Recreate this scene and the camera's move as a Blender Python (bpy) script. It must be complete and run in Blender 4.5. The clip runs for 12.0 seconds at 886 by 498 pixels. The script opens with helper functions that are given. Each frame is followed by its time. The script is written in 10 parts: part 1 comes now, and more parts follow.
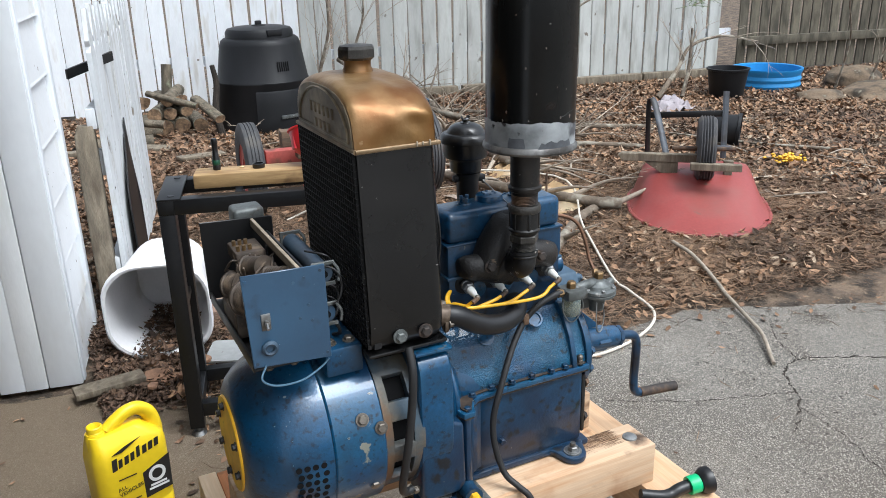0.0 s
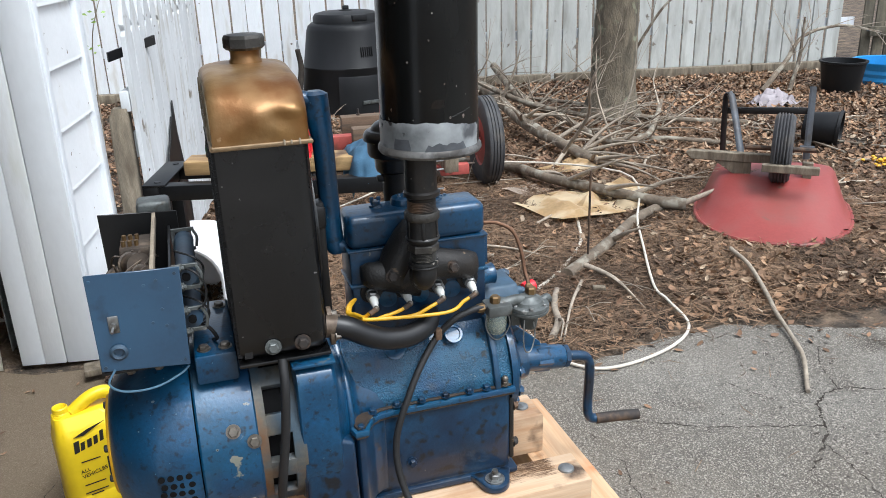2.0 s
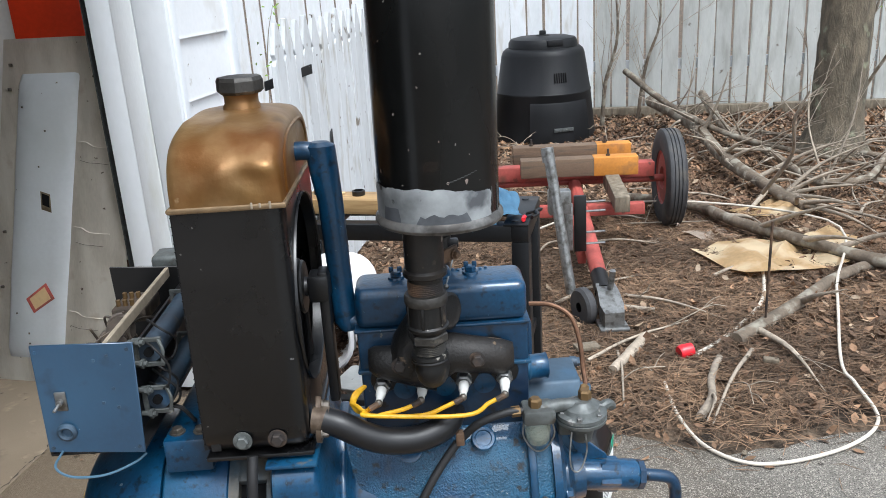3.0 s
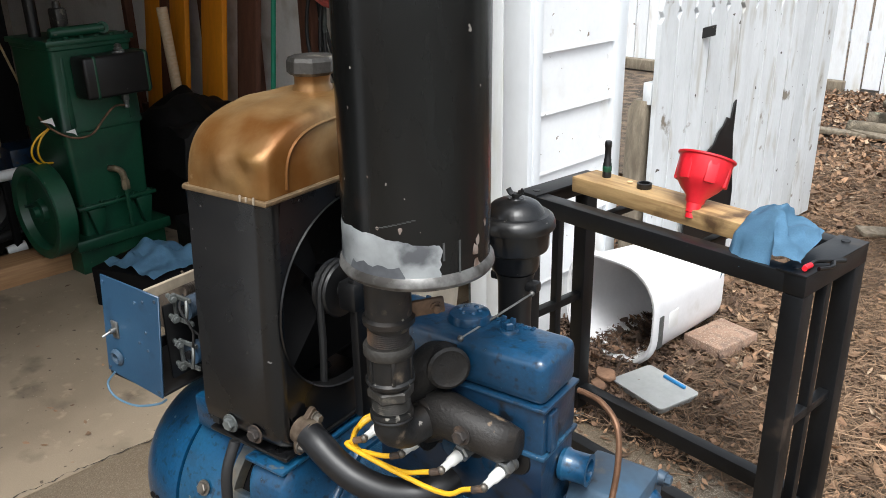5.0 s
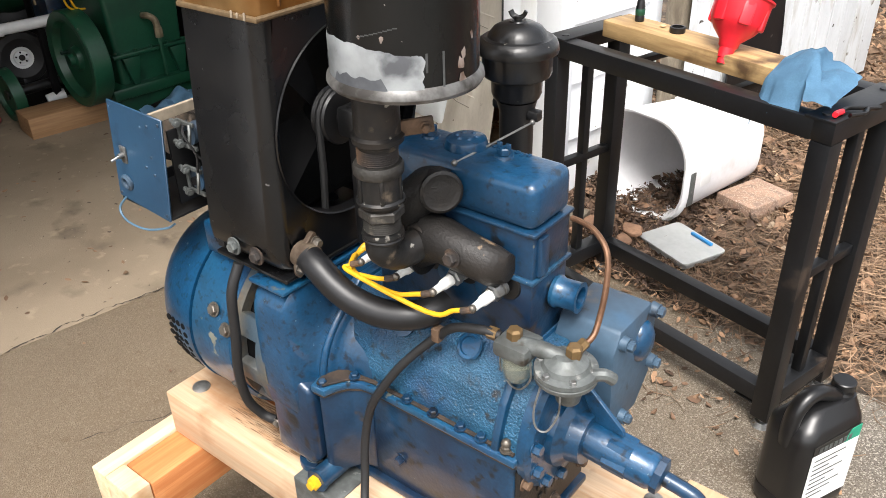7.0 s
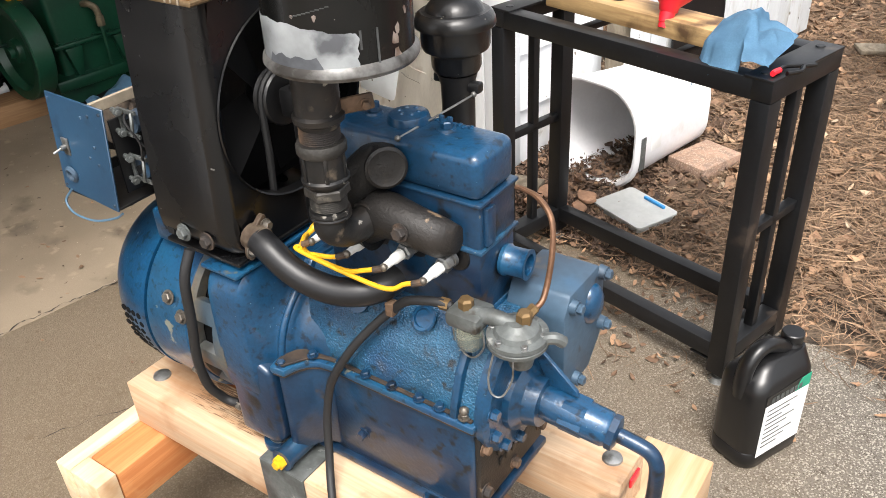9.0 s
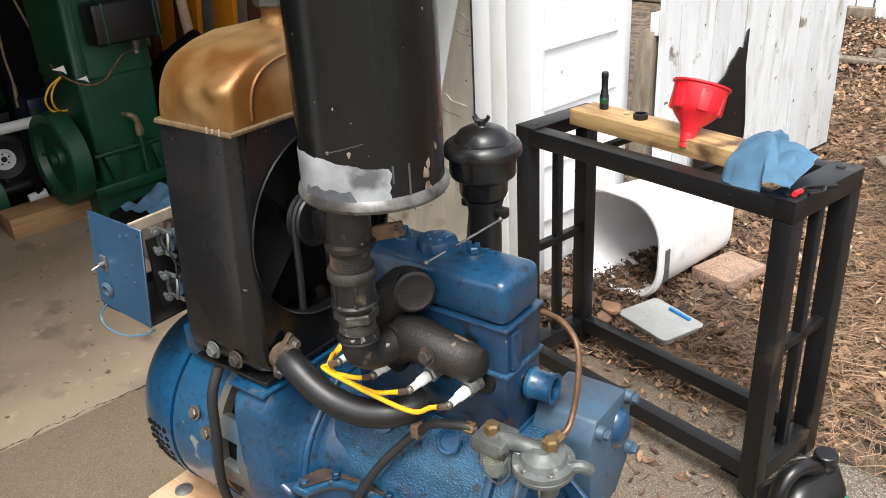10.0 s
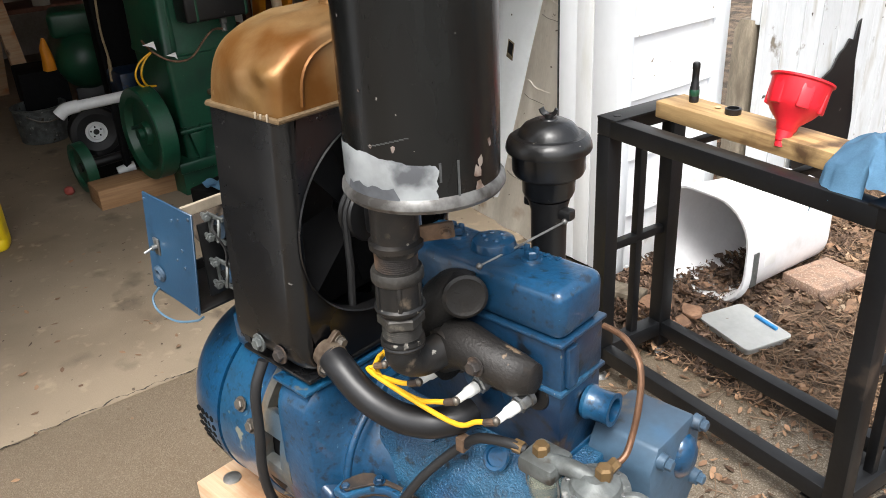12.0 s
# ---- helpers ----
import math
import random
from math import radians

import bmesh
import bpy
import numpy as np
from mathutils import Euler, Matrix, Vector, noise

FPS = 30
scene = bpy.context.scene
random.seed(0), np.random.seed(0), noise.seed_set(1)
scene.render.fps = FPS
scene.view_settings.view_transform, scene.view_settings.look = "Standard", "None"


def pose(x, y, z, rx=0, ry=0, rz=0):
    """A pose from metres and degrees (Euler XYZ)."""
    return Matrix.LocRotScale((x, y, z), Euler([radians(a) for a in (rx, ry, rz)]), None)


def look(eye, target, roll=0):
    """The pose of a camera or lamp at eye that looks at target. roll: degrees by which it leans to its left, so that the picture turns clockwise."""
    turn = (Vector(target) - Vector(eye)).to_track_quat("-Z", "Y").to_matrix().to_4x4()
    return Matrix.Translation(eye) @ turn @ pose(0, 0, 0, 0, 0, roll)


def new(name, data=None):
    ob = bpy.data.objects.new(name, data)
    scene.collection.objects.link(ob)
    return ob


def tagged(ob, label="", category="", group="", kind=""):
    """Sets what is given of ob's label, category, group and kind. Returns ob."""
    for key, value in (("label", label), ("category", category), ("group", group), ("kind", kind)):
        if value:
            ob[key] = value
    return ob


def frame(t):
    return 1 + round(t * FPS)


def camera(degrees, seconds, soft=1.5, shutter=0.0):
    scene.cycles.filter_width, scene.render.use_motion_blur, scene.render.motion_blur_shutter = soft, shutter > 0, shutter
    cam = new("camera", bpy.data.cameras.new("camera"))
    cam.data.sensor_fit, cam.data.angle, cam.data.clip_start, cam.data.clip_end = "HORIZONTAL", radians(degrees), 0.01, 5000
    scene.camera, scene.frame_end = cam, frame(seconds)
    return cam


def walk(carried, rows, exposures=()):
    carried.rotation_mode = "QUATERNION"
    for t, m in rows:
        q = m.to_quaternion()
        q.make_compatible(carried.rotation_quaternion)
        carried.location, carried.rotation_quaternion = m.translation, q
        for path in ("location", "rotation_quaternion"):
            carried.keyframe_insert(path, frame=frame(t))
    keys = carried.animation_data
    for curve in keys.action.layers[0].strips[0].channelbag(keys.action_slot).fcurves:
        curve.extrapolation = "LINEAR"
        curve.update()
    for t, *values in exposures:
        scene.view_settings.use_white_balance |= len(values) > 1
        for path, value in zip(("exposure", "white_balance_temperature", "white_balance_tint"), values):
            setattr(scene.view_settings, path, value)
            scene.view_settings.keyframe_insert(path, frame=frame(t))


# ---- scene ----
cam = camera(56.8, 12.0, soft=0.9)
PATH = [
    (0, (-0.64, -1.194, 1.344), (0.189, 0.494, 0.661), -1.5),
    (0.5, (-0.624, -1.197, 1.342), (0.206, 0.49, 0.66), -1.6),
    (1, (-0.537, -1.227, 1.341), (0.223, 0.486, 0.642), -1.7),
    (1.5, (-0.395, -1.269, 1.344), (0.23, 0.493, 0.633), -1.3),
    (2, (-0.255, -1.227, 1.33), (0.297, 0.561, 0.624), -1.8),
    (2.5, (-0.091, -1.107, 1.322), (0.257, 0.747, 0.658), -2.7),
    (3, (0.079, -1.023, 1.316), (0.115, 0.874, 0.682), -3.5),
    (3.5, (0.267, -0.936, 1.336), (-0.104, 0.911, 0.665), -1.2),
    (5.5, (0.601, -0.635, 1.351), (-0.565, 0.823, 0.635), -2.1),
    (6, (0.616, -0.642, 1.348), (-0.6, 0.775, 0.632), -2.3),
    (6.5, (0.621, -0.643, 1.319), (-0.551, 0.718, 0.439), -1.8),
    (7, (0.627, -0.641, 1.302), (-0.456, 0.695, 0.282), -1.6),
    (7.5, (0.643, -0.645, 1.296), (-0.368, 0.676, 0.187), -2.0),
    (9.5, (0.65, -0.64, 1.317), (-0.361, 0.744, 0.286), -3.2),
    (10, (0.647, -0.642, 1.337), (-0.455, 0.79, 0.481), -3.2),
    (10.5, (0.647, -0.648, 1.352), (-0.527, 0.804, 0.637), -3.5),
    (11, (0.64, -0.646, 1.363), (-0.557, 0.803, 0.679), -3.2),
    (11.5, (0.639, -0.643, 1.354), (-0.606, 0.704, 0.557), -3.1),
    (12, (0.628, -0.565, 1.323), (-0.623, 0.723, 0.442), -3.3),
]
EXPOSURES = [(0.0, 1.10, 5950, 7), (2.5, 1.09, 5950, 7), (3.5, 1.20, 5950, 7), (5.5, 1.28, 6400, 8), (6.0, 1.36, 6450, 9), (6.5, 1.61, 6550, 9), (7.0, 1.68, 6600, 10), (7.5, 1.66, 6650, 10), (9.5, 1.68, 6650, 10), (10.0, 1.55, 6600, 9), (10.5, 1.36, 6500, 9), (11.0, 1.29, 6500, 9), (11.5, 1.35, 6500, 9), (12.0, 1.64, 6500, 9)]
walk(cam, [(t, look(eye, target, roll)) for t, eye, target, roll in PATH], EXPOSURES)

# ---- world and light ----
SUN_AZ, SUN_EL = radians(150), radians(62)
world = bpy.data.worlds.new("overcast_sky")
scene.world = world
world.use_nodes = True
wn, wl = world.node_tree.nodes, world.node_tree.links
sky = wn.new("ShaderNodeTexSky")
sky.sky_type = 'NISHITA'
sky.sun_disc = False
sky.sun_elevation, sky.sun_rotation = SUN_EL, SUN_AZ
sky.air_density, sky.dust_density, sky.ozone_density = 1.0, 5.0, 0.6
pale = wn.new("ShaderNodeHueSaturation")
pale.inputs["Saturation"].default_value = 0.30
wl.new(sky.outputs[0], pale.inputs["Color"])
wl.new(pale.outputs[0], wn["Background"].inputs["Color"])
wn["Background"].inputs["Strength"].default_value = 0.12
sun_data = bpy.data.lights.new("sun", 'SUN')
sun_data.energy, sun_data.angle, sun_data.color = 1.0, radians(25), (1.0, 0.985, 0.97)
sun = new("sun", sun_data)
sun.matrix_world = look((4 * math.sin(SUN_AZ) * math.cos(SUN_EL), 4 * math.cos(SUN_AZ) * math.cos(SUN_EL), 4 * math.sin(SUN_EL)), (0, 0, 0))


# ---- materials ----
def srgb(*c):
    return tuple((v / 12.92 if v <= 0.04045 else ((v + 0.055) / 1.055) ** 2.4) for v in (k / 255 for k in c)) + (1.0,)


def scaled(c, k):
    return tuple(min(1.0, v * k) for v in c[:3]) + (1.0,)


def mat(name, base, rough=0.5, metal=0.0, vary=0.25, scale=6.0, fine=60.0, bump=0.15, dist=0.002, second=None, mix=(0.45, 0.7), mixscale=3.0, spec=0.5, coat=0.0, rough2=None, stretch=None, speck=None, speckscale=400.0, speckcut=(0.6, 0.66), island=0.0, metal2=None, layers=(), film=None):
    """Base colour varied at two scales, a second colour in patches, small specks, and a fine relief."""
    m = bpy.data.materials.new(name)
    m.use_nodes = True
    n, l = m.node_tree.nodes, m.node_tree.links
    p = n["Principled BSDF"]
    p.inputs["Roughness"].default_value, p.inputs["Metallic"].default_value = rough, metal
    p.inputs["Specular IOR Level"].default_value = spec
    p.inputs["Coat Weight"].default_value = coat
    tc = n.new("ShaderNodeTexCoord")
    src = plain = tc.outputs["Object"]
    if island:
        # every piece takes its grain from another place
        who = n.new("ShaderNodeObjectInfo")
        far = n.new("ShaderNodeVectorMath")
        far.operation = 'MULTIPLY_ADD'
        l.new(who.outputs["Random"], far.inputs[0])
        far.inputs[1].default_value = (31.0, 17.0, 23.0)
        l.new(src, far.inputs[2])
        src = plain = far.outputs[0]
    if stretch:
        mp = n.new("ShaderNodeMapping")
        mp.inputs["Scale"].default_value = stretch
        l.new(src, mp.inputs["Vector"])
        src = mp.outputs["Vector"]

    def noise_tex(s, detail=6.0, vec=None):
        t = n.new("ShaderNodeTexNoise")
        t.inputs["Scale"].default_value, t.inputs["Detail"].default_value = s, detail
        l.new(vec or src, t.inputs["Vector"])
        return t.outputs["Fac"]

    def ramp(fac, lo, hi, c0, c1):
        r = n.new("ShaderNodeValToRGB")
        r.color_ramp.elements[0].position, r.color_ramp.elements[1].position = lo, hi
        r.color_ramp.elements[0].color, r.color_ramp.elements[1].color = c0, c1
        l.new(fac, r.inputs["Fac"])
        return r.outputs["Color"]

    def blend(fac, a, b):
        x = n.new("ShaderNodeMix")
        x.data_type = 'RGBA'
        l.new(fac, x.inputs["Factor"])
        for sock, v in ((x.inputs[6], a), (x.inputs[7], b)):
            if isinstance(v, tuple):
                sock.default_value = v
            else:
                l.new(v, sock)
        return x.outputs[2]

    coarse, small = noise_tex(scale), noise_tex(fine)
    col = ramp(coarse, 0.3, 0.7, scaled(base, 1 - vary), scaled(base, 1 + vary))
    k = ramp(small, 0.3, 0.7, (1 - vary * 0.6,) * 3 + (1,), (1 + vary * 0.4,) * 3 + (1,))
    mul = n.new("ShaderNodeMix")
    mul.data_type, mul.blend_type = 'RGBA', 'MULTIPLY'
    mul.inputs["Factor"].default_value = 1.0
    l.new(col, mul.inputs[6]), l.new(k, mul.inputs[7])
    col = mul.outputs[2]
    if second:
        mask = ramp(noise_tex(mixscale, 9.0), mix[0], mix[1], (0, 0, 0, 1), (1, 1, 1, 1))
        col = blend(mask, col, second)
        if rough2 is not None:
            rr = ramp(mask, 0.0, 1.0, (rough,) * 3 + (1,), (rough2,) * 3 + (1,))
            l.new(rr, p.inputs["Roughness"])
        if metal2 is not None:
            rr = ramp(mask, 0.0, 1.0, (metal,) * 3 + (1,), (metal2,) * 3 + (1,))
            l.new(rr, p.inputs["Metallic"])
    for lc, lo, hi, ls in layers:
        col = blend(ramp(noise_tex(ls, 10.0, plain), lo, hi, (0, 0, 0, 1), (1, 1, 1, 1)), col, lc)
    if speck:
        v = n.new("ShaderNodeTexVoronoi")
        v.inputs["Scale"].default_value = speckscale
        l.new(src, v.inputs["Vector"])
        bw = n.new("ShaderNodeRGBToBW")
        l.new(v.outputs["Color"], bw.inputs["Color"])
        col = blend(ramp(bw.outputs[0], speckcut[0], speckcut[1], (0, 0, 0, 1), (1, 1, 1, 1)), col, speck)
    if film:
        # a thin film of dirt that thins out along x
        sep = n.new("ShaderNodeSeparateXYZ")
        l.new(tc.outputs["Object"], sep.inputs[0])
        rough_edge = n.new("ShaderNodeMath")
        rough_edge.operation = 'MULTIPLY_ADD'
        rough_edge.inputs[1].default_value = 1.6
        l.new(noise_tex(2.5, 8.0, tc.outputs["Object"]), rough_edge.inputs[0])
        l.new(sep.outputs["X"], rough_edge.inputs[2])
        mr = n.new("ShaderNodeMapRange")
        mr.inputs["From Min"].default_value, mr.inputs["From Max"].default_value = film[1] + 0.8, film[2] + 0.8
        mr.inputs["To Max"].default_value = film[3]
        l.new(rough_edge.outputs[0], mr.inputs["Value"])
        col = blend(mr.outputs[0], col, film[0])
    if island:
        g = n.new("ShaderNodeNewGeometry")
        oi = n.new("ShaderNodeObjectInfo")
        add = n.new("ShaderNodeMath")
        add.operation = 'ADD'
        l.new(g.outputs["Random Per Island"], add.inputs[0]), l.new(oi.outputs["Random"], add.inputs[1])
        fr = n.new("ShaderNodeMath")
        fr.operation = 'FRACT'
        l.new(add.outputs[0], fr.inputs[0])
        m2 = n.new("ShaderNodeMix")
        m2.data_type, m2.blend_type = 'RGBA', 'MULTIPLY'
        m2.inputs["Factor"].default_value = 1.0
        l.new(col, m2.inputs[6])
        l.new(ramp(fr.outputs[0], 0.0, 1.0, (1 - island,) * 3 + (1,), (1 + island * 0.5,) * 3 + (1,)), m2.inputs[7])
        col = m2.outputs[2]
    l.new(col, p.inputs["Base Color"])
    if bump:
        b = n.new("ShaderNodeBump")
        b.inputs["Strength"].default_value, b.inputs["Distance"].default_value = bump, dist
        l.new(small, b.inputs["Height"])
        l.new(b.outputs["Normal"], p.inputs["Normal"])
    return m


BLUE = srgb(14, 65, 99)
M_blue = mat("blue_engine_paint", BLUE, 0.3, 0.1, 0.34, 7, 190, 0.4, 0.001, srgb(16, 44, 66), (0.42, 0.64), 6, coat=0.4, rough2=0.45, layers=((srgb(42, 90, 118), 0.58, 0.74, 7), (srgb(20, 26, 34), 0.60, 0.80, 11), (srgb(15, 34, 52), 0.56, 0.68, 85), (srgb(66, 60, 52), 0.73, 0.77, 20), (srgb(110, 118, 122), 0.72, 0.735, 70), (srgb(72, 104, 124), 0.71, 0.73, 170)))
M_blue_worn = mat("worn_blue_paint", srgb(19, 74, 107), 0.34, 0.12, 0.25, 6, 190, 0.35, 0.001, srgb(17, 54, 90), (0.45, 0.65), 6, coat=0.4, rough2=0.45, layers=((srgb(60, 84, 100), 0.58, 0.72, 8), (srgb(30, 36, 44), 0.62, 0.80, 10), (srgb(16, 36, 52), 0.56, 0.68, 90), (srgb(116, 118, 108), 0.635, 0.650, 18), (srgb(96, 90, 76), 0.70, 0.75, 26), (srgb(120, 126, 124), 0.69, 0.71, 60), (srgb(28, 28, 30), 0.71, 0.74, 60)))
M_blue_rough = mat("pebbled_blue_paint", srgb(30, 82, 112), 0.32, 0.1, 0.36, 10, 330, 1.0, 0.003, srgb(24, 60, 92), (0.45, 0.65), 9, coat=0.25, layers=((srgb(74, 76, 72), 0.62, 0.76, 9), (srgb(20, 30, 38), 0.58, 0.68, 60), (srgb(26, 28, 32), 0.66, 0.72, 26), (srgb(118, 126, 128), 0.70, 0.74, 110)))
M_blue_grey = mat("greyed_blue_paint", srgb(64, 88, 108), 0.5, 0.1, 0.22, 6, 110, 0.25, 0.001, srgb(50, 60, 72), (0.42, 0.62), 7, layers=((srgb(52, 86, 116), 0.62, 0.74, 9), (srgb(96, 88, 74), 0.62, 0.70, 14), (srgb(36, 34, 34), 0.66, 0.72, 22)))
# dark blue parts; on the block and head it carries painted shade
M_blue_dark = mat("dark_and_shaded_blue_paint", srgb(20, 56, 84), 0.32, 0.1, 0.34, 7, 180, 0.35, 0.001, srgb(17, 36, 58), (0.42, 0.64), 8, coat=0.2, layers=((srgb(34, 32, 34), 0.58, 0.78, 6), (srgb(20, 24, 30), 0.56, 0.66, 45), (srgb(66, 52, 42), 0.66, 0.72, 18), (srgb(92, 94, 90), 0.72, 0.74, 60)))
M_panel = mat("panel_blue_paint", srgb(32, 60, 84), 0.33, 0.0, 0.12, 5, 160, 0.12, 0.001, spec=0.85, layers=((srgb(40, 72, 98), 0.5, 0.7, 6), (srgb(26, 48, 68), 0.62, 0.74, 24), (srgb(120, 136, 146), 0.71, 0.73, 60)))
M_cast = mat("oily_cast_iron", srgb(20, 19, 18), 0.55, 0.1, 0.35, 14, 260, 0.6, 0.0015, srgb(37, 32, 28), (0.46, 0.68), 9, layers=((srgb(14, 13, 13), 0.54, 0.68, 12), (srgb(116, 98, 78), 0.67, 0.72, 40), (srgb(58, 50, 42), 0.60, 0.72, 24)))
M_rust = mat("rusty_iron", srgb(104, 82, 64), 0.7, 0.3, 0.3, 25, 180, 0.5, 0.002, srgb(52, 48, 46), (0.42, 0.6), 20)
M_pipe = mat("blackened_pipe", srgb(62, 60, 57), 0.5, 0.45, 0.3, 30, 200, 0.5, 0.0015, srgb(128, 122, 110), (0.58, 0.70), 46, layers=((srgb(30, 29, 28), 0.55, 0.66, 24), (srgb(104, 84, 64), 0.66, 0.72, 32)))
M_adapter = mat("bare_adapter_casting", srgb(94, 87, 74), 0.55, 0.15, 0.28, 10, 140, 0.4, 0.0015, srgb(62, 78, 90), (0.44, 0.58), 9, layers=((srgb(104, 74, 48), 0.54, 0.66, 11), (srgb(56, 46, 38), 0.60, 0.70, 20)))
M_black = mat("black_paint", srgb(18, 18, 19), 0.4, 0.0, 0.3, 6, 120, 0.12, 0.001, srgb(27, 26, 26), (0.5, 0.75), 5, layers=((srgb(82, 78, 74), 0.70, 0.73, 40),))
M_shroud = mat("black_shroud_paint", srgb(12, 13, 15), 0.25, 0.0, 0.4, 4, 120, 0.10, 0.001, srgb(21, 20, 20), (0.45, 0.7), 6, rough2=0.40, spec=0.55, layers=((srgb(32, 29, 28), 0.62, 0.76, 9), (srgb(86, 84, 82), 0.72, 0.735, 34), (srgb(96, 94, 92), 0.735, 0.745, 90)))
M_black_gloss = mat("glossy_black_paint", srgb(18, 18, 19), 0.30, 0.0, 0.3, 12, 120, 0.3, 0.0015, srgb(28, 27, 26), (0.48, 0.66), 30, coat=0.15, rough2=0.45, layers=((srgb(120, 116, 108), 0.72, 0.73, 90),))
M_muffler = mat("old_black_enamel", srgb(18, 19, 19), 0.24, 0.0, 0.4, 7, 60, 0.10, 0.001, srgb(24, 23, 22), (0.48, 0.66), 8, coat=0.06, spec=0.26, stretch=(1, 1, 0.3), rough2=0.38, layers=((srgb(40, 32, 28), 0.66, 0.78, 12), (srgb(128, 122, 116), 0.735, 0.745, 60), (srgb(140, 136, 130), 0.735, 0.745, 130)))
M_silver = mat("brushed_silver_paint", srgb(120, 124, 126), 0.45, 0.2, 0.25, 14, 130, 0.3, 0.001, srgb(164, 168, 170), (0.45, 0.66), 12, rough2=0.5, layers=((srgb(84, 86, 90), 0.58, 0.68, 16), (srgb(36, 35, 35), 0.66, 0.70, 30)))
M_silver_rim = mat("silver_rim", srgb(112, 111, 109), 0.45, 0.5, 0.25, 20, 150, 0.25, 0.001, srgb(58, 55, 52), (0.48, 0.64), 30)
M_brass = mat("brazed_copper_tank", srgb(128, 98, 58), 0.38, 0.5, 0.26, 9, 40, 0.35, 0.004, srgb(164, 138, 100), (0.46, 0.64), 6, rough2=0.44, layers=((srgb(108, 68, 26), 0.46, 0.64, 7), (srgb(88, 64, 36), 0.60, 0.74, 16), (srgb(190, 168, 132), 0.68, 0.73, 14)))
M_seam = mat("solder_seam", srgb(122, 102, 76), 0.45, 0.5, 0.25, 40, 150, 0.3, 0.001)
M_tin = mat("dull_tinned_steel", srgb(132, 120, 98), 0.5, 0.4, 0.25, 14, 120, 0.3, 0.001, srgb(92, 80, 62), (0.45, 0.62), 16)
M_brassnut = mat("brass_fitting", srgb(118, 95, 64), 0.45, 0.6, 0.15, 30, 150, 0.1, 0.001)
M_zinc = mat("zinc_plated_steel", srgb(146, 147, 146), 0.42, 0.8, 0.2, 30, 150, 0.15, 0.001, srgb(100, 98, 94), (0.5, 0.68), 40)
M_greymetal = mat("die_cast_alloy", srgb(96, 100, 99), 0.5, 0.35, 0.3, 25, 170, 0.5, 0.001, srgb(74, 76, 74), (0.46, 0.64), 30, layers=((srgb(150, 150, 146), 0.64, 0.70, 40), (srgb(60, 54, 46), 0.64, 0.70, 26)))
M_bolt = mat("dull_steel_bolt", srgb(110, 104, 96), 0.45, 0.7, 0.25, 60, 200, 0.2, 0.0008)
M_rubber = mat("black_rubber", srgb(26, 26, 27), 0.6, 0.0, 0.2, 20, 150, 0.15, 0.001)
M_outlet = mat("brown_grey_casting", srgb(112, 100, 86), 0.5, 0.4, 0.3, 22, 170, 0.4, 0.001, srgb(70, 56, 44), (0.45, 0.62), 26)
M_hose = mat("black_radiator_hose", srgb(19, 19, 21), 0.42, 0.0, 0.2, 20, 150, 0.15, 0.001)
M_yellow = mat("yellow_wire", srgb(214, 164, 30), 0.45, 0.0, 0.12, 40, 150, 0.05, 0.001, srgb(150, 112, 30), (0.62, 0.74), 50)
M_ceramic = mat("white_ceramic", srgb(214, 214, 210), 0.22, 0.0, 0.05, 40, 150, 0.0)
M_copper = mat("copper_tube", srgb(112, 82, 62), 0.48, 0.6, 0.25, 40, 150, 0.1, 0.001, srgb(76, 58, 46), (0.5, 0.66), 30)
M_core = mat("radiator_core", srgb(22, 22, 23), 0.6, 0.2, 0.3, 60, 300, 0.3, 0.001, srgb(70, 68, 62), (0.66, 0.72), 60)
# near-black for dark things, and painted shade where holes and hollows are filled
M_dark = mat("near_black_and_hollow_shade", srgb(14, 14, 15), 0.8, 0.0, 0.2, 30, 100, 0.1, 0.001, spec=0.15)
M_gasket = mat("rusty_gasket", srgb(62, 50, 40), 0.75, 0.1, 0.35, 30, 150, 0.4, 0.001, srgb(40, 34, 30), (0.45, 0.6), 40)
M_bake = mat("brown_bakelite", srgb(74, 64, 55), 0.6, 0.0, 0.35, 40, 150, 0.3, 0.001, srgb(110, 96, 80), (0.54, 0.68), 40)
M_strip = mat("grey_wood_strip", srgb(150, 138, 120), 0.7, 0.0, 0.15, 30, 120, 0.2, 0.001)
M_wire = mat("blue_wire", srgb(70, 100, 120), 0.5, 0.0, 0.1, 30, 150, 0.0)
M_glass = bpy.data.materials.new("fuel_bowl_glass")
M_glass.use_nodes = True
_g = M_glass.node_tree.nodes["Principled BSDF"]
_g.inputs["Base Color"].default_value, _g.inputs["Roughness"].default_value = (0.82, 0.86, 0.7, 1), 0.05
_g.inputs["Transmission Weight"].default_value = 0.85
M_timber = mat("fresh_lumber", srgb(192, 165, 136), 0.66, 0.0, 0.13, 4, 24, 0.3, 0.001, srgb(180, 142, 106), (0.46, 0.72), 5, stretch=(1.0, 18, 18), layers=((srgb(150, 108, 74), 0.56, 0.70, 6), (srgb(66, 50, 38), 0.62, 0.72, 9)))
M_timber_y = mat("fresh_lumber_cross", srgb(194, 162, 128), 0.66, 0.0, 0.13, 4, 24, 0.3, 0.001, srgb(186, 142, 102), (0.46, 0.72), 5, stretch=(18, 1.0, 18), layers=((srgb(184, 116, 66), 0.50, 0.62, 6), (srgb(96, 66, 48), 0.66, 0.74, 10)))
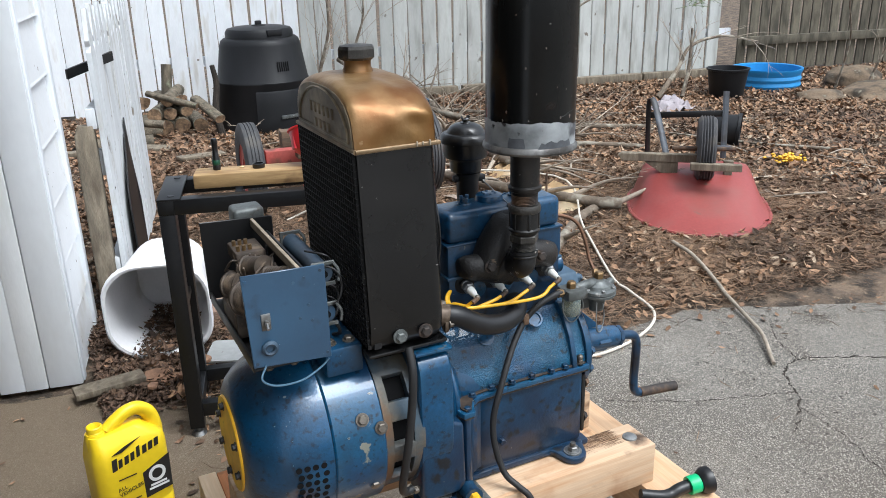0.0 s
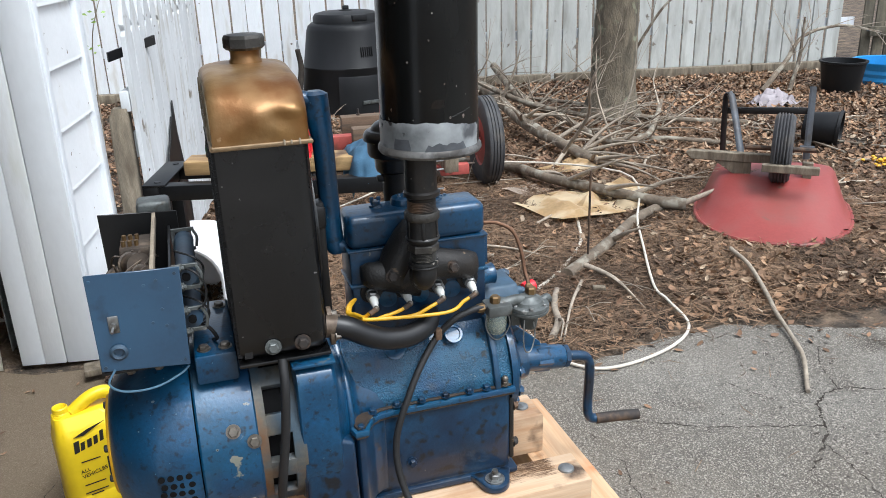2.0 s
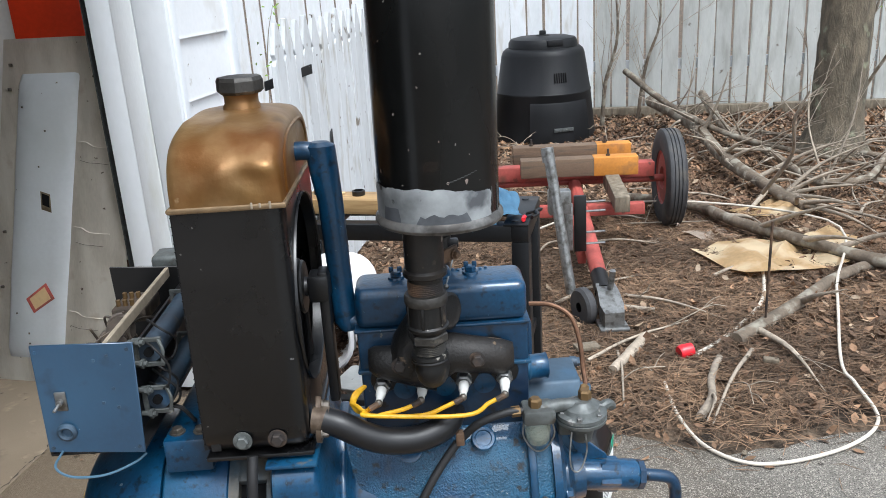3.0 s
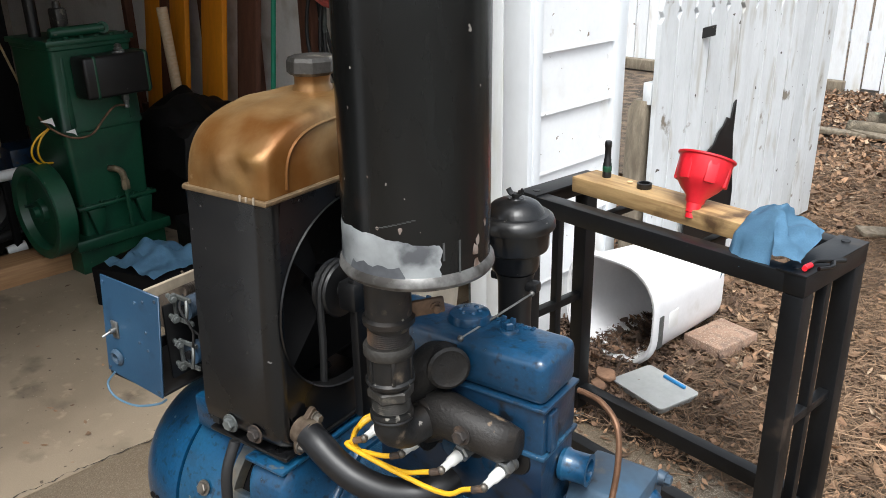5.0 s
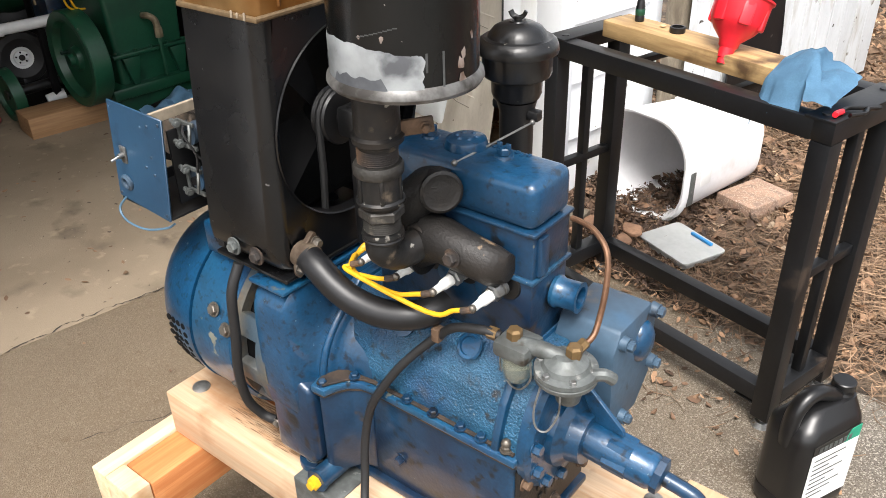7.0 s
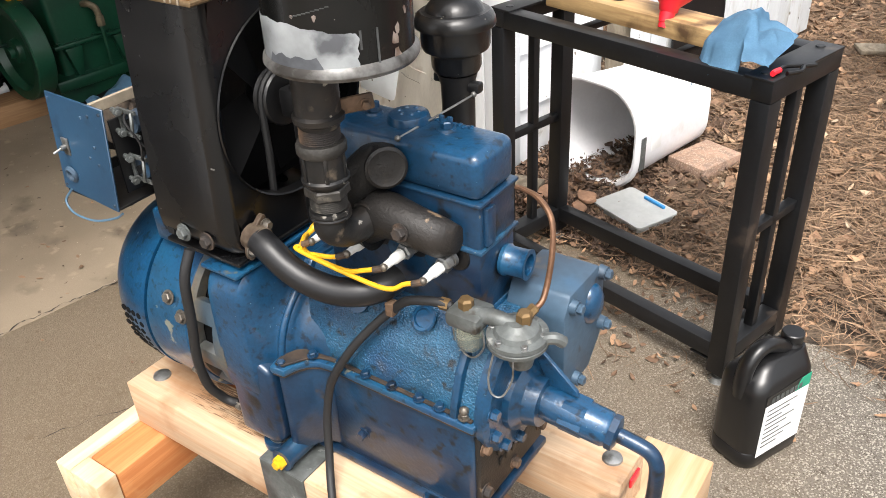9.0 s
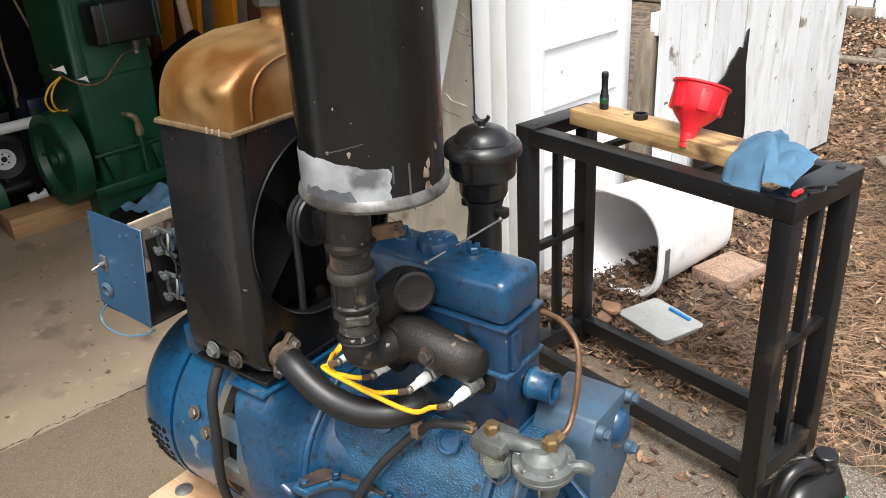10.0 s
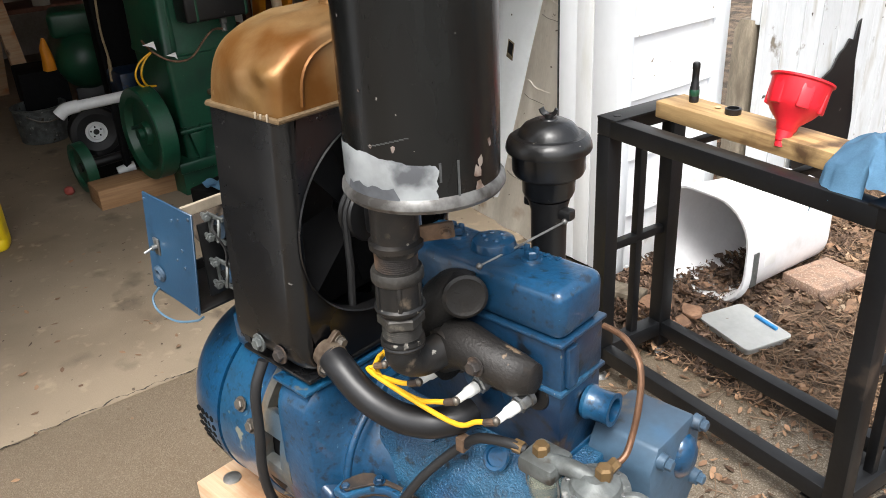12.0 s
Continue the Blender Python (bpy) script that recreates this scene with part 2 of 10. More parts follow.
M_timber_pale = mat("pale_lumber", srgb(212, 188, 156), 0.66, 0.0, 0.1, 4, 24, 0.25, 0.001, srgb(204, 172, 134), (0.46, 0.72), 5, stretch=(18, 1.0, 18), layers=((srgb(170, 134, 96), 0.60, 0.72, 6),))
M_timber_orange = mat("orange_lumber", srgb(186, 122, 72), 0.62, 0.0, 0.15, 4, 24, 0.3, 0.001, srgb(170, 102, 56), (0.44, 0.66), 5, stretch=(18, 1.0, 18), layers=((srgb(196, 152, 104), 0.58, 0.68, 5), (srgb(70, 46, 32), 0.56, 0.66, 7)))
M_oilstain = mat("oil_in_grain", srgb(112, 84, 58), 0.6, 0.0, 0.3, 30, 120, 0.0, 0.001, srgb(84, 60, 40), (0.45, 0.6), 40)
M_plank = mat("oiled_plank", srgb(172, 142, 98), 0.6, 0.0, 0.2, 4, 40, 0.25, 0.001, srgb(136, 106, 70), (0.46, 0.66), 5, stretch=(1.5, 14, 14), layers=((srgb(82, 60, 38), 0.60, 0.72, 9),))
M_greywood = mat("grey_deck_timber", srgb(112, 92, 74), 0.85, 0.0, 0.25, 6, 60, 0.5, 0.003, srgb(86, 74, 62), (0.45, 0.65), 6, stretch=(1.2, 9, 9))
M_oldwood = mat("weathered_wood", srgb(124, 114, 98), 0.85, 0.0, 0.35, 6, 60, 0.5, 0.003, srgb(96, 86, 72), (0.45, 0.65), 5, stretch=(6, 6, 1.2))
M_red = mat("faded_red_paint", srgb(164, 78, 70), 0.6, 0.0, 0.2, 8, 80, 0.2, 0.002, srgb(112, 72, 60), (0.56, 0.7), 9, layers=((srgb(72, 52, 44), 0.64, 0.72, 14),))
M_tray = mat("red_wheelbarrow_paint", srgb(140, 62, 58), 0.42, 0.0, 0.12, 5, 70, 0.15, 0.002, srgb(128, 74, 68), (0.5, 0.75), 5, layers=((srgb(112, 84, 74), 0.68, 0.76, 12),))
M_redplastic = mat("red_plastic", srgb(216, 36, 48), 0.35, 0.0, 0.08, 10, 100, 0.0)
M_cloth = mat("blue_shop_cloth", srgb(104, 148, 180), 0.9, 0.0, 0.14, 14, 300, 0.4, 0.001, srgb(86, 126, 156), (0.5, 0.68), 12)
M_white_plastic = mat("white_plastic", srgb(226, 226, 228), 0.4, 0.0, 0.05, 8, 80, 0.05, 0.001, srgb(190, 186, 178), (0.6, 0.8), 6)
M_algae = mat("algae_stained_trim", srgb(228, 231, 233), 0.6, 0.0, 0.05, 5, 70, 0.1, 0.001, srgb(206, 207, 196), (0.58, 0.78), 3, stretch=(3, 3, 0.6))
M_whitepaint = mat("white_fence_paint", srgb(230, 233, 236), 0.7, 0.0, 0.06, 5, 50, 0.25, 0.002, srgb(204, 202, 196), (0.55, 0.74), 5, stretch=(3, 3, 0.6), island=0.08, layers=((srgb(120, 110, 98), 0.715, 0.745, 11),))
# fence paint again, greyed for the tree shade at the right; worn spots kept
M_shadepaint = mat("shaded_white_fence_paint", srgb(190, 192, 188), 0.75, 0.0, 0.08, 5, 50, 0.25, 0.002, srgb(158, 158, 152), (0.50, 0.72), 4, stretch=(3, 3, 0.6), island=0.1, layers=((srgb(116, 108, 98), 0.69, 0.74, 9),))
M_gatepaint = mat("worn_white_gate_paint", srgb(202, 205, 207), 0.7, 0.0, 0.07, 5, 50, 0.3, 0.002, srgb(176, 174, 168), (0.54, 0.7), 6, stretch=(3, 3, 0.8), island=0.08, layers=((srgb(120, 112, 100), 0.66, 0.72, 10), (srgb(70, 64, 58), 0.70, 0.715, 24)))
M_siding = mat("white_siding", srgb(226, 228, 230), 0.5, 0.0, 0.04, 4, 60, 0.08, 0.001, srgb(198, 194, 186), (0.56, 0.78), 4, layers=((srgb(150, 140, 122), 0.68, 0.76, 9), (srgb(120, 110, 98), 0.71, 0.725, 34)))
M_casing = mat("white_trim", srgb(230, 234, 238), 0.5, 0.0, 0.04, 4, 60, 0.08, 0.001, srgb(172, 172, 150), (0.64, 0.82), 4, stretch=(1, 1, 0.4))
M_brownfence = mat("grey_brown_boards", srgb(104, 98, 84), 0.85, 0.0, 0.25, 6, 60, 0.3, 0.003, srgb(70, 66, 56), (0.45, 0.65), 5, island=0.3, stretch=(3, 3, 0.8))
M_asphalt = mat("asphalt", srgb(112, 108, 101), 0.92, 0.0, 0.24, 1.8, 420, 0.9, 0.004, srgb(98, 91, 82), (0.42, 0.66), 1.3, film=(srgb(110, 94, 73), 0.95, -0.4, 0.80), speck=srgb(160, 154, 143), speckscale=330, speckcut=(0.71, 0.77), layers=((srgb(74, 68, 60), 0.57, 0.72, 4.5), (srgb(46, 42, 38), 0.55, 0.62, 260), (srgb(164, 157, 146), 0.60, 0.65, 210), (srgb(60, 55, 49), 0.62, 0.70, 34), (srgb(178, 172, 160), 0.66, 0.69, 110)))
M_concrete = mat("stained_concrete", srgb(136, 122, 103), 0.85, 0.0, 0.10, 2.2, 300, 0.35, 0.002, srgb(112, 98, 80), (0.46, 0.72), 1.6, layers=((srgb(92, 80, 66), 0.60, 0.76, 5), (srgb(152, 136, 114), 0.60, 0.72, 14), (srgb(84, 72, 60), 0.68, 0.72, 40), (srgb(166, 152, 132), 0.70, 0.73, 70)))
M_soil = mat("leaf_mould", srgb(108, 92, 76), 0.95, 0.0, 0.35, 5, 90, 1.0, 0.01, srgb(58, 50, 42), (0.42, 0.6), 11, layers=((srgb(120, 104, 86), 0.60, 0.68, 40),))
M_leaf = mat("dry_leaves", srgb(152, 120, 92), 0.8, 0.0, 0.25, 3, 120, 0.2, 0.001, srgb(112, 86, 66), (0.42, 0.58), 2, island=0.75)
M_leaf_dark = mat("rotting_leaves", srgb(104, 82, 66), 0.85, 0.0, 0.25, 3, 120, 0.2, 0.001, srgb(72, 56, 46), (0.42, 0.58), 2, island=0.6)
M_barkchip = mat("rotten_bark", srgb(148, 114, 90), 0.9, 0.0, 0.3, 20, 100, 0.4, 0.002, island=0.3)
M_leaf_pale = mat("pale_dry_leaves", srgb(176, 156, 132), 0.8, 0.0, 0.2, 3, 120, 0.2, 0.001, srgb(150, 118, 88), (0.45, 0.6), 3, island=0.35)
M_needle = mat("pine_needles", srgb(140, 114, 90), 0.85, 0.0, 0.2, 3, 60, 0.0, 0.001, srgb(104, 84, 66), (0.42, 0.6), 2, island=0.7)
M_bark = mat("grey_bark", srgb(118, 108, 92), 0.95, 0.0, 0.25, 9, 70, 1.0, 0.012, srgb(84, 78, 66), (0.42, 0.62), 10, stretch=(2, 2, 0.6), layers=((srgb(136, 138, 116), 0.60, 0.70, 9),))
M_twig = mat("grey_twig", srgb(160, 148, 132), 0.9, 0.0, 0.25, 20, 80, 0.3, 0.002, island=0.3)
M_branch = mat("bare_branch", srgb(112, 100, 86), 0.9, 0.0, 0.3, 12, 80, 0.6, 0.003, srgb(150, 144, 130), (0.5, 0.62), 14, island=0.2)
M_log_end = mat("cut_wood", srgb(140, 114, 88), 0.9, 0.0, 0.4, 30, 100, 0.4, 0.003, srgb(92, 74, 58), (0.46, 0.62), 26, island=0.3)
M_compost = mat("black_composter_plastic", srgb(23, 24, 26), 0.5, 0.0, 0.2, 4, 120, 0.15, 0.002, srgb(34, 34, 36), (0.52, 0.75), 5, stretch=(1, 1, 0.4), spec=0.28)
M_tyre = mat("tyre_rubber", srgb(62, 62, 64), 0.75, 0.0, 0.2, 10, 120, 0.2, 0.002, srgb(84, 80, 74), (0.5, 0.7), 10)
M_green = mat("dark_green_paint", srgb(22, 70, 50), 0.38, 0.0, 0.2, 5, 80, 0.1, 0.001, layers=((srgb(14, 40, 32), 0.52, 0.68, 5), (srgb(90, 96, 84), 0.70, 0.73, 30)))
M_orange = mat("orange_paint", srgb(226, 142, 28), 0.5, 0.0, 0.12, 5, 60, 0.1, 0.001, stretch=(5, 5, 0.7))
M_stud = mat("dark_stud", srgb(98, 62, 46), 0.75, 0.0, 0.25, 6, 60, 0.2, 0.002, stretch=(6, 6, 1))
M_sheath = mat("pale_sheathing", srgb(236, 234, 230), 0.75, 0.0, 0.07, 3, 60, 0.15, 0.002, srgb(188, 176, 158), (0.58, 0.76), 4)
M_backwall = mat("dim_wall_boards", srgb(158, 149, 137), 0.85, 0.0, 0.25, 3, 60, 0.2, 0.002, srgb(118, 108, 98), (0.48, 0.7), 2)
M_yellowjug = mat("yellow_jug_plastic", srgb(236, 204, 28), 0.38, 0.0, 0.06, 8, 80, 0.03, 0.001, spec=0.5)
M_blackjug = mat("black_jug_plastic", srgb(20, 20, 21), 0.3, 0.0, 0.1, 10, 80, 0.05, 0.001)
M_paper = mat("paper_label", srgb(224, 224, 222), 0.6, 0.0, 0.03, 10, 80, 0.0)
M_ink = mat("dark_ink", srgb(34, 32, 28), 0.6, 0.0, 0.1, 10, 80, 0.0)
M_teal = mat("teal_ink", srgb(30, 140, 110), 0.5, 0.0, 0.05, 10, 80, 0.0)
M_greenplastic = mat("green_plastic", srgb(24, 176, 112), 0.4, 0.0, 0.05, 10, 80, 0.0)
M_bluepool = mat("blue_pool_plastic", srgb(44, 134, 196), 0.4, 0.0, 0.1, 5, 60, 0.0)
M_card = mat("wet_cardboard", srgb(206, 176, 132), 0.8, 0.0, 0.15, 5, 60, 0.2, 0.003, srgb(226, 208, 176), (0.5, 0.6), 5)
M_greyplastic = mat("clear_grey_plastic", srgb(168, 170, 168), 0.35, 0.0, 0.1, 20, 90, 0.1, 0.001)
M_cord = mat("white_cord", srgb(206, 198, 184), 0.6, 0.0, 0.1, 20, 80, 0.0)
M_fleaf = mat("fresh_leaf", srgb(128, 160, 62), 0.6, 0.0, 0.2, 20, 80, 0.0, island=0.3)
M_fir = mat("fir_needles", srgb(86, 104, 56), 0.7, 0.0, 0.2, 20, 80, 0.0, island=0.4)
M_brick = mat("old_brick", srgb(146, 118, 100), 0.9, 0.0, 0.25, 10, 90, 0.5, 0.002, srgb(118, 98, 86), (0.46, 0.62), 30, speck=srgb(160, 140, 122), speckscale=300, speckcut=(0.68, 0.74))
M_rope = mat("hemp_rope", srgb(160, 140, 108), 0.9, 0.0, 0.2, 60, 200, 0.4, 0.001)
M_pvc = mat("white_pvc", srgb(206, 208, 208), 0.4, 0.0, 0.06, 10, 80, 0.0)
M_crack = mat("crack_dirt", srgb(52, 46, 40), 0.95, 0.0, 0.3, 20, 80, 0.3, 0.002)


# ---- mesh helpers ----
def basis(axis):
    a = Vector(axis).normalized()
    u = a.orthogonal().normalized() if abs(a.z) > 0.99 else Vector((0, 0, 1)).cross(a).normalized()
    return a, u, a.cross(u)


def box(bm, c, s, bevel=0.0, seg=2, rot=None):
    r = bmesh.ops.create_cube(bm, size=1.0)
    vs = r["verts"]
    m = Matrix.Translation(c) @ (rot.to_4x4() if rot else Matrix.Identity(4)) @ Matrix.Diagonal((*s, 1))
    bmesh.ops.transform(bm, matrix=m, verts=vs)
    if bevel:
        es = list({e for v in vs for e in v.link_edges})
        bmesh.ops.bevel(bm, geom=es, offset=bevel, segments=seg, profile=0.5, affect='EDGES')
    return bm


def zrot(d):
    return Matrix.Rotation(radians(d), 3, 'Z')


def lathe(bm, prof, o, axis=(0, 0, 1), n=32, a0=0.0, a1=360.0):
    """Turns (radius, height) pairs round the axis through o."""
    a, u, w = basis(axis)
    o = Vector(o)
    full = abs(a1 - a0) >= 359.9
    rings = []
    for r, h in prof:
        if r < 1e-6:
            rings.append([bm.verts.new(o + a * h)])
            continue
        cnt = n if full else n + 1
        ring = []
        for i in range(cnt):
            t = radians(a0 + (a1 - a0) * i / n)
            ring.append(bm.verts.new(o + a * h + u * (r * math.cos(t)) + w * (r * math.sin(t))))
        rings.append(ring)
    for p, q in zip(rings, rings[1:]):
        m = max(len(p), len(q))
        top = m if full else m - 1
        for i in range(top):
            j = (i + 1) % m
            if len(p) == 1 and len(q) == 1:
                continue
            if len(p) == 1:
                bm.faces.new((p[0], q[j], q[i]))
            elif len(q) == 1:
                bm.faces.new((p[i], p[j], q[0]))
            else:
                bm.faces.new((p[i], p[j], q[j], q[i]))
    return bm


def cyl(bm, p0, p1, r0, r1=None, n=20, ch=0.0):
    p0, p1 = Vector(p0), Vector(p1)
    h = (p1 - p0).length
    r1 = r0 if r1 is None else r1
    prof = [(0, 0), (r0 - ch, 0)] + ([(r0, ch), (r1, h - ch)] if ch else [(r1, h)]) + ([(r1 - ch, h)] if ch else []) + [(0, h)]
    return lathe(bm, prof, p0, p1 - p0, n)


def spline(pts, k=6):
    ps = [Vector(p) for p in pts]
    ps = [ps[0] * 2 - ps[1]] + ps + [ps[-1] * 2 - ps[-2]]
    out = []
    for i in range(1, len(ps) - 2):
        a, b, c, d = ps[i - 1:i + 3]
        for j in range(k):
            t = j / k
            out.append(0.5 * ((2 * b) + (c - a) * t + (2 * a - 5 * b + 4 * c - d) * t * t + (3 * b - a - 3 * c + d) * t ** 3))
    out.append(ps[-2])
    return out


def tube(bm, pts, r, n=10, k=6, r1=None, flat=1.0, raw=False):
    ps = [Vector(p) for p in pts] if raw else spline(pts, k)
    prev = None
    rings = []
    for i, p in enumerate(ps):
        t = (ps[min(i + 1, len(ps) - 1)] - ps[max(i - 1, 0)]).normalized()
        if prev is None:
            u = t.orthogonal().normalized()
        else:
            u = (prev - t * prev.dot(t)).normalized()
        prev = u
        w = t.cross(u)
        f = i / max(1, len(ps) - 1)
        rr = r(f) if callable(r) else (r if r1 is None else r + (r1 - r) * f)
        rings.append([bm.verts.new(p + u * (rr * math.cos(2 * math.pi * j / n)) + w * (rr * flat * math.sin(2 * math.pi * j / n))) for j in range(n)])
    for a, b in zip(rings, rings[1:]):
        for j in range(n):
            bm.faces.new((a[j], a[(j + 1) % n], b[(j + 1) % n], b[j]))
    bm.faces.new(rings[0][::-1])
    bm.faces.new(rings[-1])
    return bm


def ball(bm, c, r, n=14):
    r = r if hasattr(r, "__len__") else (r, r, r)
    g = bmesh.ops.create_uvsphere(bm, u_segments=n, v_segments=max(6, n // 2), radius=1.0)
    bmesh.ops.transform(bm, matrix=Matrix.Translation(c) @ Matrix.Diagonal((*r, 1)), verts=g["verts"])
    return bm


def prism(bm, poly, f, d, bevel=0.0, seg=2):
    """A polygon given in two coordinates, set in space by f(a, b), and drawn out by the vector d."""
    vs = [bm.verts.new(Vector(f(a, b))) for a, b in poly]
    face = bm.faces.new(vs)
    ex = bmesh.ops.extrude_face_region(bm, geom=[face])
    nv = [g for g in ex["geom"] if isinstance(g, bmesh.types.BMVert)]
    bmesh.ops.translate(bm, vec=Vector(d), verts=nv)
    bmesh.ops.recalc_face_normals(bm, faces=list({fc for v in vs + nv for fc in v.link_faces}))
    if bevel:
        es = list({e for v in vs + nv for e in v.link_edges})
        bmesh.ops.bevel(bm, geom=es, offset=bevel, segments=seg, profile=0.5, affect='EDGES')
    return bm


def rrect(w, h, r, k=5):
    """A rounded rectangle, corners of radius r, centred."""
    out = []
    for cx, cy, a in ((w / 2 - r, h / 2 - r, 0), (-w / 2 + r, h / 2 - r, 90), (-w / 2 + r, -h / 2 + r, 180), (w / 2 - r, -h / 2 + r, 270)):
        for i in range(k + 1):
            t = radians(a + 90 * i / k)
            out.append((cx + r * math.cos(t), cy + r * math.sin(t)))
    return out


def loft(bm, rings, close=True):
    vs = [[bm.verts.new(Vector(p)) for p in ring] for ring in rings]
    n = len(vs[0])
    for a, b in zip(vs, vs[1:]):
        for j in range(n):
            bm.faces.new((a[j], a[(j + 1) % n], b[(j + 1) % n], b[j]))
    if close:
        bm.faces.new(vs[0][::-1])
        bm.faces.new(vs[-1])
    return bm


def hexbolt(bm, p, axis, r=0.007, h=0.005, washer=True):
    p = Vector(p)
    a = Vector(axis).normalized()
    if washer:
        cyl(bm, p, p + a * 0.0015, r * 1.35, n=16)
    lathe(bm, [(0, 0), (r, 0), (r, h * 0.8), (r * 0.82, h), (0, h)], p + a * 0.0015, a, 6)
    return bm


def B():
    return bmesh.new()


def thing(name, loc=(0, 0, 0), rz=0.0, label="", category="", group="", kind="", rx=0.0, ry=0.0):
    ob = new(name)
    ob.empty_display_size = 0.05
    ob.matrix_basis = pose(*loc, rx, ry, rz)
    return tagged(ob, label, category, group, kind)


def part(name, bm, material, parent=None, label="", smooth=35.0, world=False, kind=""):
    """Links a bmesh as one mesh object under a thing or a part; world: it was drawn in the world's own coordinates."""
    me = bpy.data.meshes.new(name)
    if world and parent is not None:
        top = parent.parent or parent
        bm.transform(top.matrix_basis.inverted())
    bmesh.ops.recalc_face_normals(bm, faces=bm.faces[:])
    bm.to_mesh(me)
    bm.free()
    for mt in (material if isinstance(material, (list, tuple)) else [material]):
        me.materials.append(mt)
    if smooth:
        me.shade_smooth()
        me.set_sharp_from_angle(angle=radians(smooth))
    ob = new(name, me)
    ob.parent = parent
    return tagged(ob, label, kind=kind)


def mesh_of(name, verts, faces, material, smooth=False):
    me = bpy.data.meshes.new(name)
    me.from_pydata(verts, [], faces)
    me.materials.append(material)
    if smooth:
        me.shade_smooth()
    return me


def writing(name, text, size, m, material, parent, depth=0.0004, align='LEFT'):
    """Letters in the built-in font as a mesh."""
    cu = bpy.data.curves.new(name, 'FONT')
    cu.body, cu.size, cu.extrude, cu.align_x = text, size, depth, align
    tmp = bpy.data.objects.new(name, cu)
    me = bpy.data.meshes.new_from_object(tmp)
    bpy.data.objects.remove(tmp)
    me.transform(m)
    me.materials.clear()
    me.materials.append(material)
    ob = new(name, me)
    ob.parent = parent
    return ob


rng = random.Random(7)

# ---- setting ----
GX, GY, GR = -0.675, 1.582, -10.0          # the door's jamb corner and the turn of the garage
FX, FY, FR = 0.0, 6.75, -11.3              # the board fence
nrng = np.random.RandomState(11)


def gpt(n, u, z=0.0):
    c, s = math.cos(radians(GR)), math.sin(radians(GR))
    return (GX + n * c - u * s, GY + n * s + u * c, z)


def fpt(x, y, z=0.0):
    c, s = math.cos(radians(FR)), math.sin(radians(FR))
    return (FX + x * c - y * s, FY + x * s + y * c, z)


def struct(name, bm, material, loc=(0, 0, 0), rz=0.0, label="", smooth=35.0, category=""):
    ob = part(name, bm, material, None, smooth=smooth)
    ob.matrix_basis = pose(*loc, 0, 0, rz)
    return tagged(ob, label, category or name.split("_")[0], kind="structure")


def edge_y(x):
    """Where the driveway gives way to the leaf litter."""
    xs = [-0.66, -0.4, 0.0, 0.5, 0.9, 1.2, 1.5, 2.2, 3.5, 6.0, 12.0]
    ys = [1.45, 1.25, 1.18, 1.12, 0.93, 1.0, 1.02, 0.70, 0.35, -0.3, -1.9]
    return float(np.interp(x, xs, ys))


def ground_z(x, y):
    if y < edge_y(x) + 0.05 or x < -0.75:
        return -0.02
    k = min(1.0, (y - edge_y(x) - 0.05) / 0.5)
    return -0.02 + k * (0.018 + 0.016 * noise.noise((x * 1.3, y * 1.3, 0.0)) + 0.008 * noise.noise((x * 5, y * 5, 3.0)))


# ground: one sheet to the horizon
bm = B()
xs = np.concatenate(([-300, -60, -15], np.arange(-2.0, 9.01, 0.11), [14, 60, 300]))
ys = np.concatenate(([-300, -60, -12], np.arange(0.2, 8.01, 0.11), [14, 60, 300]))
gv = [[bm.verts.new((x, y, ground_z(x, y) if -2 <= x <= 9 and 0.2 <= y <= 8 else -0.02)) for y in ys] for x in xs]
for i in range(len(xs) - 1):
    for j in range(len(ys) - 1):
        bm.faces.new((gv[i][j], gv[i + 1][j], gv[i + 1][j + 1], gv[i][j + 1]))
struct("ground", bm, M_soil, label="brown leaf mould and soil of the yard")

# driveway
outline = [gpt(-0.39, -5.5), gpt(-0.39, -0.02)]
outline += [(-0.86, 1.52, 0), (-0.70, 1.50, 0)]
x = -0.62
while x < 12:
    outline.append((x, edge_y(x) + 0.035 * noise.noise((x * 4.0, 1.0, 0)) + 0.02 * noise.noise((x * 13, 2.0, 0)), 0))
    x += 0.05 if x < 3.5 else 0.6
outline += [(12, -9, 0), (-1.9, -9, 0)]
bm = B()
prism(bm, [(p[0], p[1]) for p in outline], lambda a, b: (a, b, 0.0), (0, 0, -0.06))
driveway = struct("road_driveway", bm, M_asphalt, label="cracked grey asphalt driveway with pale stone chips", smooth=0, category="driveway")


def crack(pts, w):
    bm = B()
    ps = spline(pts, 30)
    L, R = [], []
    for i, p in enumerate(ps):
        t = (ps[min(i + 1, len(ps) - 1)] - ps[max(i - 1, 0)]).normalized()
        q = p + Vector((-t.y, t.x, 0)) * (0.012 * noise.noise(p * 22) + 0.007 * noise.noise(p * 75) + 0.003 * noise.noise(p * 210))
        ww = w * max(0.08, 0.45 + 0.6 * noise.noise(p * 30) + 0.6 * noise.noise(p * 110) + 0.5 * noise.noise(p * 260))
        s = Vector((-t.y, t.x, 0)) * ww
        L.append(bm.verts.new(q + s + Vector((0, 0, 0.0012)))), R.append(bm.verts.new(q - s + Vector((0, 0, 0.0012))))
    for i in range(len(L) - 1):
        bm.faces.new((L[i], R[i], R[i + 1], L[i + 1]))
    part("crack", bm, M_crack, driveway, "dark dirt-filled crack", smooth=0)


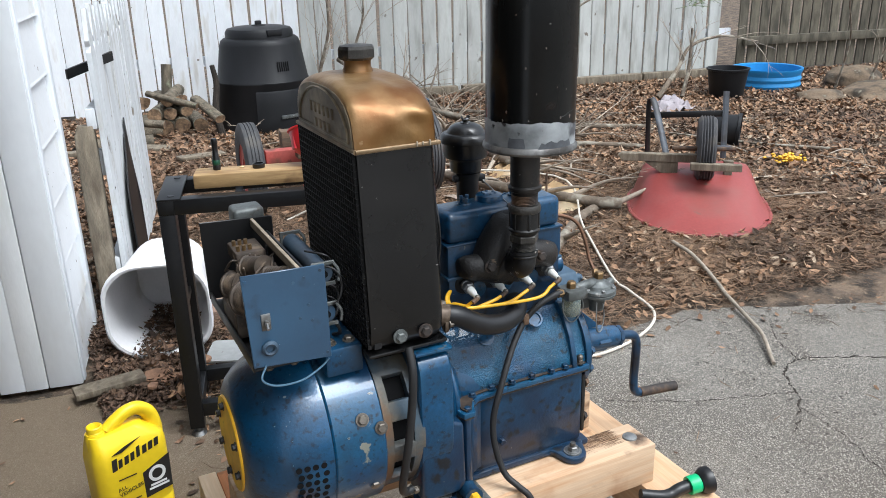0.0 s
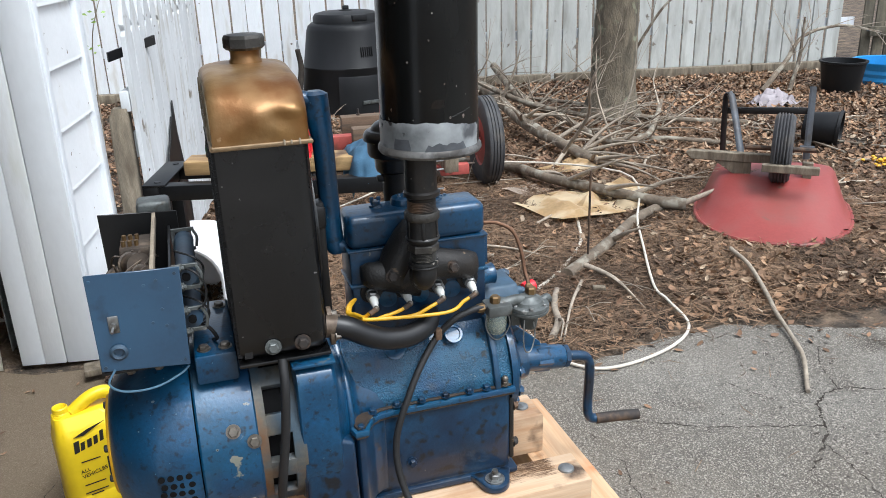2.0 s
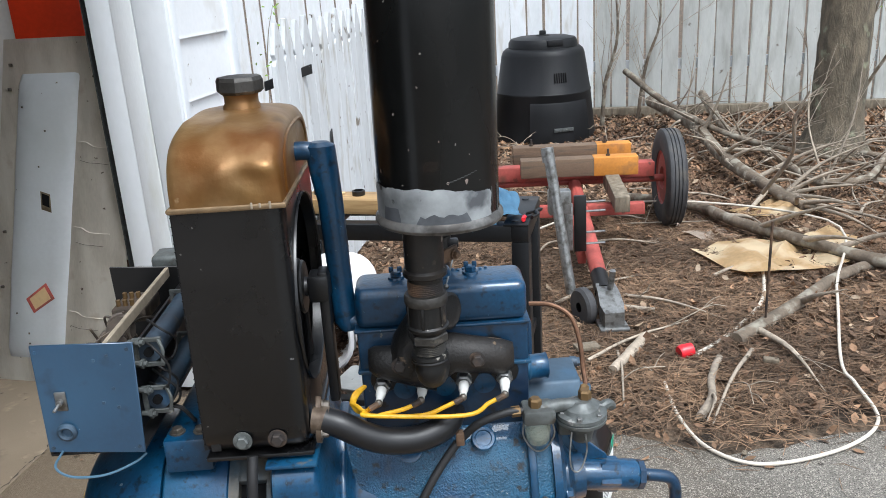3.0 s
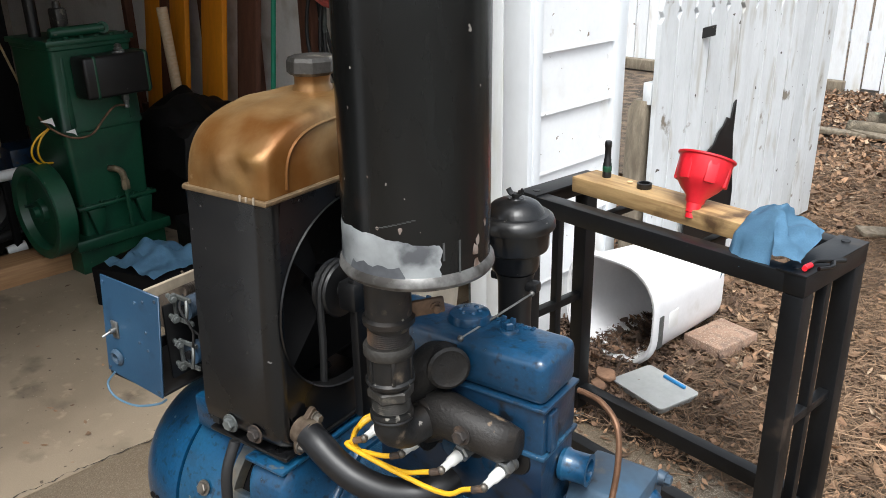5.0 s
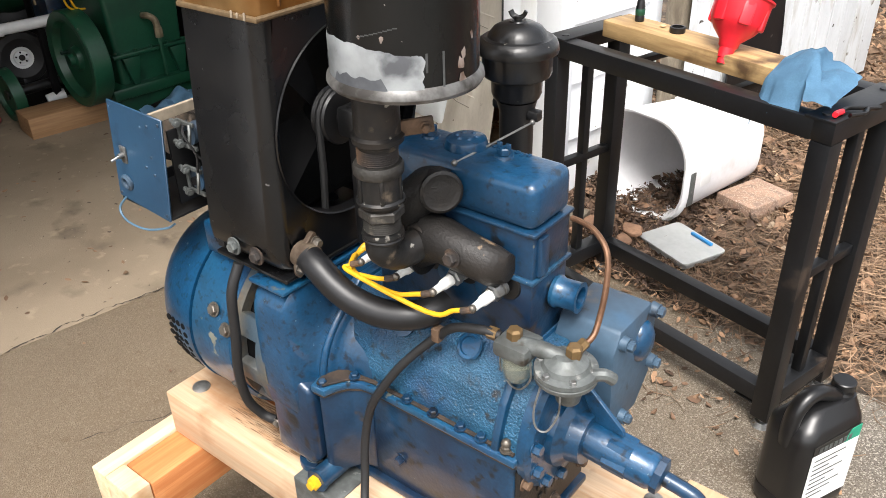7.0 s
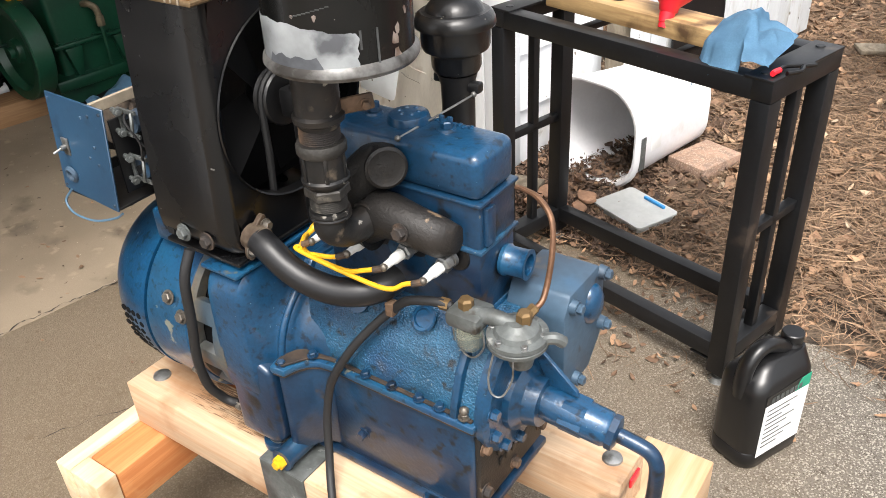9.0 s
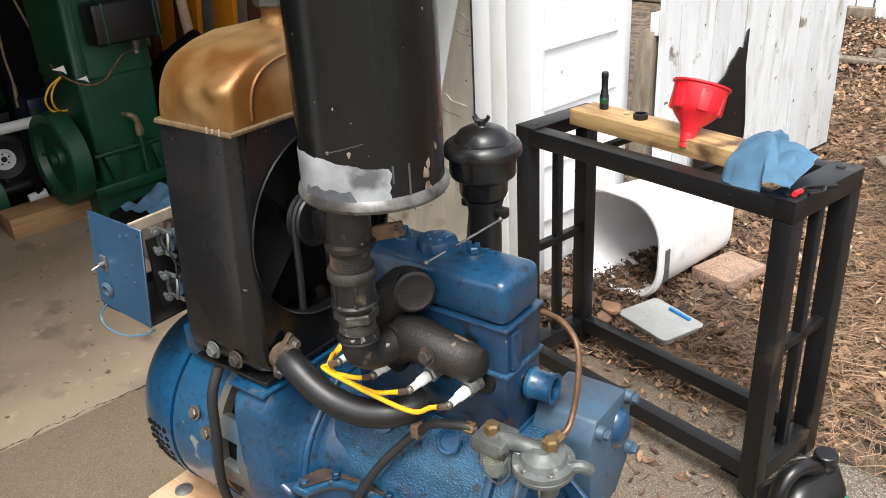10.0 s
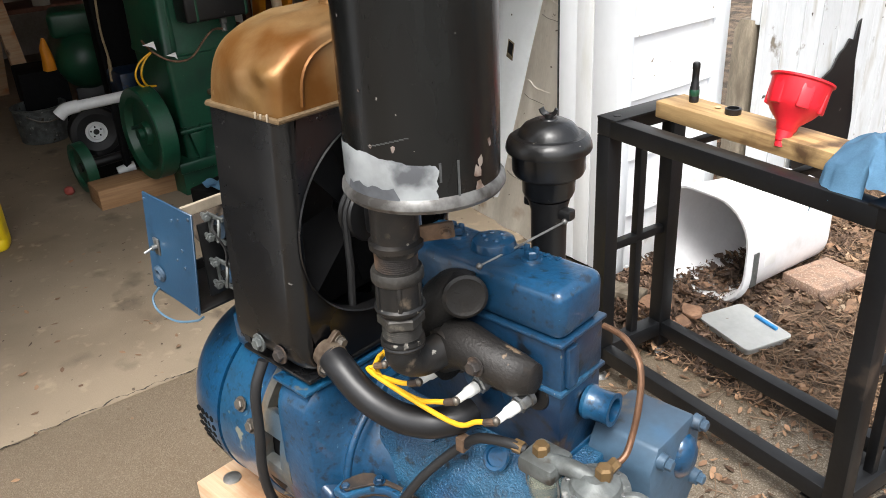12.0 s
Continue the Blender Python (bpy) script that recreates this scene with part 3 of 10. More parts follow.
crack([(2.3, 0.15, 0), (1.75, 0.42, 0), (1.55, 0.52, 0), (1.42, 0.46, 0), (1.36, 0.36, 0), (1.30, 0.30, 0), (1.18, 0.20, 0)], 0.0060)
crack([(1.36, 0.36, 0), (1.20, 0.42, 0), (1.0, 0.50, 0), (0.8, 0.62, 0)], 0.0036)
crack([(1.30, 0.30, 0), (1.28, 0.12, 0), (1.2, -0.1, 0)], 0.0034)
crack([(1.55, 0.52, 0), (1.60, 0.66, 0), (1.72, 0.80, 0)], 0.0028)
crack([(1.42, 0.46, 0), (1.30, 0.56, 0), (1.24, 0.70, 0)], 0.0022)
crack([(0.74, 0.42, 0), (0.70, 0.22, 0), (0.74, 0.05, 0)], 0.0025)
crack([(-0.9, -0.1, 0), (-0.75, 0.25, 0), (-0.8, 0.55, 0), (-0.72, 0.85, 0)], 0.0014)

# garage: slab, walls, ceiling, roof
bm = B()
box(bm, (-3.0, -1.45, -0.04), (5.22, 4.1, 0.085), 0.006)
floor_garage = struct("floor_garage", bm, M_concrete, (GX, GY, 0), GR, "oil-stained brown concrete garage floor", category="floor")
crack([gpt(-0.388 + 0.012 * math.sin(i * 1.7), -4.8 + i * 0.24, 0.0025) for i in range(20)], 0.0032)
bm = B()
box(bm, (-0.0935, 0.245, 1.25), (0.187, 0.49, 2.5))
box(bm, (-0.0935, -1.35, 2.455), (0.187, 2.7, 0.09))
box(bm, (-0.0935, -3.05, 1.25), (0.187, 0.7, 2.5))
wall_front = struct("wall_front", bm, M_siding, (GX, GY, 0), GR, "garage front wall with white lapped siding")
bm = B()
box(bm, (-2.9, 0.42, 1.25), (5.42, 0.10, 2.5))
wall_side = struct("wall_side", bm, M_sheath, (GX, GY, 0), GR, "garage side wall with pale sheathing between dark studs")
bm = B()
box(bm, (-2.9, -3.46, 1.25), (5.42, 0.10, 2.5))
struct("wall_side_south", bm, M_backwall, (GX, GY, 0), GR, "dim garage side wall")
bm = B()
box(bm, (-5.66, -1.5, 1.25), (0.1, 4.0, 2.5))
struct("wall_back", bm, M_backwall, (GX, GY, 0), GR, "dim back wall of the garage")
bm = B()
box(bm, (-2.85, -1.5, 2.53), (5.75, 4.1, 0.06))
struct("ceiling", bm, M_sheath, (GX, GY, 0), GR, "pale board ceiling of the garage")
bm = B()
prism(bm, [(-3.75, 2.57), (0.7, 2.57), (-1.5, 3.7)], lambda a, b: (0.25, a, b), (-6.2, 0, 0))
struct("roof", bm, M_brownfence, (GX, GY, 0), GR, "shingled gable roof of the garage")


def gpart(name, bm, material, parent, label="", smooth=35.0):
    return part(name, bm, material, parent, label, smooth)


# siding laps, casing and corner board on the front wall
lap = 0.196
for i in range(13):
    bm = B()
    z0 = -0.002 + i * lap
    prism(bm, [(0.002, z0), (0.018, z0), (0.016, z0 + 0.01), (0.004, z0 + lap + 0.004), (0.002, z0 + lap + 0.004)], lambda a, b: (a, 0.035, b), (0, 0.405, 0))
    gpart("siding_board", bm, M_siding, wall_front, smooth=0)
bm = B()
box(bm, (0.012, 0.466, 1.25), (0.028, 0.052, 2.52), 0.003)
box(bm, (-0.02, 0.495, 1.25), (0.09, 0.014, 2.52), 0.003)
gpart("corner_board", bm, M_casing, wall_front, "white corner trim")
bm = B()
box(bm, (-0.03, -0.012, 1.2), (0.105, 0.024, 2.4), 0.004)
box(bm, (-0.194, -0.010, 1.2), (0.078, 0.024, 2.4), 0.004)
box(bm, (0.013, 0.016, 1.2), (0.03, 0.036, 2.4), 0.004)
gpart("door_casing", bm, M_casing, wall_front, "white moulded door casing")
bm = B()
box(bm, (-0.12, -0.016, 1.2), (0.07, 0.016, 2.4), 0.004)
gpart("casing_strip", bm, M_algae, wall_front, "flat white casing strip, faintly greenish with algae")
bm = B()
for k in (0, 1):
    box(bm, (-0.262 + 0.024 * k, 0.022, 1.2), (0.003, 0.040, 2.3))
box(bm, (-0.250, 0.042, 1.2), (0.027, 0.003, 2.3))
gpart("door_track", bm, M_greymetal, wall_front, "galvanised overhead door track")
# studs on the side wall
for nn in (-0.60, -1.10, -1.59, -2.06, -2.52, -2.98, -3.44):
    bm = B()
    box(bm, (nn, 0.345, 1.25), (0.085 if nn > -1.7 else 0.05, 0.05, 2.5), 0.002)
    gpart("stud", bm, M_stud, wall_side, smooth=0)
bm = B()
box(bm, (-2.0, 0.35, 0.19), (3.6, 0.04, 0.30), 0.003)
gpart("sill_board", bm, M_stud, wall_side, smooth=0)

# board fence
fence = struct("wall_fence", box(B(), (1.0, 0.05, 1.35), (10.6, 0.04, 0.09)), M_whitepaint, (FX, FY, 0), FR, "tall white board fence with peeling paint", category="fence")
bm = B()
box(bm, (1.0, 0.05, 0.45), (10.6, 0.04, 0.09))
part("fence_rail", bm, M_whitepaint, fence, smooth=0)
pick_w = 0.142
meshes, shaded_meshes = [], []
for v in range(4):
    bm = B()
    w = pick_w - 0.006 - 0.004 * v
    prism(bm, [(-w / 2, 0.02), (w / 2, 0.02), (w / 2, 1.80), (w / 2 - 0.03, 1.84), (-w / 2 + 0.03, 1.84), (-w / 2, 1.80)], lambda a, b: (a, 0.0, b), (0, 0.02, 0), 0.002, 1)
    me = bpy.data.meshes.new("fence_board")
    bmesh.ops.recalc_face_normals(bm, faces=bm.faces[:])
    bm.to_mesh(me), bm.free()
    me.materials.append(M_whitepaint)
    meshes.append(me)
    # the same board with shade put into its paint colour
    shaded = me.copy()
    shaded.materials[0] = M_shadepaint
    shaded_meshes.append(shaded)
x = -4.25
while x < 6.2:
    ob = new("fence_board", (meshes if x < 1.7 else shaded_meshes)[rng.randrange(4)])
    ob.parent = fence
    ob.matrix_basis = pose(x, rng.uniform(-0.004, 0.004), rng.uniform(-0.02, 0.02), 0, rng.uniform(-0.5, 0.5), rng.uniform(-1.2, 1.2))
    x += pick_w + (0.011 if rng.random() < 0.35 else 0.003)
bm = B()
for a, b in ((-4.2, -2.3), (-2.28, -0.6), (1.6, 3.2), (3.25, 5.2), (5.22, 6.3)):
    box(bm, ((a + b) / 2, -0.07, 0.045), (b - a, 0.09, 0.10), 0.006)
part("edging_timber", bm, M_oldwood, fence, "weathered brown edging timbers")
old_fence = struct("wall_old_fence", box(B(), (8.7, -0.08, 0.36), (4.6, 0.04, 0.09), 0.002), M_brownfence, (FX, FY, 0), FR, "old grey-brown picket fence with gaps", category="fence")
bm = B()
prism(bm, [(-0.05, 0.02), (0.05, 0.02), (0.05, 1.70), (0.0, 1.76), (-0.05, 1.70)], lambda a, b: (a, 0, b), (0, 0.02, 0))
me_old = bpy.data.meshes.new("fence_board")
bmesh.ops.recalc_face_normals(bm, faces=bm.faces[:])
bm.to_mesh(me_old), bm.free()
me_old.materials.append(M_brownfence)
for k in range(36):
    ob = new("fence_board", me_old)
    ob.parent = old_fence
    ob.matrix_basis = pose(6.4 + 0.128 * k, -0.05 + rng.uniform(-0.004, 0.004), rng.uniform(-0.03, 0.03), 0, rng.uniform(-0.8, 0.8), 0)

# ---- generator set ----
YC, ZC = 0.055, 0.568                      # the crankshaft's line
ZG = 0.562                                 # the generator drum's middle
gen = thing("generator_set", (-0.1, YC, 0.395), 0, "old blue engine generator with tall black muffler on timber cart", "generator")


def gp(name, bm, material, parent=None, label="", smooth=35.0, kind=""):
    return part(name, bm, material, parent or gen, label, smooth, world=True, kind=kind)


AX = (1, 0, 0)
# generator end
gen_end = gp("generator_end_bell", lathe(B(), [(0, 0), (0.084, 0.0), (0.098, 0.004), (0.112, 0.012), (0.126, 0.026), (0.138, 0.044), (0.147, 0.064), (0.153, 0.086), (0.156, 0.108), (0.157, 0.132), (0, 0.132)], (-0.439, YC, ZG), AX, 64), M_blue, label="glossy blue rounded generator end cover")
gp("end_plate", lathe(B(), [(0, -0.003), (0.082, -0.003), (0.084, 0.0), (0.084, 0.004), (0, 0.004)], (-0.440, YC, ZG), AX, 40), M_yellow, gen_end, "yellow painted end plate")
for a in (25, 75, 155, 205, 285, 335):
    bm = B()
    hexbolt(bm, (-0.443, YC + 0.066 * math.cos(radians(a)), ZG + 0.066 * math.sin(radians(a))), (-1, 0, 0), 0.006, 0.006)
    gp("bolt", bm, M_black, gen_end)
# vent holes are near-black discs: the shade inside is painted, nothing is cut
for r in range(7):
    for c in range(4):
        ang = radians(176 + r * 5.4)
        xx = -0.366 + c * 0.0135 + (0.003 if r % 2 else 0)
        nrm = Vector((0, math.cos(ang), math.sin(ang)))
        p = Vector((xx, YC, ZG)) + nrm * (0.1524 + 0.0012 * c)
        bm = B()
        cyl(bm, p - nrm * 0.001, p + nrm * 0.0006, 0.0052, n=12)
        gp("vent_hole", bm, M_dark, gen_end)
gp("generator_barrel", lathe(B(), [(0, 0), (0.153, 0), (0.1555, 0.003), (0.1555, 0.088), (0.150, 0.092), (0, 0.092)], (-0.305, YC, ZG), AX, 64), M_blue_worn, label="scuffed blue generator barrel with bare patches")
for yy, zz, xx in ((-0.088, 0.628, -0.252), (-0.094, 0.608, -0.222), (-0.093, 0.49, -0.235)):
    bm = B()
    n = Vector((0, yy - YC, zz - ZC)).normalized()
    hexbolt(bm, Vector((xx, YC, ZC)) + n * 0.155, n, 0.0085, 0.006)
    gp("bolt", bm, M_bolt)
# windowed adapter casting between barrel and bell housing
# a solid core; its near-black colour stands for the shade behind the windows
adapter = gp("adapter_ring", lathe(B(), [(0, 0), (0.132, 0), (0.132, 0.075), (0, 0.075)], (-0.215, YC, ZC), AX, 56), M_dark, label="solid near-black core painted as the adapter's shaded hollow")
bm = B()
lathe(bm, [(0.134, 0.0), (0.151, 0.0), (0.151, 0.014), (0.134, 0.014)], (-0.2145, YC, ZC), AX, 56)
lathe(bm, [(0.134, 0.052), (0.151, 0.052), (0.151, 0.072), (0.134, 0.072)], (-0.2145, YC, ZC), AX, 56)
for k in range(12):
    a = k * 30 + 8
    c = Vector((-0.181, YC + 0.1425 * math.cos(radians(a)), ZC + 0.1425 * math.sin(radians(a))))
    box(bm, c, (0.044, 0.017, 0.034), 0.003, rot=Matrix.Rotation(radians(a), 3, 'X'))
gp("window_ring", bm, M_adapter, adapter, "bare grey-brown cast ring with open windows")
for a in (172, 202, 148):
    bm = B()
    n = Vector((0, math.cos(radians(a)), math.sin(radians(a))))
    hexbolt(bm, Vector((-0.150, YC, ZC)) + n * 0.128, (-1, 0, 0), 0.007, 0.008)
    gp("bolt", bm, M_bolt, adapter)
# bell housing with a flat shelf for the radiator
def bell_ring(x, ry, top, bot, k):
    out = []
    for i in range(64):
        a = 2 * math.pi * i / 64
        c, s = math.cos(a), math.sin(a)
        e = 2.0 / (k if s > 0 else 2.3)
        ec = 2.0 / (k if s > 0 else 2.3)
        y = YC + ry * math.copysign(abs(c) ** ec, c)
        z = ZC + (top - ZC if s > 0 else ZC - bot) * math.copysign(abs(s) ** e, s)
        out.append((x, y, z))
    return out


bell_rows = ((-0.150, 0.147, 0.713, 0.420, 7), (-0.147, 0.150, 0.716, 0.416, 8), (-0.092, 0.150, 0.716, 0.416, 8), (-0.088, 0.1485, 0.7145, 0.417, 7), (-0.084, 0.142, 0.710, 0.420, 5), (-0.077, 0.130, 0.700, 0.424, 3.2), (-0.071, 0.121, 0.690, 0.43, 2.3), (-0.066, 0.1175, 0.6865, 0.434, 2.05), (-0.061, 0.1165, 0.6855, 0.436, 2.0), (-0.057, 0.113, 0.682, 0.44, 2.0), (-0.054, 0.106, 0.675, 0.444, 2.0), (-0.050, 0.098, 0.667, 0.45, 2.0), (-0.040, 0.091, 0.66, 0.455, 2.0), (0.0, 0.086, 0.655, 0.46, 2.0))
bell = gp("bell_housing", loft(B(), [bell_ring(*r) for r in bell_rows]), M_blue, label="blue bell housing")
bm = B()
tube(bm, [(-0.0625, YC + 0.1155 * math.cos(radians(a)), ZC + 0.1155 * math.sin(radians(a))) for a in range(66, 196, 5)], 0.0058, 12, raw=True)
gp("bead", bm, M_blue, bell)
bm = B()
box(bm, (-0.119, YC, 0.7185), (0.068, 0.292, 0.006), 0.002)
gp("shelf_edge", bm, M_blue_worn, bell)
bm = B()
prism(bm, [(-0.148, 0.60), (-0.064, 0.566), (-0.061, 0.44), (-0.075, 0.425), (-0.148, 0.425)], lambda a, b: (a, -0.0895, b), (0, 0.06, 0), 0.008, 3)
gp("lower_cheek", bm, M_blue_dark, bell)
# pedestal under the control box
bm = B()
box(bm, (-0.262, YC, 0.722), (0.064, 0.215, 0.05), 0.005)
ped = gp("pedestal", bm, M_blue, label="blue cast pedestal on top of the generator")
for yy in (-0.03, 0.13):
    for xx in (-0.278, -0.246):
        bm = B()
        hexbolt(bm, (xx, yy, 0.747), (0, 0, 1), 0.008, 0.006)
        gp("bolt", bm, M_bolt, ped)
# crankcase
prof = [(-0.030, 0.578), (-0.026, 0.60), (-0.012, 0.635), (0.012, 0.672), (0.030, 0.690), (0.112, 0.690), (0.122, 0.672), (0.136, 0.635), (0.142, 0.60), (0.142, 0.578)]
case = gp("crankcase", prism(B(), prof, lambda a, b: (-0.075, a, b), (0.313, 0, 0), 0.003), M_blue_rough, label="blue crankcase with a pebbled, weathered skin")
for xx, w in ((0.208, 0.012), (-0.066, 0.016)):
    bm = B()
    prism(bm, [(y - 0.008 if y < YC else y + 0.008, z + (0.006 if z > 0.6 else 0)) for y, z in prof], lambda a, b: (xx - w / 2, a, b), (w, 0, 0), 0.004)
    gp("rib", bm, M_blue, case)
gp("inspection_port", lathe(B(), [(0.011, 0), (0.0165, 0), (0.0178, 0.002), (0.0178, 0.003), (0.016, 0.005), (0.012, 0.005), (0.011, 0.002), (0, 0.002)], (0.140, 0.008, 0.680), (0, -0.76, 0.65), 28), M_blue, case)
gp("core_plug", lathe(B(), [(0, 0), (0.017, 0), (0.017, 0.003), (0.013, 0.004), (0, 0.0035)], (0.033, 0.008, 0.668), (0, -0.76, 0.65), 24), M_blue, case)
# oil pan with its flange
bm = B()
box(bm, (0.080, YC, 0.487), (0.310, 0.170, 0.166), 0.012, 3)
pan = gp("oil_pan", bm, M_blue_dark, label="dark blue oil pan stained with oil")
def pan_outline(k):
    """The pan's flared outline, drawn in or out by k."""
    near = [(0.240 + k, -0.040 - k), (0.010, -0.040 - k), (-0.010, -0.043 - k), (-0.024, -0.052 - k), (-0.033, -0.066 - k), (-0.038 + k, -0.084 - k), (-0.062 - k, -0.086 - k), (-0.066 - k, -0.070)]
    return near + [(x, 2 * YC - y) for x, y in reversed(near)]


gp("pan_flange", prism(B(), pan_outline(0.0), lambda a, b: (a, b, 0.5685), (0, 0, 0.011), 0.0025), M_blue_worn, pan, "blue flange with rusty edge")
gp("pan_wing", prism(B(), [(x if x < 0.0 else 0.0, y) for x, y in pan_outline(-0.007)[1:-1]], lambda a, b: (a, b, 0.420), (0, 0, 0.147), 0.003), M_blue_dark, pan)
for z0, k in ((0.5645, -0.002), (0.5800, -0.006)):
    gp("gasket", prism(B(), pan_outline(k), lambda a, b: (a, b, z0), (0, 0, 0.0038), 0.0008, 1), M_gasket, pan, "rusty gasket edge at the flange")
for k, (xx, yy) in enumerate(((-0.050, -0.074), (-0.022, -0.040), (0.022, -0.033), (0.066, -0.033), (0.110, -0.033), (0.154, -0.033), (0.186, -0.033), (0.222, -0.031))):
    bm = B()
    hexbolt(bm, (xx, yy, 0.5835 if k else 0.579), (0, 0, 1), 0.0060, 0.006)
    if k == 7:
        ball(bm, (xx, yy, 0.595), 0.0065, 12)
    gp("bolt", bm, M_blue_dark if k < 7 else M_bolt, pan)
bm = B()
hexbolt(bm, (0.045, -0.030, 0.462), (0, -1, 0), 0.007, 0.008)
gp("drain_bolt", bm, M_blue_dark, pan)
bm = B()
box(bm, (0.085, YC, 0.4035), (0.320, 0.186, 0.013), 0.004)
gp("pan_foot", bm, M_blue_dark, pan)
for xx in (0.190, -0.098):
    for s_ in (-1, 1):
        yb = YC + s_ * 0.116
        bm = B()
        lug = [(xx - 0.046, YC + s_ * 0.085), (xx - 0.032, YC + s_ * 0.098)] + [(xx + 0.027 * math.cos(radians(a)), yb + s_ * 0.027 * math.sin(radians(a))) for a in range(165, 14, -15)] + [(xx + 0.036, YC + s_ * 0.098), (xx + 0.044, YC + s_ * 0.085)]
        prism(bm, lug, lambda a, b: (a, b, 0.397), (0, 0, 0.013), 0.003, 2)
        gp("mounting_foot", bm, M_blue_dark, pan)
        bm = B()
        cyl(bm, (xx, yb, 0.410), (xx, yb, 0.4125), 0.018, n=24)
        hexbolt(bm, (xx, yb, 0.4125), (0, 0, 1), 0.0105, 0.009)
        cyl(bm, (xx, yb, 0.4215), (xx, yb, 0.430), 0.0055, n=12)
        gp("mounting_bolt", bm, M_zinc, pan, "zinc-plated mounting bolt")
# pan's front face: sunken cover with bolts and raised marks
bm = B()
box(bm, (0.237, YC, 0.487), (0.010, 0.165, 0.13), 0.004)
gp("front_plate", bm, M_cast, pan, "oily dark front plate with raised casting marks")
for yy, zz in ((-0.018, 0.452), (-0.018, 0.53), (0.128, 0.452), (0.128, 0.53), (0.055, 0.44)):
    bm = B()
    hexbolt(bm, (0.242, yy, zz), AX, 0.008, 0.008)
    gp("bolt", bm, M_rust, pan)
bm = B()
for k in range(6):
    box(bm, (0.243, 0.015 + k * 0.016, 0.50 - 0.004 * (k % 2)), (0.004, 0.008, 0.018), 0.001)
for k in range(5):
    box(bm, (0.243, 0.02 + k * 0.016, 0.474), (0.004, 0.009, 0.012), 0.001)
gp("casting_mark", bm, M_cast, pan, kind="stuff")
# front timing cover
def front_ring(x, k):
    out = []
    for i in range(36):
        a = 2 * math.pi * i / 36
        out.append((x, YC + (0.088 + k) * math.cos(a), 0.582 + ((0.104 if a < math.pi else 0.088) + k) * math.sin(a)))
    return out


tc = gp("timing_cover", loft(B(), [front_ring(0.2375, 0.0), front_ring(0.249, 0.0), front_ring(0.255, -0.007)]), M_blue, label="blue round timing cover")
for a in (200, 230, 170, 262, 300, 20, -30):
    bm = B()
    hexbolt(bm, (0.254, YC + 0.074 * math.cos(radians(a)), 0.582 + 0.077 * math.sin(radians(a))), AX, 0.008, 0.009)
    gp("bolt", bm, M_blue, tc)
gp("crank_hub", lathe(B(), [(0, -0.005), (0.052, -0.005), (0.050, 0.012), (0.038, 0.022), (0.034, 0.040), (0.0, 0.040)], (0.252, YC - 0.002, 0.578), AX, 32), M_blue, tc)
sleeve = gp("crank_sleeve", lathe(B(), [(0, 0), (0.024, 0), (0.0245, 0.02), (0.0235, 0.085), (0.021, 0.09), (0, 0.09)], (0.288, YC - 0.001, 0.578), (1, 0.06, -0.13), 28), M_blue, label="blue crank sleeve")
gp("sleeve_web", prism(B(), [(0.268, 0.650), (0.274, 0.655), (0.330, 0.606), (0.332, 0.598), (0.290, 0.600)], lambda a, b: (a, YC + 0.004, b), (0, 0.006, 0), 0.001, 1), M_blue, sleeve)
gp("sleeve_nut", lathe(B(), [(0, 0), (0.027, 0), (0.027, 0.03), (0, 0.03)], (0.316, YC + 0.001, 0.5745), (1, 0.06, -0.13), 6), M_blue, sleeve)
gp("end_nut", lathe(B(), [(0, 0), (0.023, 0), (0.023, 0.009), (0.015, 0.012), (0, 0.012)], (0.377, YC + 0.004, 0.5665), (1, 0.06, -0.13), 8), M_blue_dark, sleeve)
bm = B()
tube(bm, [(0.380, 0.059, 0.566), (0.412, 0.061, 0.560), (0.430, 0.062, 0.553), (0.439, 0.062, 0.535), (0.440, 0.062, 0.50), (0.438, 0.062, 0.45), (0.439, 0.061, 0.424), (0.447, 0.060, 0.411), (0.462, 0.059, 0.408)], 0.0098, 14)
rod = gp("crank_rod", bm, M_blue_dark, label="bent crank rod with chipped blue paint")
bm = B()
tube(bm, [(0.456, 0.0585, 0.408), (0.50, 0.054, 0.407), (0.548, 0.048, 0.405)], 0.0112, 14)
gp("crank_handle", bm, M_rust, rod, "bare rusty crank grip")
# gear cover on the far side of the front
bm = B()
prism(bm, [(0.085, 0.600), (0.080, 0.69), (0.095, 0.718), (0.175, 0.718), (0.195, 0.70), (0.195, 0.60), (0.16, 0.56), (0.11, 0.56)], lambda a, b: (0.215, a, b), (0.084, 0, 0), 0.005, 2)
gc = gp("gear_cover", bm, M_blue_grey, label="dusty grey-blue gear cover")
for yy, zz in ((0.10, 0.70), (0.18, 0.705), (0.187, 0.62), (0.115, 0.575)):
    bm = B()
    cyl(bm, (0.297, yy, zz), (0.306, yy, zz), 0.0105, 0.009, 16)
    hexbolt(bm, (0.306, yy, zz), AX, 0.007, 0.007)
    gp("bolt", bm, M_blue_grey, gc)
bm = B()
ball(bm, (0.297, 0.158, 0.668), (0.016, 0.024, 0.03))
gp("boss", bm, M_blue, gc)
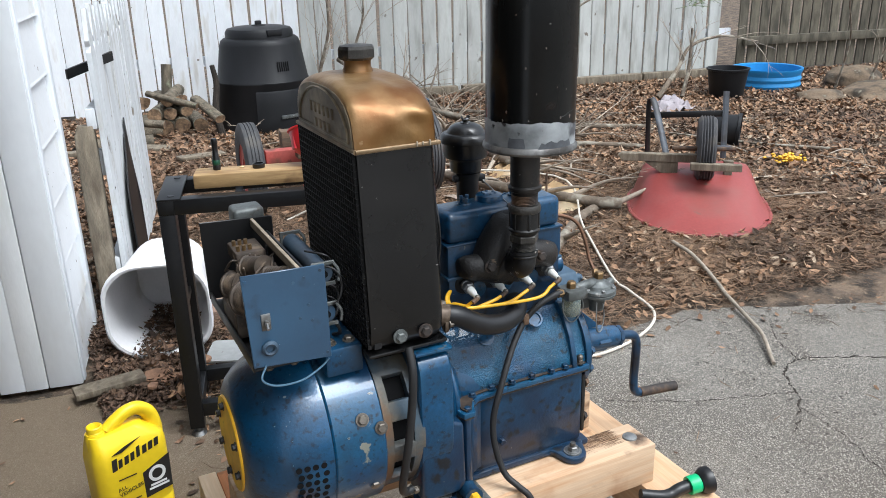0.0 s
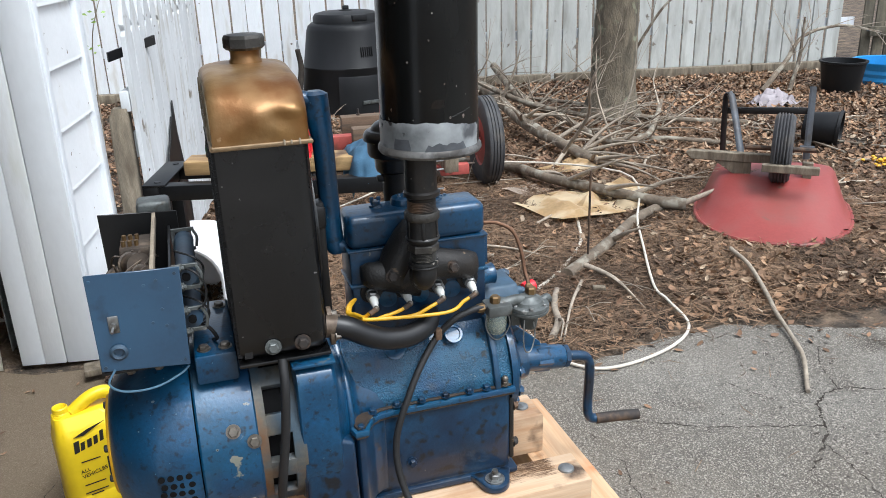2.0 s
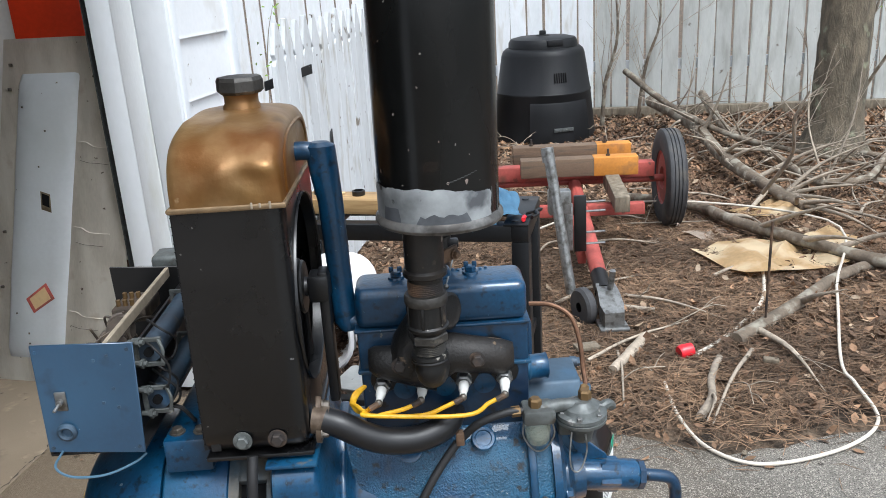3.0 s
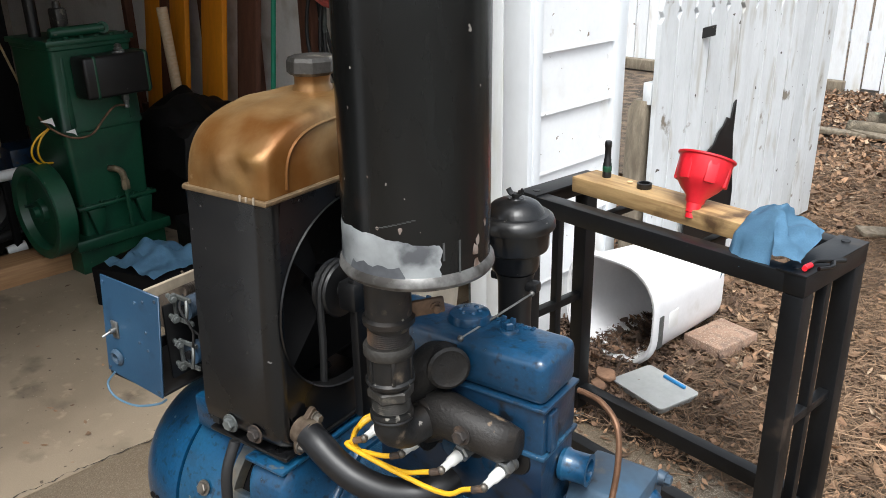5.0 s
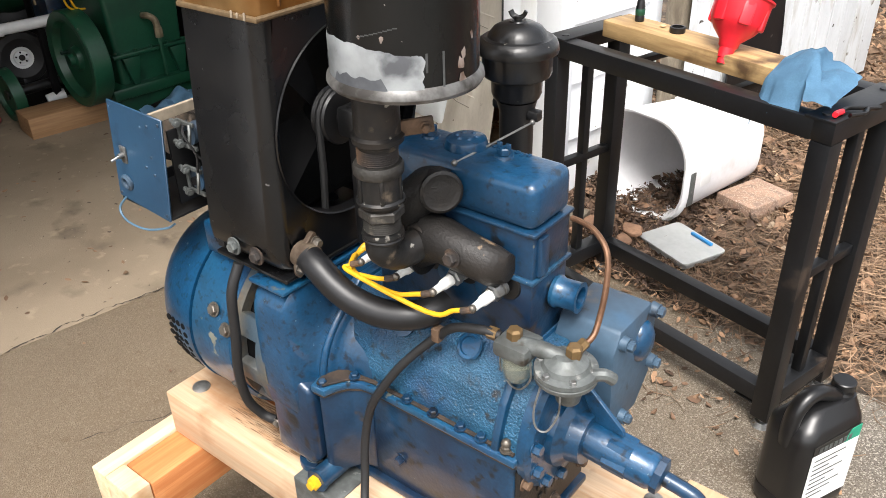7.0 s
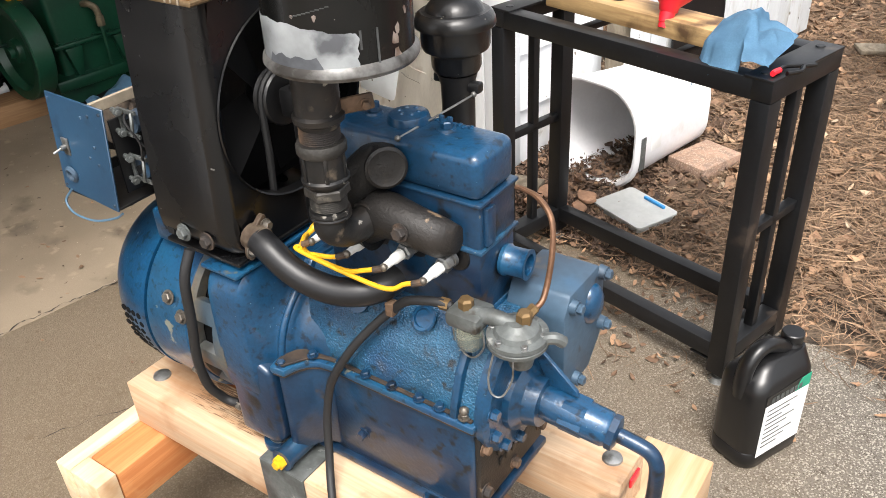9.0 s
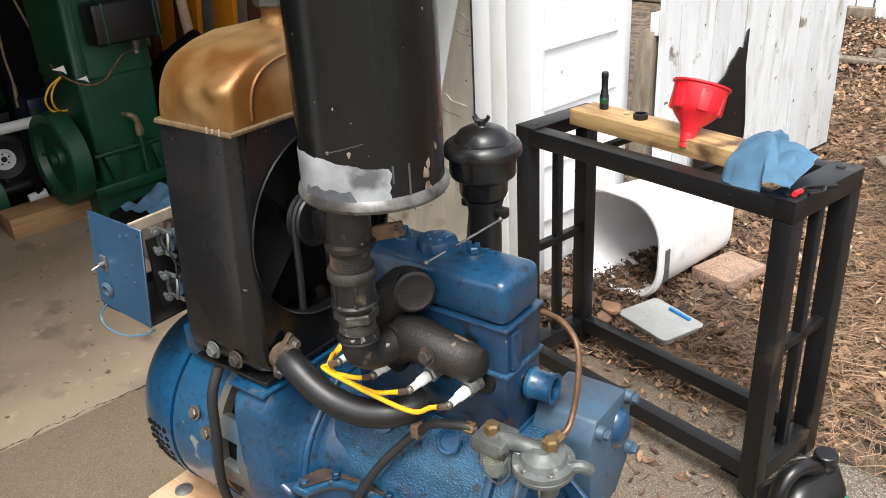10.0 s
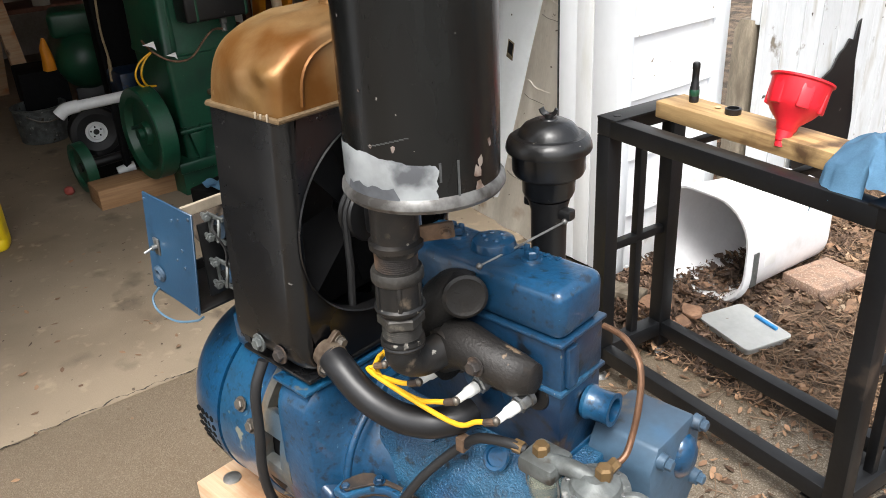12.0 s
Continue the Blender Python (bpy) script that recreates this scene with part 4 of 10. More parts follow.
# cylinder block, head and cover
# block and head take a darker blue that holds the shade between parts
bm = B()
box(bm, (0.0915, 0.0715, 0.737), (0.239, 0.079, 0.108), 0.004)
block = gp("cylinder_block", bm, M_blue_dark, label="blue cylinder block, its shade put into a darker blue")
bm = B()
box(bm, (0.0915, 0.0715, 0.787), (0.247, 0.087, 0.006), 0.002)
gp("block_seam", bm, M_blue, block)
bm = B()
box(bm, (0.0915, 0.0715, 0.819), (0.241, 0.080, 0.060), 0.004)
head = gp("cylinder_head", bm, M_blue_dark, label="blue cylinder head, its shade put into a darker blue")
bm = B()
box(bm, (0.0915, 0.0715, 0.8495), (0.247, 0.087, 0.005), 0.002)
gp("head_seam", bm, M_blue, head)
bm = B()
box(bm, (0.0915, 0.0715, 0.880), (0.241, 0.081, 0.058), 0.013, 4)
cover = gp("water_jacket_cover", bm, M_blue, label="blue rounded jacket cover")
bm = B()
lathe(bm, [(0, 0), (0.026, 0), (0.0265, 0.004), (0.024, 0.012), (0.018, 0.0145), (0, 0.015)], (0.083, 0.080, 0.907), (0, 0, 1), 28)
for k in range(6):
    a = radians(k * 60 + 20)
    ball(bm, (0.083 + 0.012 * math.cos(a), 0.080 + 0.012 * math.sin(a), 0.9215), (0.0035, 0.0035, 0.002), 8)
gp("filler_cap", bm, M_blue, cover, "blue filler cap with raised dots")
for xx, yy in ((0.030, 0.078), (0.137, 0.080)):
    bm = B()
    cyl(bm, (xx, yy, 0.907), (xx, yy, 0.912), 0.0125, 0.011, 18)
    hexbolt(bm, (xx, yy, 0.911), (0, 0, 1), 0.008, 0.008, False)
    box(bm, (xx - 0.006, yy, 0.922), (0.007, 0.004, 0.009), 0.0015)
    box(bm, (xx + 0.006, yy, 0.922), (0.007, 0.004, 0.009), 0.0015)
    gp("cover_bolt", bm, M_blue, cover)
bm = B()
for k in range(7):
    box(bm, (0.112 + 0.008 * k, 0.098 - 0.003 * (k % 2), 0.9095), (0.0045, 0.008, 0.002), 0.0007)
gp("casting_mark", bm, M_blue, cover, kind="stuff")
bm = B()
box(bm, (0.214, 0.048, 0.818), (0.008, 0.018, 0.05), 0.002)
gp("side_bar", bm, M_blue_dark, head)
gp("water_neck", lathe(B(), [(0, 0), (0.020, 0), (0.021, 0.005), (0.0185, 0.009), (0.0185, 0.030), (0.020, 0.034), (0.014, 0.034), (0.013, 0.02), (0, 0.02)], (0.211, 0.085, 0.750), (1, 0.1, 0), 24), M_blue, block, "blue open pipe stub")
for k in range(4):
    gp("plug_boss", lathe(B(), [(0, 0), (0.021, 0), (0.019, 0.004), (0.012, 0.005), (0, 0.004)], (0.0575 * k + 0.004, 0.034, 0.773), (0, -1, 0), 24), M_black, block)
    if k < 3:
        gp("core_plug", lathe(B(), [(0, 0), (0.016, 0), (0.016, 0.003), (0.012, 0.004), (0, 0.003)], (0.0575 * k + 0.032, 0.033, 0.757), (0, -1, 0), 22), M_blue, block)
# spark plugs and leads
for k in range(4):
    px = 0.0575 * k + 0.003
    d = Vector((-0.10, -1, -0.10)).normalized()
    o = Vector((px, 0.025, 0.774))
    pl = gp("spark_plug", lathe(B(), [(0, 0.020), (0.0075, 0.020), (0.0068, 0.036), (0.0052, 0.040), (0.0048, 0.050), (0, 0.050)], o, d, 18), M_ceramic, label="white ceramic spark plug")
    bm = B()
    lathe(bm, [(0, 0), (0.0105, 0), (0.0105, 0.005), (0.009, 0.006), (0.009, 0.009), (0, 0.009)], o, d, 24)
    lathe(bm, [(0, 0.009), (0.0115, 0.009), (0.0115, 0.018), (0.009, 0.020), (0.009, 0.0225), (0, 0.0225)], o, d, 6)
    gp("plug_hex", bm, M_zinc, pl)
    bm = B()
    lathe(bm, [(0, 0.049), (0.0035, 0.049), (0.0035, 0.056), (0, 0.056)], o, d, 12)
    ball(bm, o + d * 0.054, (0.0055, 0.0045, 0.0055), 10)
    gp("terminal", bm, M_bolt, pl)
    tip = o + d * 0.055
    bm = B()
    up = [(-0.032 - 0.001 * k, -0.014 + 0.002 * k, 0.750 + 0.002 * k), (-0.040 - 0.001 * k, 0.002 + 0.002 * k, 0.751), (-0.036 - 0.001 * k, 0.020, 0.757 + 0.001 * k), (-0.024, 0.034, 0.764)]
    if k == 0:
        tube(bm, [tip, tip + Vector((-0.010, 0.0, -0.004)), (-0.020, -0.022, 0.755)] + up, 0.0031, 10)
    else:
        tube(bm, [tip, tip + Vector((-0.022, -0.004, -0.008)), (0.0575 * k - 0.060, -0.030 - 0.003 * k, 0.756 - 0.003 * k), (0.004 - 0.006 * k, -0.032 - 0.002 * k, 0.750 + 0.002 * k), (-0.018 - 0.002 * k, -0.026, 0.750 + 0.002 * k)] + up, 0.0031, 10)
    gp("ignition_lead", bm, M_yellow, label="yellow ignition lead")
    bm = B()
    tube(bm, [tip, tip + Vector((-0.012, -0.003, -0.005))], 0.0044, 10)
    gp("lead_end", bm, M_rust, pl)
# manifold
M_stack = mat("chipped_black_pipe", srgb(28, 28, 28), 0.48, 0.25, 0.35, 20, 200, 0.4, 0.001, srgb(44, 39, 35), (0.48, 0.66), 26, layers=((srgb(104, 92, 78), 0.63, 0.72, 30), (srgb(150, 146, 138), 0.655, 0.685, 62), (srgb(26, 25, 25), 0.60, 0.68, 44)))
bm = B()
def oval(c, ax, r1, r2, n=22):
    a, u, w = basis(ax)
    return [Vector(c) + u * (r1 * math.cos(2 * math.pi * i / n)) + w * (r2 * math.sin(2 * math.pi * i / n)) for i in range(n)]


loft(bm, [oval((0.078, 0.006, 0.80), AX, 0.030, 0.034), oval((0.045, 0.006, 0.806), AX, 0.026, 0.030), oval((0.015, 0.008, 0.810), AX, 0.023, 0.025), oval((-0.004, 0.012, 0.812), AX, 0.022, 0.022), oval((-0.014, 0.018, 0.812), AX, 0.014, 0.016)])
man = gp("manifold", bm, M_cast, label="sooty brown cast-iron manifold", smooth=50)
bm = B()
loft(bm, [oval((0.078, 0.006, 0.812), AX, 0.030, 0.036), oval((0.105, 0.004, 0.822), AX, 0.026, 0.028), oval((0.14, 0.006, 0.815), AX, 0.024, 0.026), oval((0.172, 0.010, 0.808), AX, 0.023, 0.025), oval((0.188, 0.018, 0.806), AX, 0.015, 0.018)])
gp("exhaust_branch", bm, M_cast, man, smooth=50)
bm = B()
loft(bm, [oval((0.034, 0.010, 0.804), (0.6, 0, 1), 0.034, 0.026), oval((0.046, 0.010, 0.838), (0.6, 0, 1), 0.035, 0.026), oval((0.068, 0.012, 0.872), (0.5, 0, 1), 0.031, 0.025), oval((0.082, 0.016, 0.893), (0.2, 0, 1), 0.025, 0.022), oval((0.088, 0.02, 0.900), (0, 0, 1), 0.014, 0.014)])
gp("intake_riser", bm, M_cast, man, smooth=50)
for xx, zz in ((0.030, 0.818), (0.135, 0.819)):
    bm = B()
    yy = -0.018
    hexbolt(bm, (xx, yy, zz), (0, -1, 0.1), 0.0085, 0.008)
    gp("bolt", bm, M_rust, man)
gp("manifold_cap", lathe(B(), [(0, -0.02), (0.022, -0.02), (0.023, 0.0), (0.0255, 0.002), (0.0255, 0.006), (0.022, 0.008), (0.019, 0.007), (0.008, 0.007), (0, 0.008)], (0.098, 0.010, 0.882), (0.75, -0.6, 0.1), 32), M_cast, man)
bm = B()
tube(bm, [(0.100, 0.035, 0.908), (0.110, 0.10, 0.913), (0.120, 0.165, 0.9185)], 0.0014, 8)
ball(bm, (0.100, 0.034, 0.908), 0.004, 10)
ball(bm, (0.120, 0.166, 0.9185), 0.004, 10)
gp("throttle_link", bm, M_zinc, man, "thin bright throttle rod")
# exhaust stack
M_stencil = mat("faint_stencil_grey", srgb(66, 68, 68), 0.5, 0.0, 0.3, 60, 200, 0.1, 0.001)
M_chip = mat("bare_primer", srgb(134, 122, 114), 0.6, 0.1, 0.3, 40, 150, 0.2, 0.001, srgb(92, 70, 58), (0.45, 0.6), 60)
EX, EY = 0.072, -0.062
bm = B()
tube(bm, [(0.081, -0.004, 0.818), (0.077, -0.028, 0.815), (0.074, -0.048, 0.819), (EX, EY - 0.001, 0.832), (EX, EY, 0.846), (EX, EY, 0.858)], 0.0198, 22)
stack = gp("exhaust_elbow", bm, M_stack, label="cast-iron exhaust elbow")
gp("elbow_collar", lathe(B(), [(0.018, 0), (0.0235, 0), (0.0242, 0.0025), (0.0232, 0.0045), (0.0242, 0.0065), (0.0235, 0.011), (0.018, 0.011)], (EX, EY, 0.846), (0, 0, 1), 32), M_stack, stack)
gp("elbow_collar", lathe(B(), [(0.016, 0), (0.0232, 0), (0.024, 0.003), (0.024, 0.009), (0.0228, 0.012), (0.016, 0.012)], (0.0795, -0.013, 0.8165), (0.12, 1, 0.16), 32), M_stack, stack)
bm = B()
cyl(bm, (EX, EY, 0.855), (EX, EY, 0.875), 0.0193, n=24)
for k in range(6):
    lathe(bm, [(0.019, 0), (0.0214, 0.0012), (0.019, 0.0024)], (EX, EY, 0.858 + k * 0.0024), (0, 0, 1), 24)
gp("threaded_nipple", bm, M_pipe, stack, "worn grey pipe thread")
gp("union_nut", lathe(B(), [(0, 0), (0.0235, 0), (0.0255, 0.002), (0.0255, 0.011), (0.0235, 0.013), (0, 0.013)], (EX, EY, 0.873), (0, 0, 1), 6), M_pipe, stack, "grey six-sided union nut", smooth=20)
gp("pipe_union", lathe(B(), [(0, 0), (0.0215, 0), (0.023, 0.003), (0.0268, 0.007), (0.0272, 0.010), (0.0248, 0.0125), (0.0242, 0.044), (0, 0.044)], (EX, EY, 0.886), (0, 0, 1), 36), M_stack, stack, "blackened pipe union with bright scratches")
gp("union_ring", lathe(B(), [(0.02, 0), (0.0264, 0), (0.0278, 0.002), (0.0278, 0.010), (0.0260, 0.0135), (0.020, 0.0135)], (EX, EY, 0.926), (0, 0, 1), 36), M_pipe, stack, "grey union ring with chipped paint")
for k in range(6):
    a = k * math.pi / 3 + 0.3
    rb = B()
    box(rb, (EX + 0.0245 * math.cos(a), EY + 0.0245 * math.sin(a), 0.912), (0.004, 0.0045, 0.029), 0.001, rot=Matrix.Rotation(a, 3, 'Z'))
    gp("union_rib", rb, M_stack, stack)
bm = B()
cyl(bm, (EX, EY, 0.937), (EX, EY, 0.960), 0.0207, n=24)
for k in range(7):
    lathe(bm, [(0.020, 0), (0.0226, 0.0012), (0.020, 0.0024)], (EX, EY, 0.940 + k * 0.0024), (0, 0, 1), 24)
gp("rusty_thread", bm, M_rust, stack, "rusty pipe thread")
gp("collar", lathe(B(), [(0, 0), (0.0220, 0), (0.0230, 0.005), (0.0280, 0.008), (0.0285, 0.014), (0.0250, 0.017), (0.0246, 0.085), (0, 0.085)], (EX + 0.001, EY + 0.001, 0.956), (0, 0, 1), 30), M_stack, stack)
bm = B()
ca_ = radians(44)
box(bm, (EX + 0.040 * math.cos(ca_), EY + 0.040 * math.sin(ca_), 0.976), (0.042, 0.006, 0.018), 0.002, rot=Matrix.Rotation(ca_, 3, 'Z') @ Matrix.Rotation(radians(-6), 3, 'Y'))
gp("clamp", bm, M_rust, stack, "rusty exhaust clamp ear")
bm = B()
hexbolt(bm, (EX + 0.052 * math.cos(ca_) + 0.003, EY + 0.052 * math.sin(ca_) - 0.003, 0.976), (0.7, -0.7, 0), 0.005, 0.005)
gp("bolt", bm, M_rust, stack)
MX, MY, MZ = 0.096, -0.038, 1.033
muf = gp("muffler", lathe(B(), [(0, 0.004), (0.0745, 0.004), (0.0750, 0.06), (0.0750, 0.50), (0.068, 0.53), (0.045, 0.55), (0, 0.555)], (MX, MY, MZ), (0.01, 0, 1), 64), M_muffler, label="tall black enamelled muffler drum with scratches")
def drum_patch(bm, pts, r):
    """A thin ragged patch on the drum, drawn as angle and height."""
    vs = [bm.verts.new((MX + r * math.cos(radians(a)), MY + r * math.sin(radians(a)), z)) for a, z in pts]
    bm.faces.new(vs)


bm = B()
strips = 60
prev = None
for i in range(strips + 1):
    a = -36 - 200 * i / strips
    rag = min(1.0, i / 3)
    top = MZ + 0.050 + 0.005 * noise.noise((a * 0.05, 0.0, 3.0)) + 0.0025 * noise.noise((a * 0.3, 1.0, 0.0)) - 0.010 * (1 - min(1.0, i / 16))
    rows = [MZ + 0.007 + (top - MZ - 0.007) * f for f in (0, 0.14, 0.28, 0.42, 0.57, 0.71, 0.85, 1.0)]
    col = []
    for k, z in enumerate(rows):
        aa_ = a + (5.0 * noise.noise((k * 1.7, 9.0, 0.0)) if i < 2 else 0.0)
        rr = 0.0757 if k < 7 else 0.0751
        col.append(bm.verts.new((MX + rr * math.cos(radians(aa_)), MY + rr * math.sin(radians(aa_)), z)))
    if prev:
        for k in range(7):
            bm.faces.new((prev[k], prev[k + 1], col[k + 1], col[k]))
    prev = col
gp("silver_band", bm, M_silver, muf, "ragged patch of silver paint round the foot", smooth=60)
bm = B()
for (a0, a1, z0, z1, sd) in ((-112, -62, 0.006, 0.019, 1), (-150, -128, 0.010, 0.026, 2)):
    prev = None
    for i in range(13):
        a = a0 + (a1 - a0) * i / 12
        lo = MZ + z0 + 0.002 * noise.noise((a * 0.2, sd, 0.0))
        hi = MZ + z0 + (z1 - z0) * (1 if 0 < i < 12 else 0.3) + 0.004 * noise.noise((a * 0.13, sd, 5.0))
        col = [bm.verts.new((MX + 0.0762 * math.cos(radians(a)), MY + 0.0762 * math.sin(radians(a)), z)) for z in (lo, hi)]
        if prev:
            bm.faces.new((prev[0], prev[1], col[1], col[0]))
        prev = col
gp("grey_smear", bm, mat("grey_smear", srgb(84, 87, 92), 0.45, 0.1, 0.25, 20, 130, 0.1, 0.001), muf, "dark grey smear over the silver", smooth=60, kind="stuff")
gp("rim", lathe(B(), [(0.070, -0.002), (0.0775, -0.004), (0.0800, 0.0), (0.0792, 0.005), (0.0748, 0.010)], (MX, MY, MZ), (0.01, 0, 1), 64), M_silver_rim, muf, "rolled bright rim")
bm = B()
cr_ = random.Random(12)
chips = [(-15.4, 1.133, 0.0045), (-13, 1.138, 0.0025), (5, 1.131, 0.007), (2, 1.137, 0.004), (8, 1.124, 0.004), (9.9, 1.083, 0.006), (-4.5, 1.059, 0.009), (-1, 1.068, 0.006), (-2.6, 1.041, 0.010), (-8, 1.037, 0.005), (-64.6, 1.090, 0.0045), (-30, 1.107, 0.003), (-27, 1.104, 0.002), (-82, 1.090, 0.003), (-104, 1.20, 0.002), (-128, 1.17, 0.0022), (-140, 1.25, 0.002), (-152, 1.10, 0.003), (-115, 1.13, 0.0016), (26, 1.16, 0.005), (20, 1.10, 0.006), (12, 1.098, 0.0025), (-20, 1.15, 0.0018), (-18, 1.162, 0.0018), (-88, 1.139, 0.0016)]
for a, z, r in chips:
    n_ = 9
    drum_patch(bm, [(a + math.degrees(r * cr_.uniform(0.35, 1.0) * math.cos(2 * math.pi * i / n_) / 0.076) * 0.8, z + r * cr_.uniform(0.35, 1.1) * math.sin(2 * math.pi * i / n_)) for i in range(n_)], 0.0754)
gp("paint_chip", bm, M_chip, muf, "bare chips in the enamel", kind="stuff")
bm = B()
for k in range(5):
    t = radians(-30 + k * 10)
    for dz in (-0.006, 0.0, 0.006):
        box(bm, (MX + 0.0753 * math.cos(t), MY + 0.0753 * math.sin(t), 1.193 - 0.001 * k + dz), (0.0007, 0.006, 0.0014), 0, rot=Matrix.Rotation(t, 3, 'Z'))
t = radians(-44)
for z, h in ((1.2015, 0.0014), (1.192, 0.0014), (1.186, 0.0014), (1.180, 0.0014), (1.160, 0.0014), (1.155, 0.005), (1.147, 0.0014)):
    box(bm, (MX + 0.0753 * math.cos(t), MY + 0.0753 * math.sin(t), z), (0.0007, 0.006, h), 0, rot=Matrix.Rotation(t, 3, 'Z'))
for k in range(9):
    t = radians(-82 + k * 3.4)
    box(bm, (MX + 0.0753 * math.cos(t), MY + 0.0753 * math.sin(t), 1.090 + 0.0012 * k), (0.0006, 0.004, 0.0010), 0, rot=Matrix.Rotation(t, 3, 'Z'))
for a, z, h in ((-20.5, 1.058, 0.034), (-33.5, 1.066, 0.018)):
    t = radians(a)
    box(bm, (MX + 0.0755 * math.cos(t), MY + 0.0755 * math.sin(t), z), (0.0007, 0.0022, h), 0, rot=Matrix.Rotation(t, 3, 'Z'))
gp("stencil_mark", bm, M_stencil, muf, "faint grey stencil marks and scratches", kind="stuff")
# air cleaner and carburettor behind the head
AXX, AYY = 0.088, 0.178
ac = gp("air_cleaner", lathe(B(), [(0, 0), (0.024, 0), (0.029, 0.002), (0.0315, 0.008), (0.032, 0.024), (0.034, 0.027), (0.0415, 0.031), (0.0435, 0.036), (0.0435, 0.060), (0, 0.060)], (AXX, AYY, 0.940), (0, 0, 1), 40), M_black_gloss, label="glossy black oil-bath air cleaner")
gp("cleaner_lid", lathe(B(), [(0.042, -0.001), (0.0500, 0.000), (0.0508, 0.002), (0.0500, 0.008), (0.0475, 0.014), (0.0425, 0.0175), (0.0385, 0.0175), (0.0365, 0.0185), (0.0345, 0.023), (0.029, 0.0295), (0.020, 0.034), (0.011, 0.0355), (0.010, 0.037), (0, 0.037)], (AXX, AYY, 1.000), (0, 0, 1), 44), M_black_gloss, ac)
bm = B()
cyl(bm, (AXX, AYY, 1.034), (AXX, AYY, 1.042), 0.005, n=12)
for s in (-1, 1):
    tube(bm, [(AXX + s * 0.002, AYY, 1.040), (AXX + s * 0.0065, AYY + s * 0.002, 1.043), (AXX + s * 0.009, AYY + s * 0.003, 1.048)], 0.0036, 8, flat=0.5)
gp("wing_nut", bm, M_black_gloss, ac)
bm = B()
lathe(bm, [(0, 0), (0.024, 0), (0.024, 0.03), (0.021, 0.036), (0.022, 0.11), (0.026, 0.125), (0, 0.125)], (AXX + 0.002, AYY - 0.002, 0.815), (0, 0, 1), 28)
box(bm, (AXX + 0.028, AYY - 0.004, 0.925), (0.02, 0.014, 0.014), 0.003)
box(bm, (AXX - 0.024, AYY - 0.004, 0.93), (0.014, 0.012, 0.012), 0.003)
box(bm, (AXX, AYY - 0.03, 0.83), (0.05, 0.05, 0.035), 0.006)
gp("carburettor", bm, M_black, ac)
# fuel pump with its bowl, hoses and copper line
bm = B()
lathe(bm, [(0, 0), (0.026, 0), (0.036, 0.002), (0.0365, 0.007), (0.0345, 0.008), (0.0345, 0.009), (0.0365, 0.010), (0.036, 0.015), (0.028, 0.017), (0.025, 0.023), (0.016, 0.027), (0.012, 0.031), (0, 0.031)], (0.280, 0.000, 0.706), (0, -0.05, 1), 36)
lathe(bm, [(0, 0), (0.014, 0), (0.018, 0.02), (0.018, 0.036), (0, 0.036)], (0.282, 0.004, 0.672), (0, 0, 1), 24)
tube(bm, [(0.276, 0.0, 0.728), (0.25, -0.003, 0.732), (0.222, -0.006, 0.728)], 0.010, 12)
box(bm, (0.218, -0.004, 0.724), (0.046, 0.044, 0.022), 0.006)
box(bm, (0.268, 0.03, 0.69), (0.04, 0.05, 0.03), 0.006)
tube(bm, [(0.306, 0.006, 0.716), (0.320, 0.012, 0.720), (0.328, 0.020, 0.712)], 0.0075, 10)
pump = gp("fuel_pump", bm, M_greymetal, label="grey alloy fuel pump")
for k in range(6):
    a = radians(60 * k + 15)
    bm = B()
    hexbolt(bm, (0.280 + 0.030 * math.cos(a), 0.030 * math.sin(a) - 0.001, 0.719), (0, 0, 1), 0.004, 0.004)
    gp("screw", bm, M_zinc, pump)
for p in ((0.286, 0.004, 0.735), (0.214, -0.006, 0.733)):
    bm = B()
    lathe(bm, [(0, 0), (0.0095, 0), (0.0095, 0.012), (0.007, 0.015), (0, 0.015)], p, (0, 0, 1), 6)
    gp("brass_nut", bm, M_brassnut, pump)
bowl = gp("fuel_bowl", lathe(B(), [(0, 0), (0.012, 0), (0.017, 0.006), (0.0185, 0.02), (0.0185, 0.038), (0, 0.038)], (0.217, -0.004, 0.676), (0, 0, 1), 28), M_glass, pump, "pale glass fuel bowl")
bm = B()
tube(bm, [(0.236, -0.008, 0.715), (0.240, -0.010, 0.69), (0.226, -0.008, 0.666), (0.210, -0.008, 0.666), (0.196, -0.008, 0.69), (0.198, -0.006, 0.715)], 0.0013, 6)
tube(bm, [(0.262, -0.024, 0.70), (0.258, -0.03, 0.665), (0.262, -0.03, 0.642), (0.274, -0.026, 0.64), (0.284, -0.02, 0.665), (0.283, -0.016, 0.69)], 0.0013, 6)
gp("bail_wire", bm, M_zinc, pump)
bm = B()
tube(bm, [(0.284, 0.012, 0.740), (0.292, 0.03, 0.746), (0.292, 0.045, 0.762), (0.290, 0.06, 0.80), (0.280, 0.075, 0.832), (0.256, 0.088, 0.846), (0.235, 0.094, 0.848), (0.222, 0.096, 0.848)], 0.0036, 10)
gp("copper_line", bm, M_copper, pump, "bent copper fuel line")
gp("line_nut", lathe(B(), [(0, 0), (0.007, 0), (0.007, 0.016), (0.005, 0.018), (0, 0.018)], (0.284, 0.010, 0.736), (0.3, 0.6, 0.5), 6), M_brassnut, pump)
bm = B()
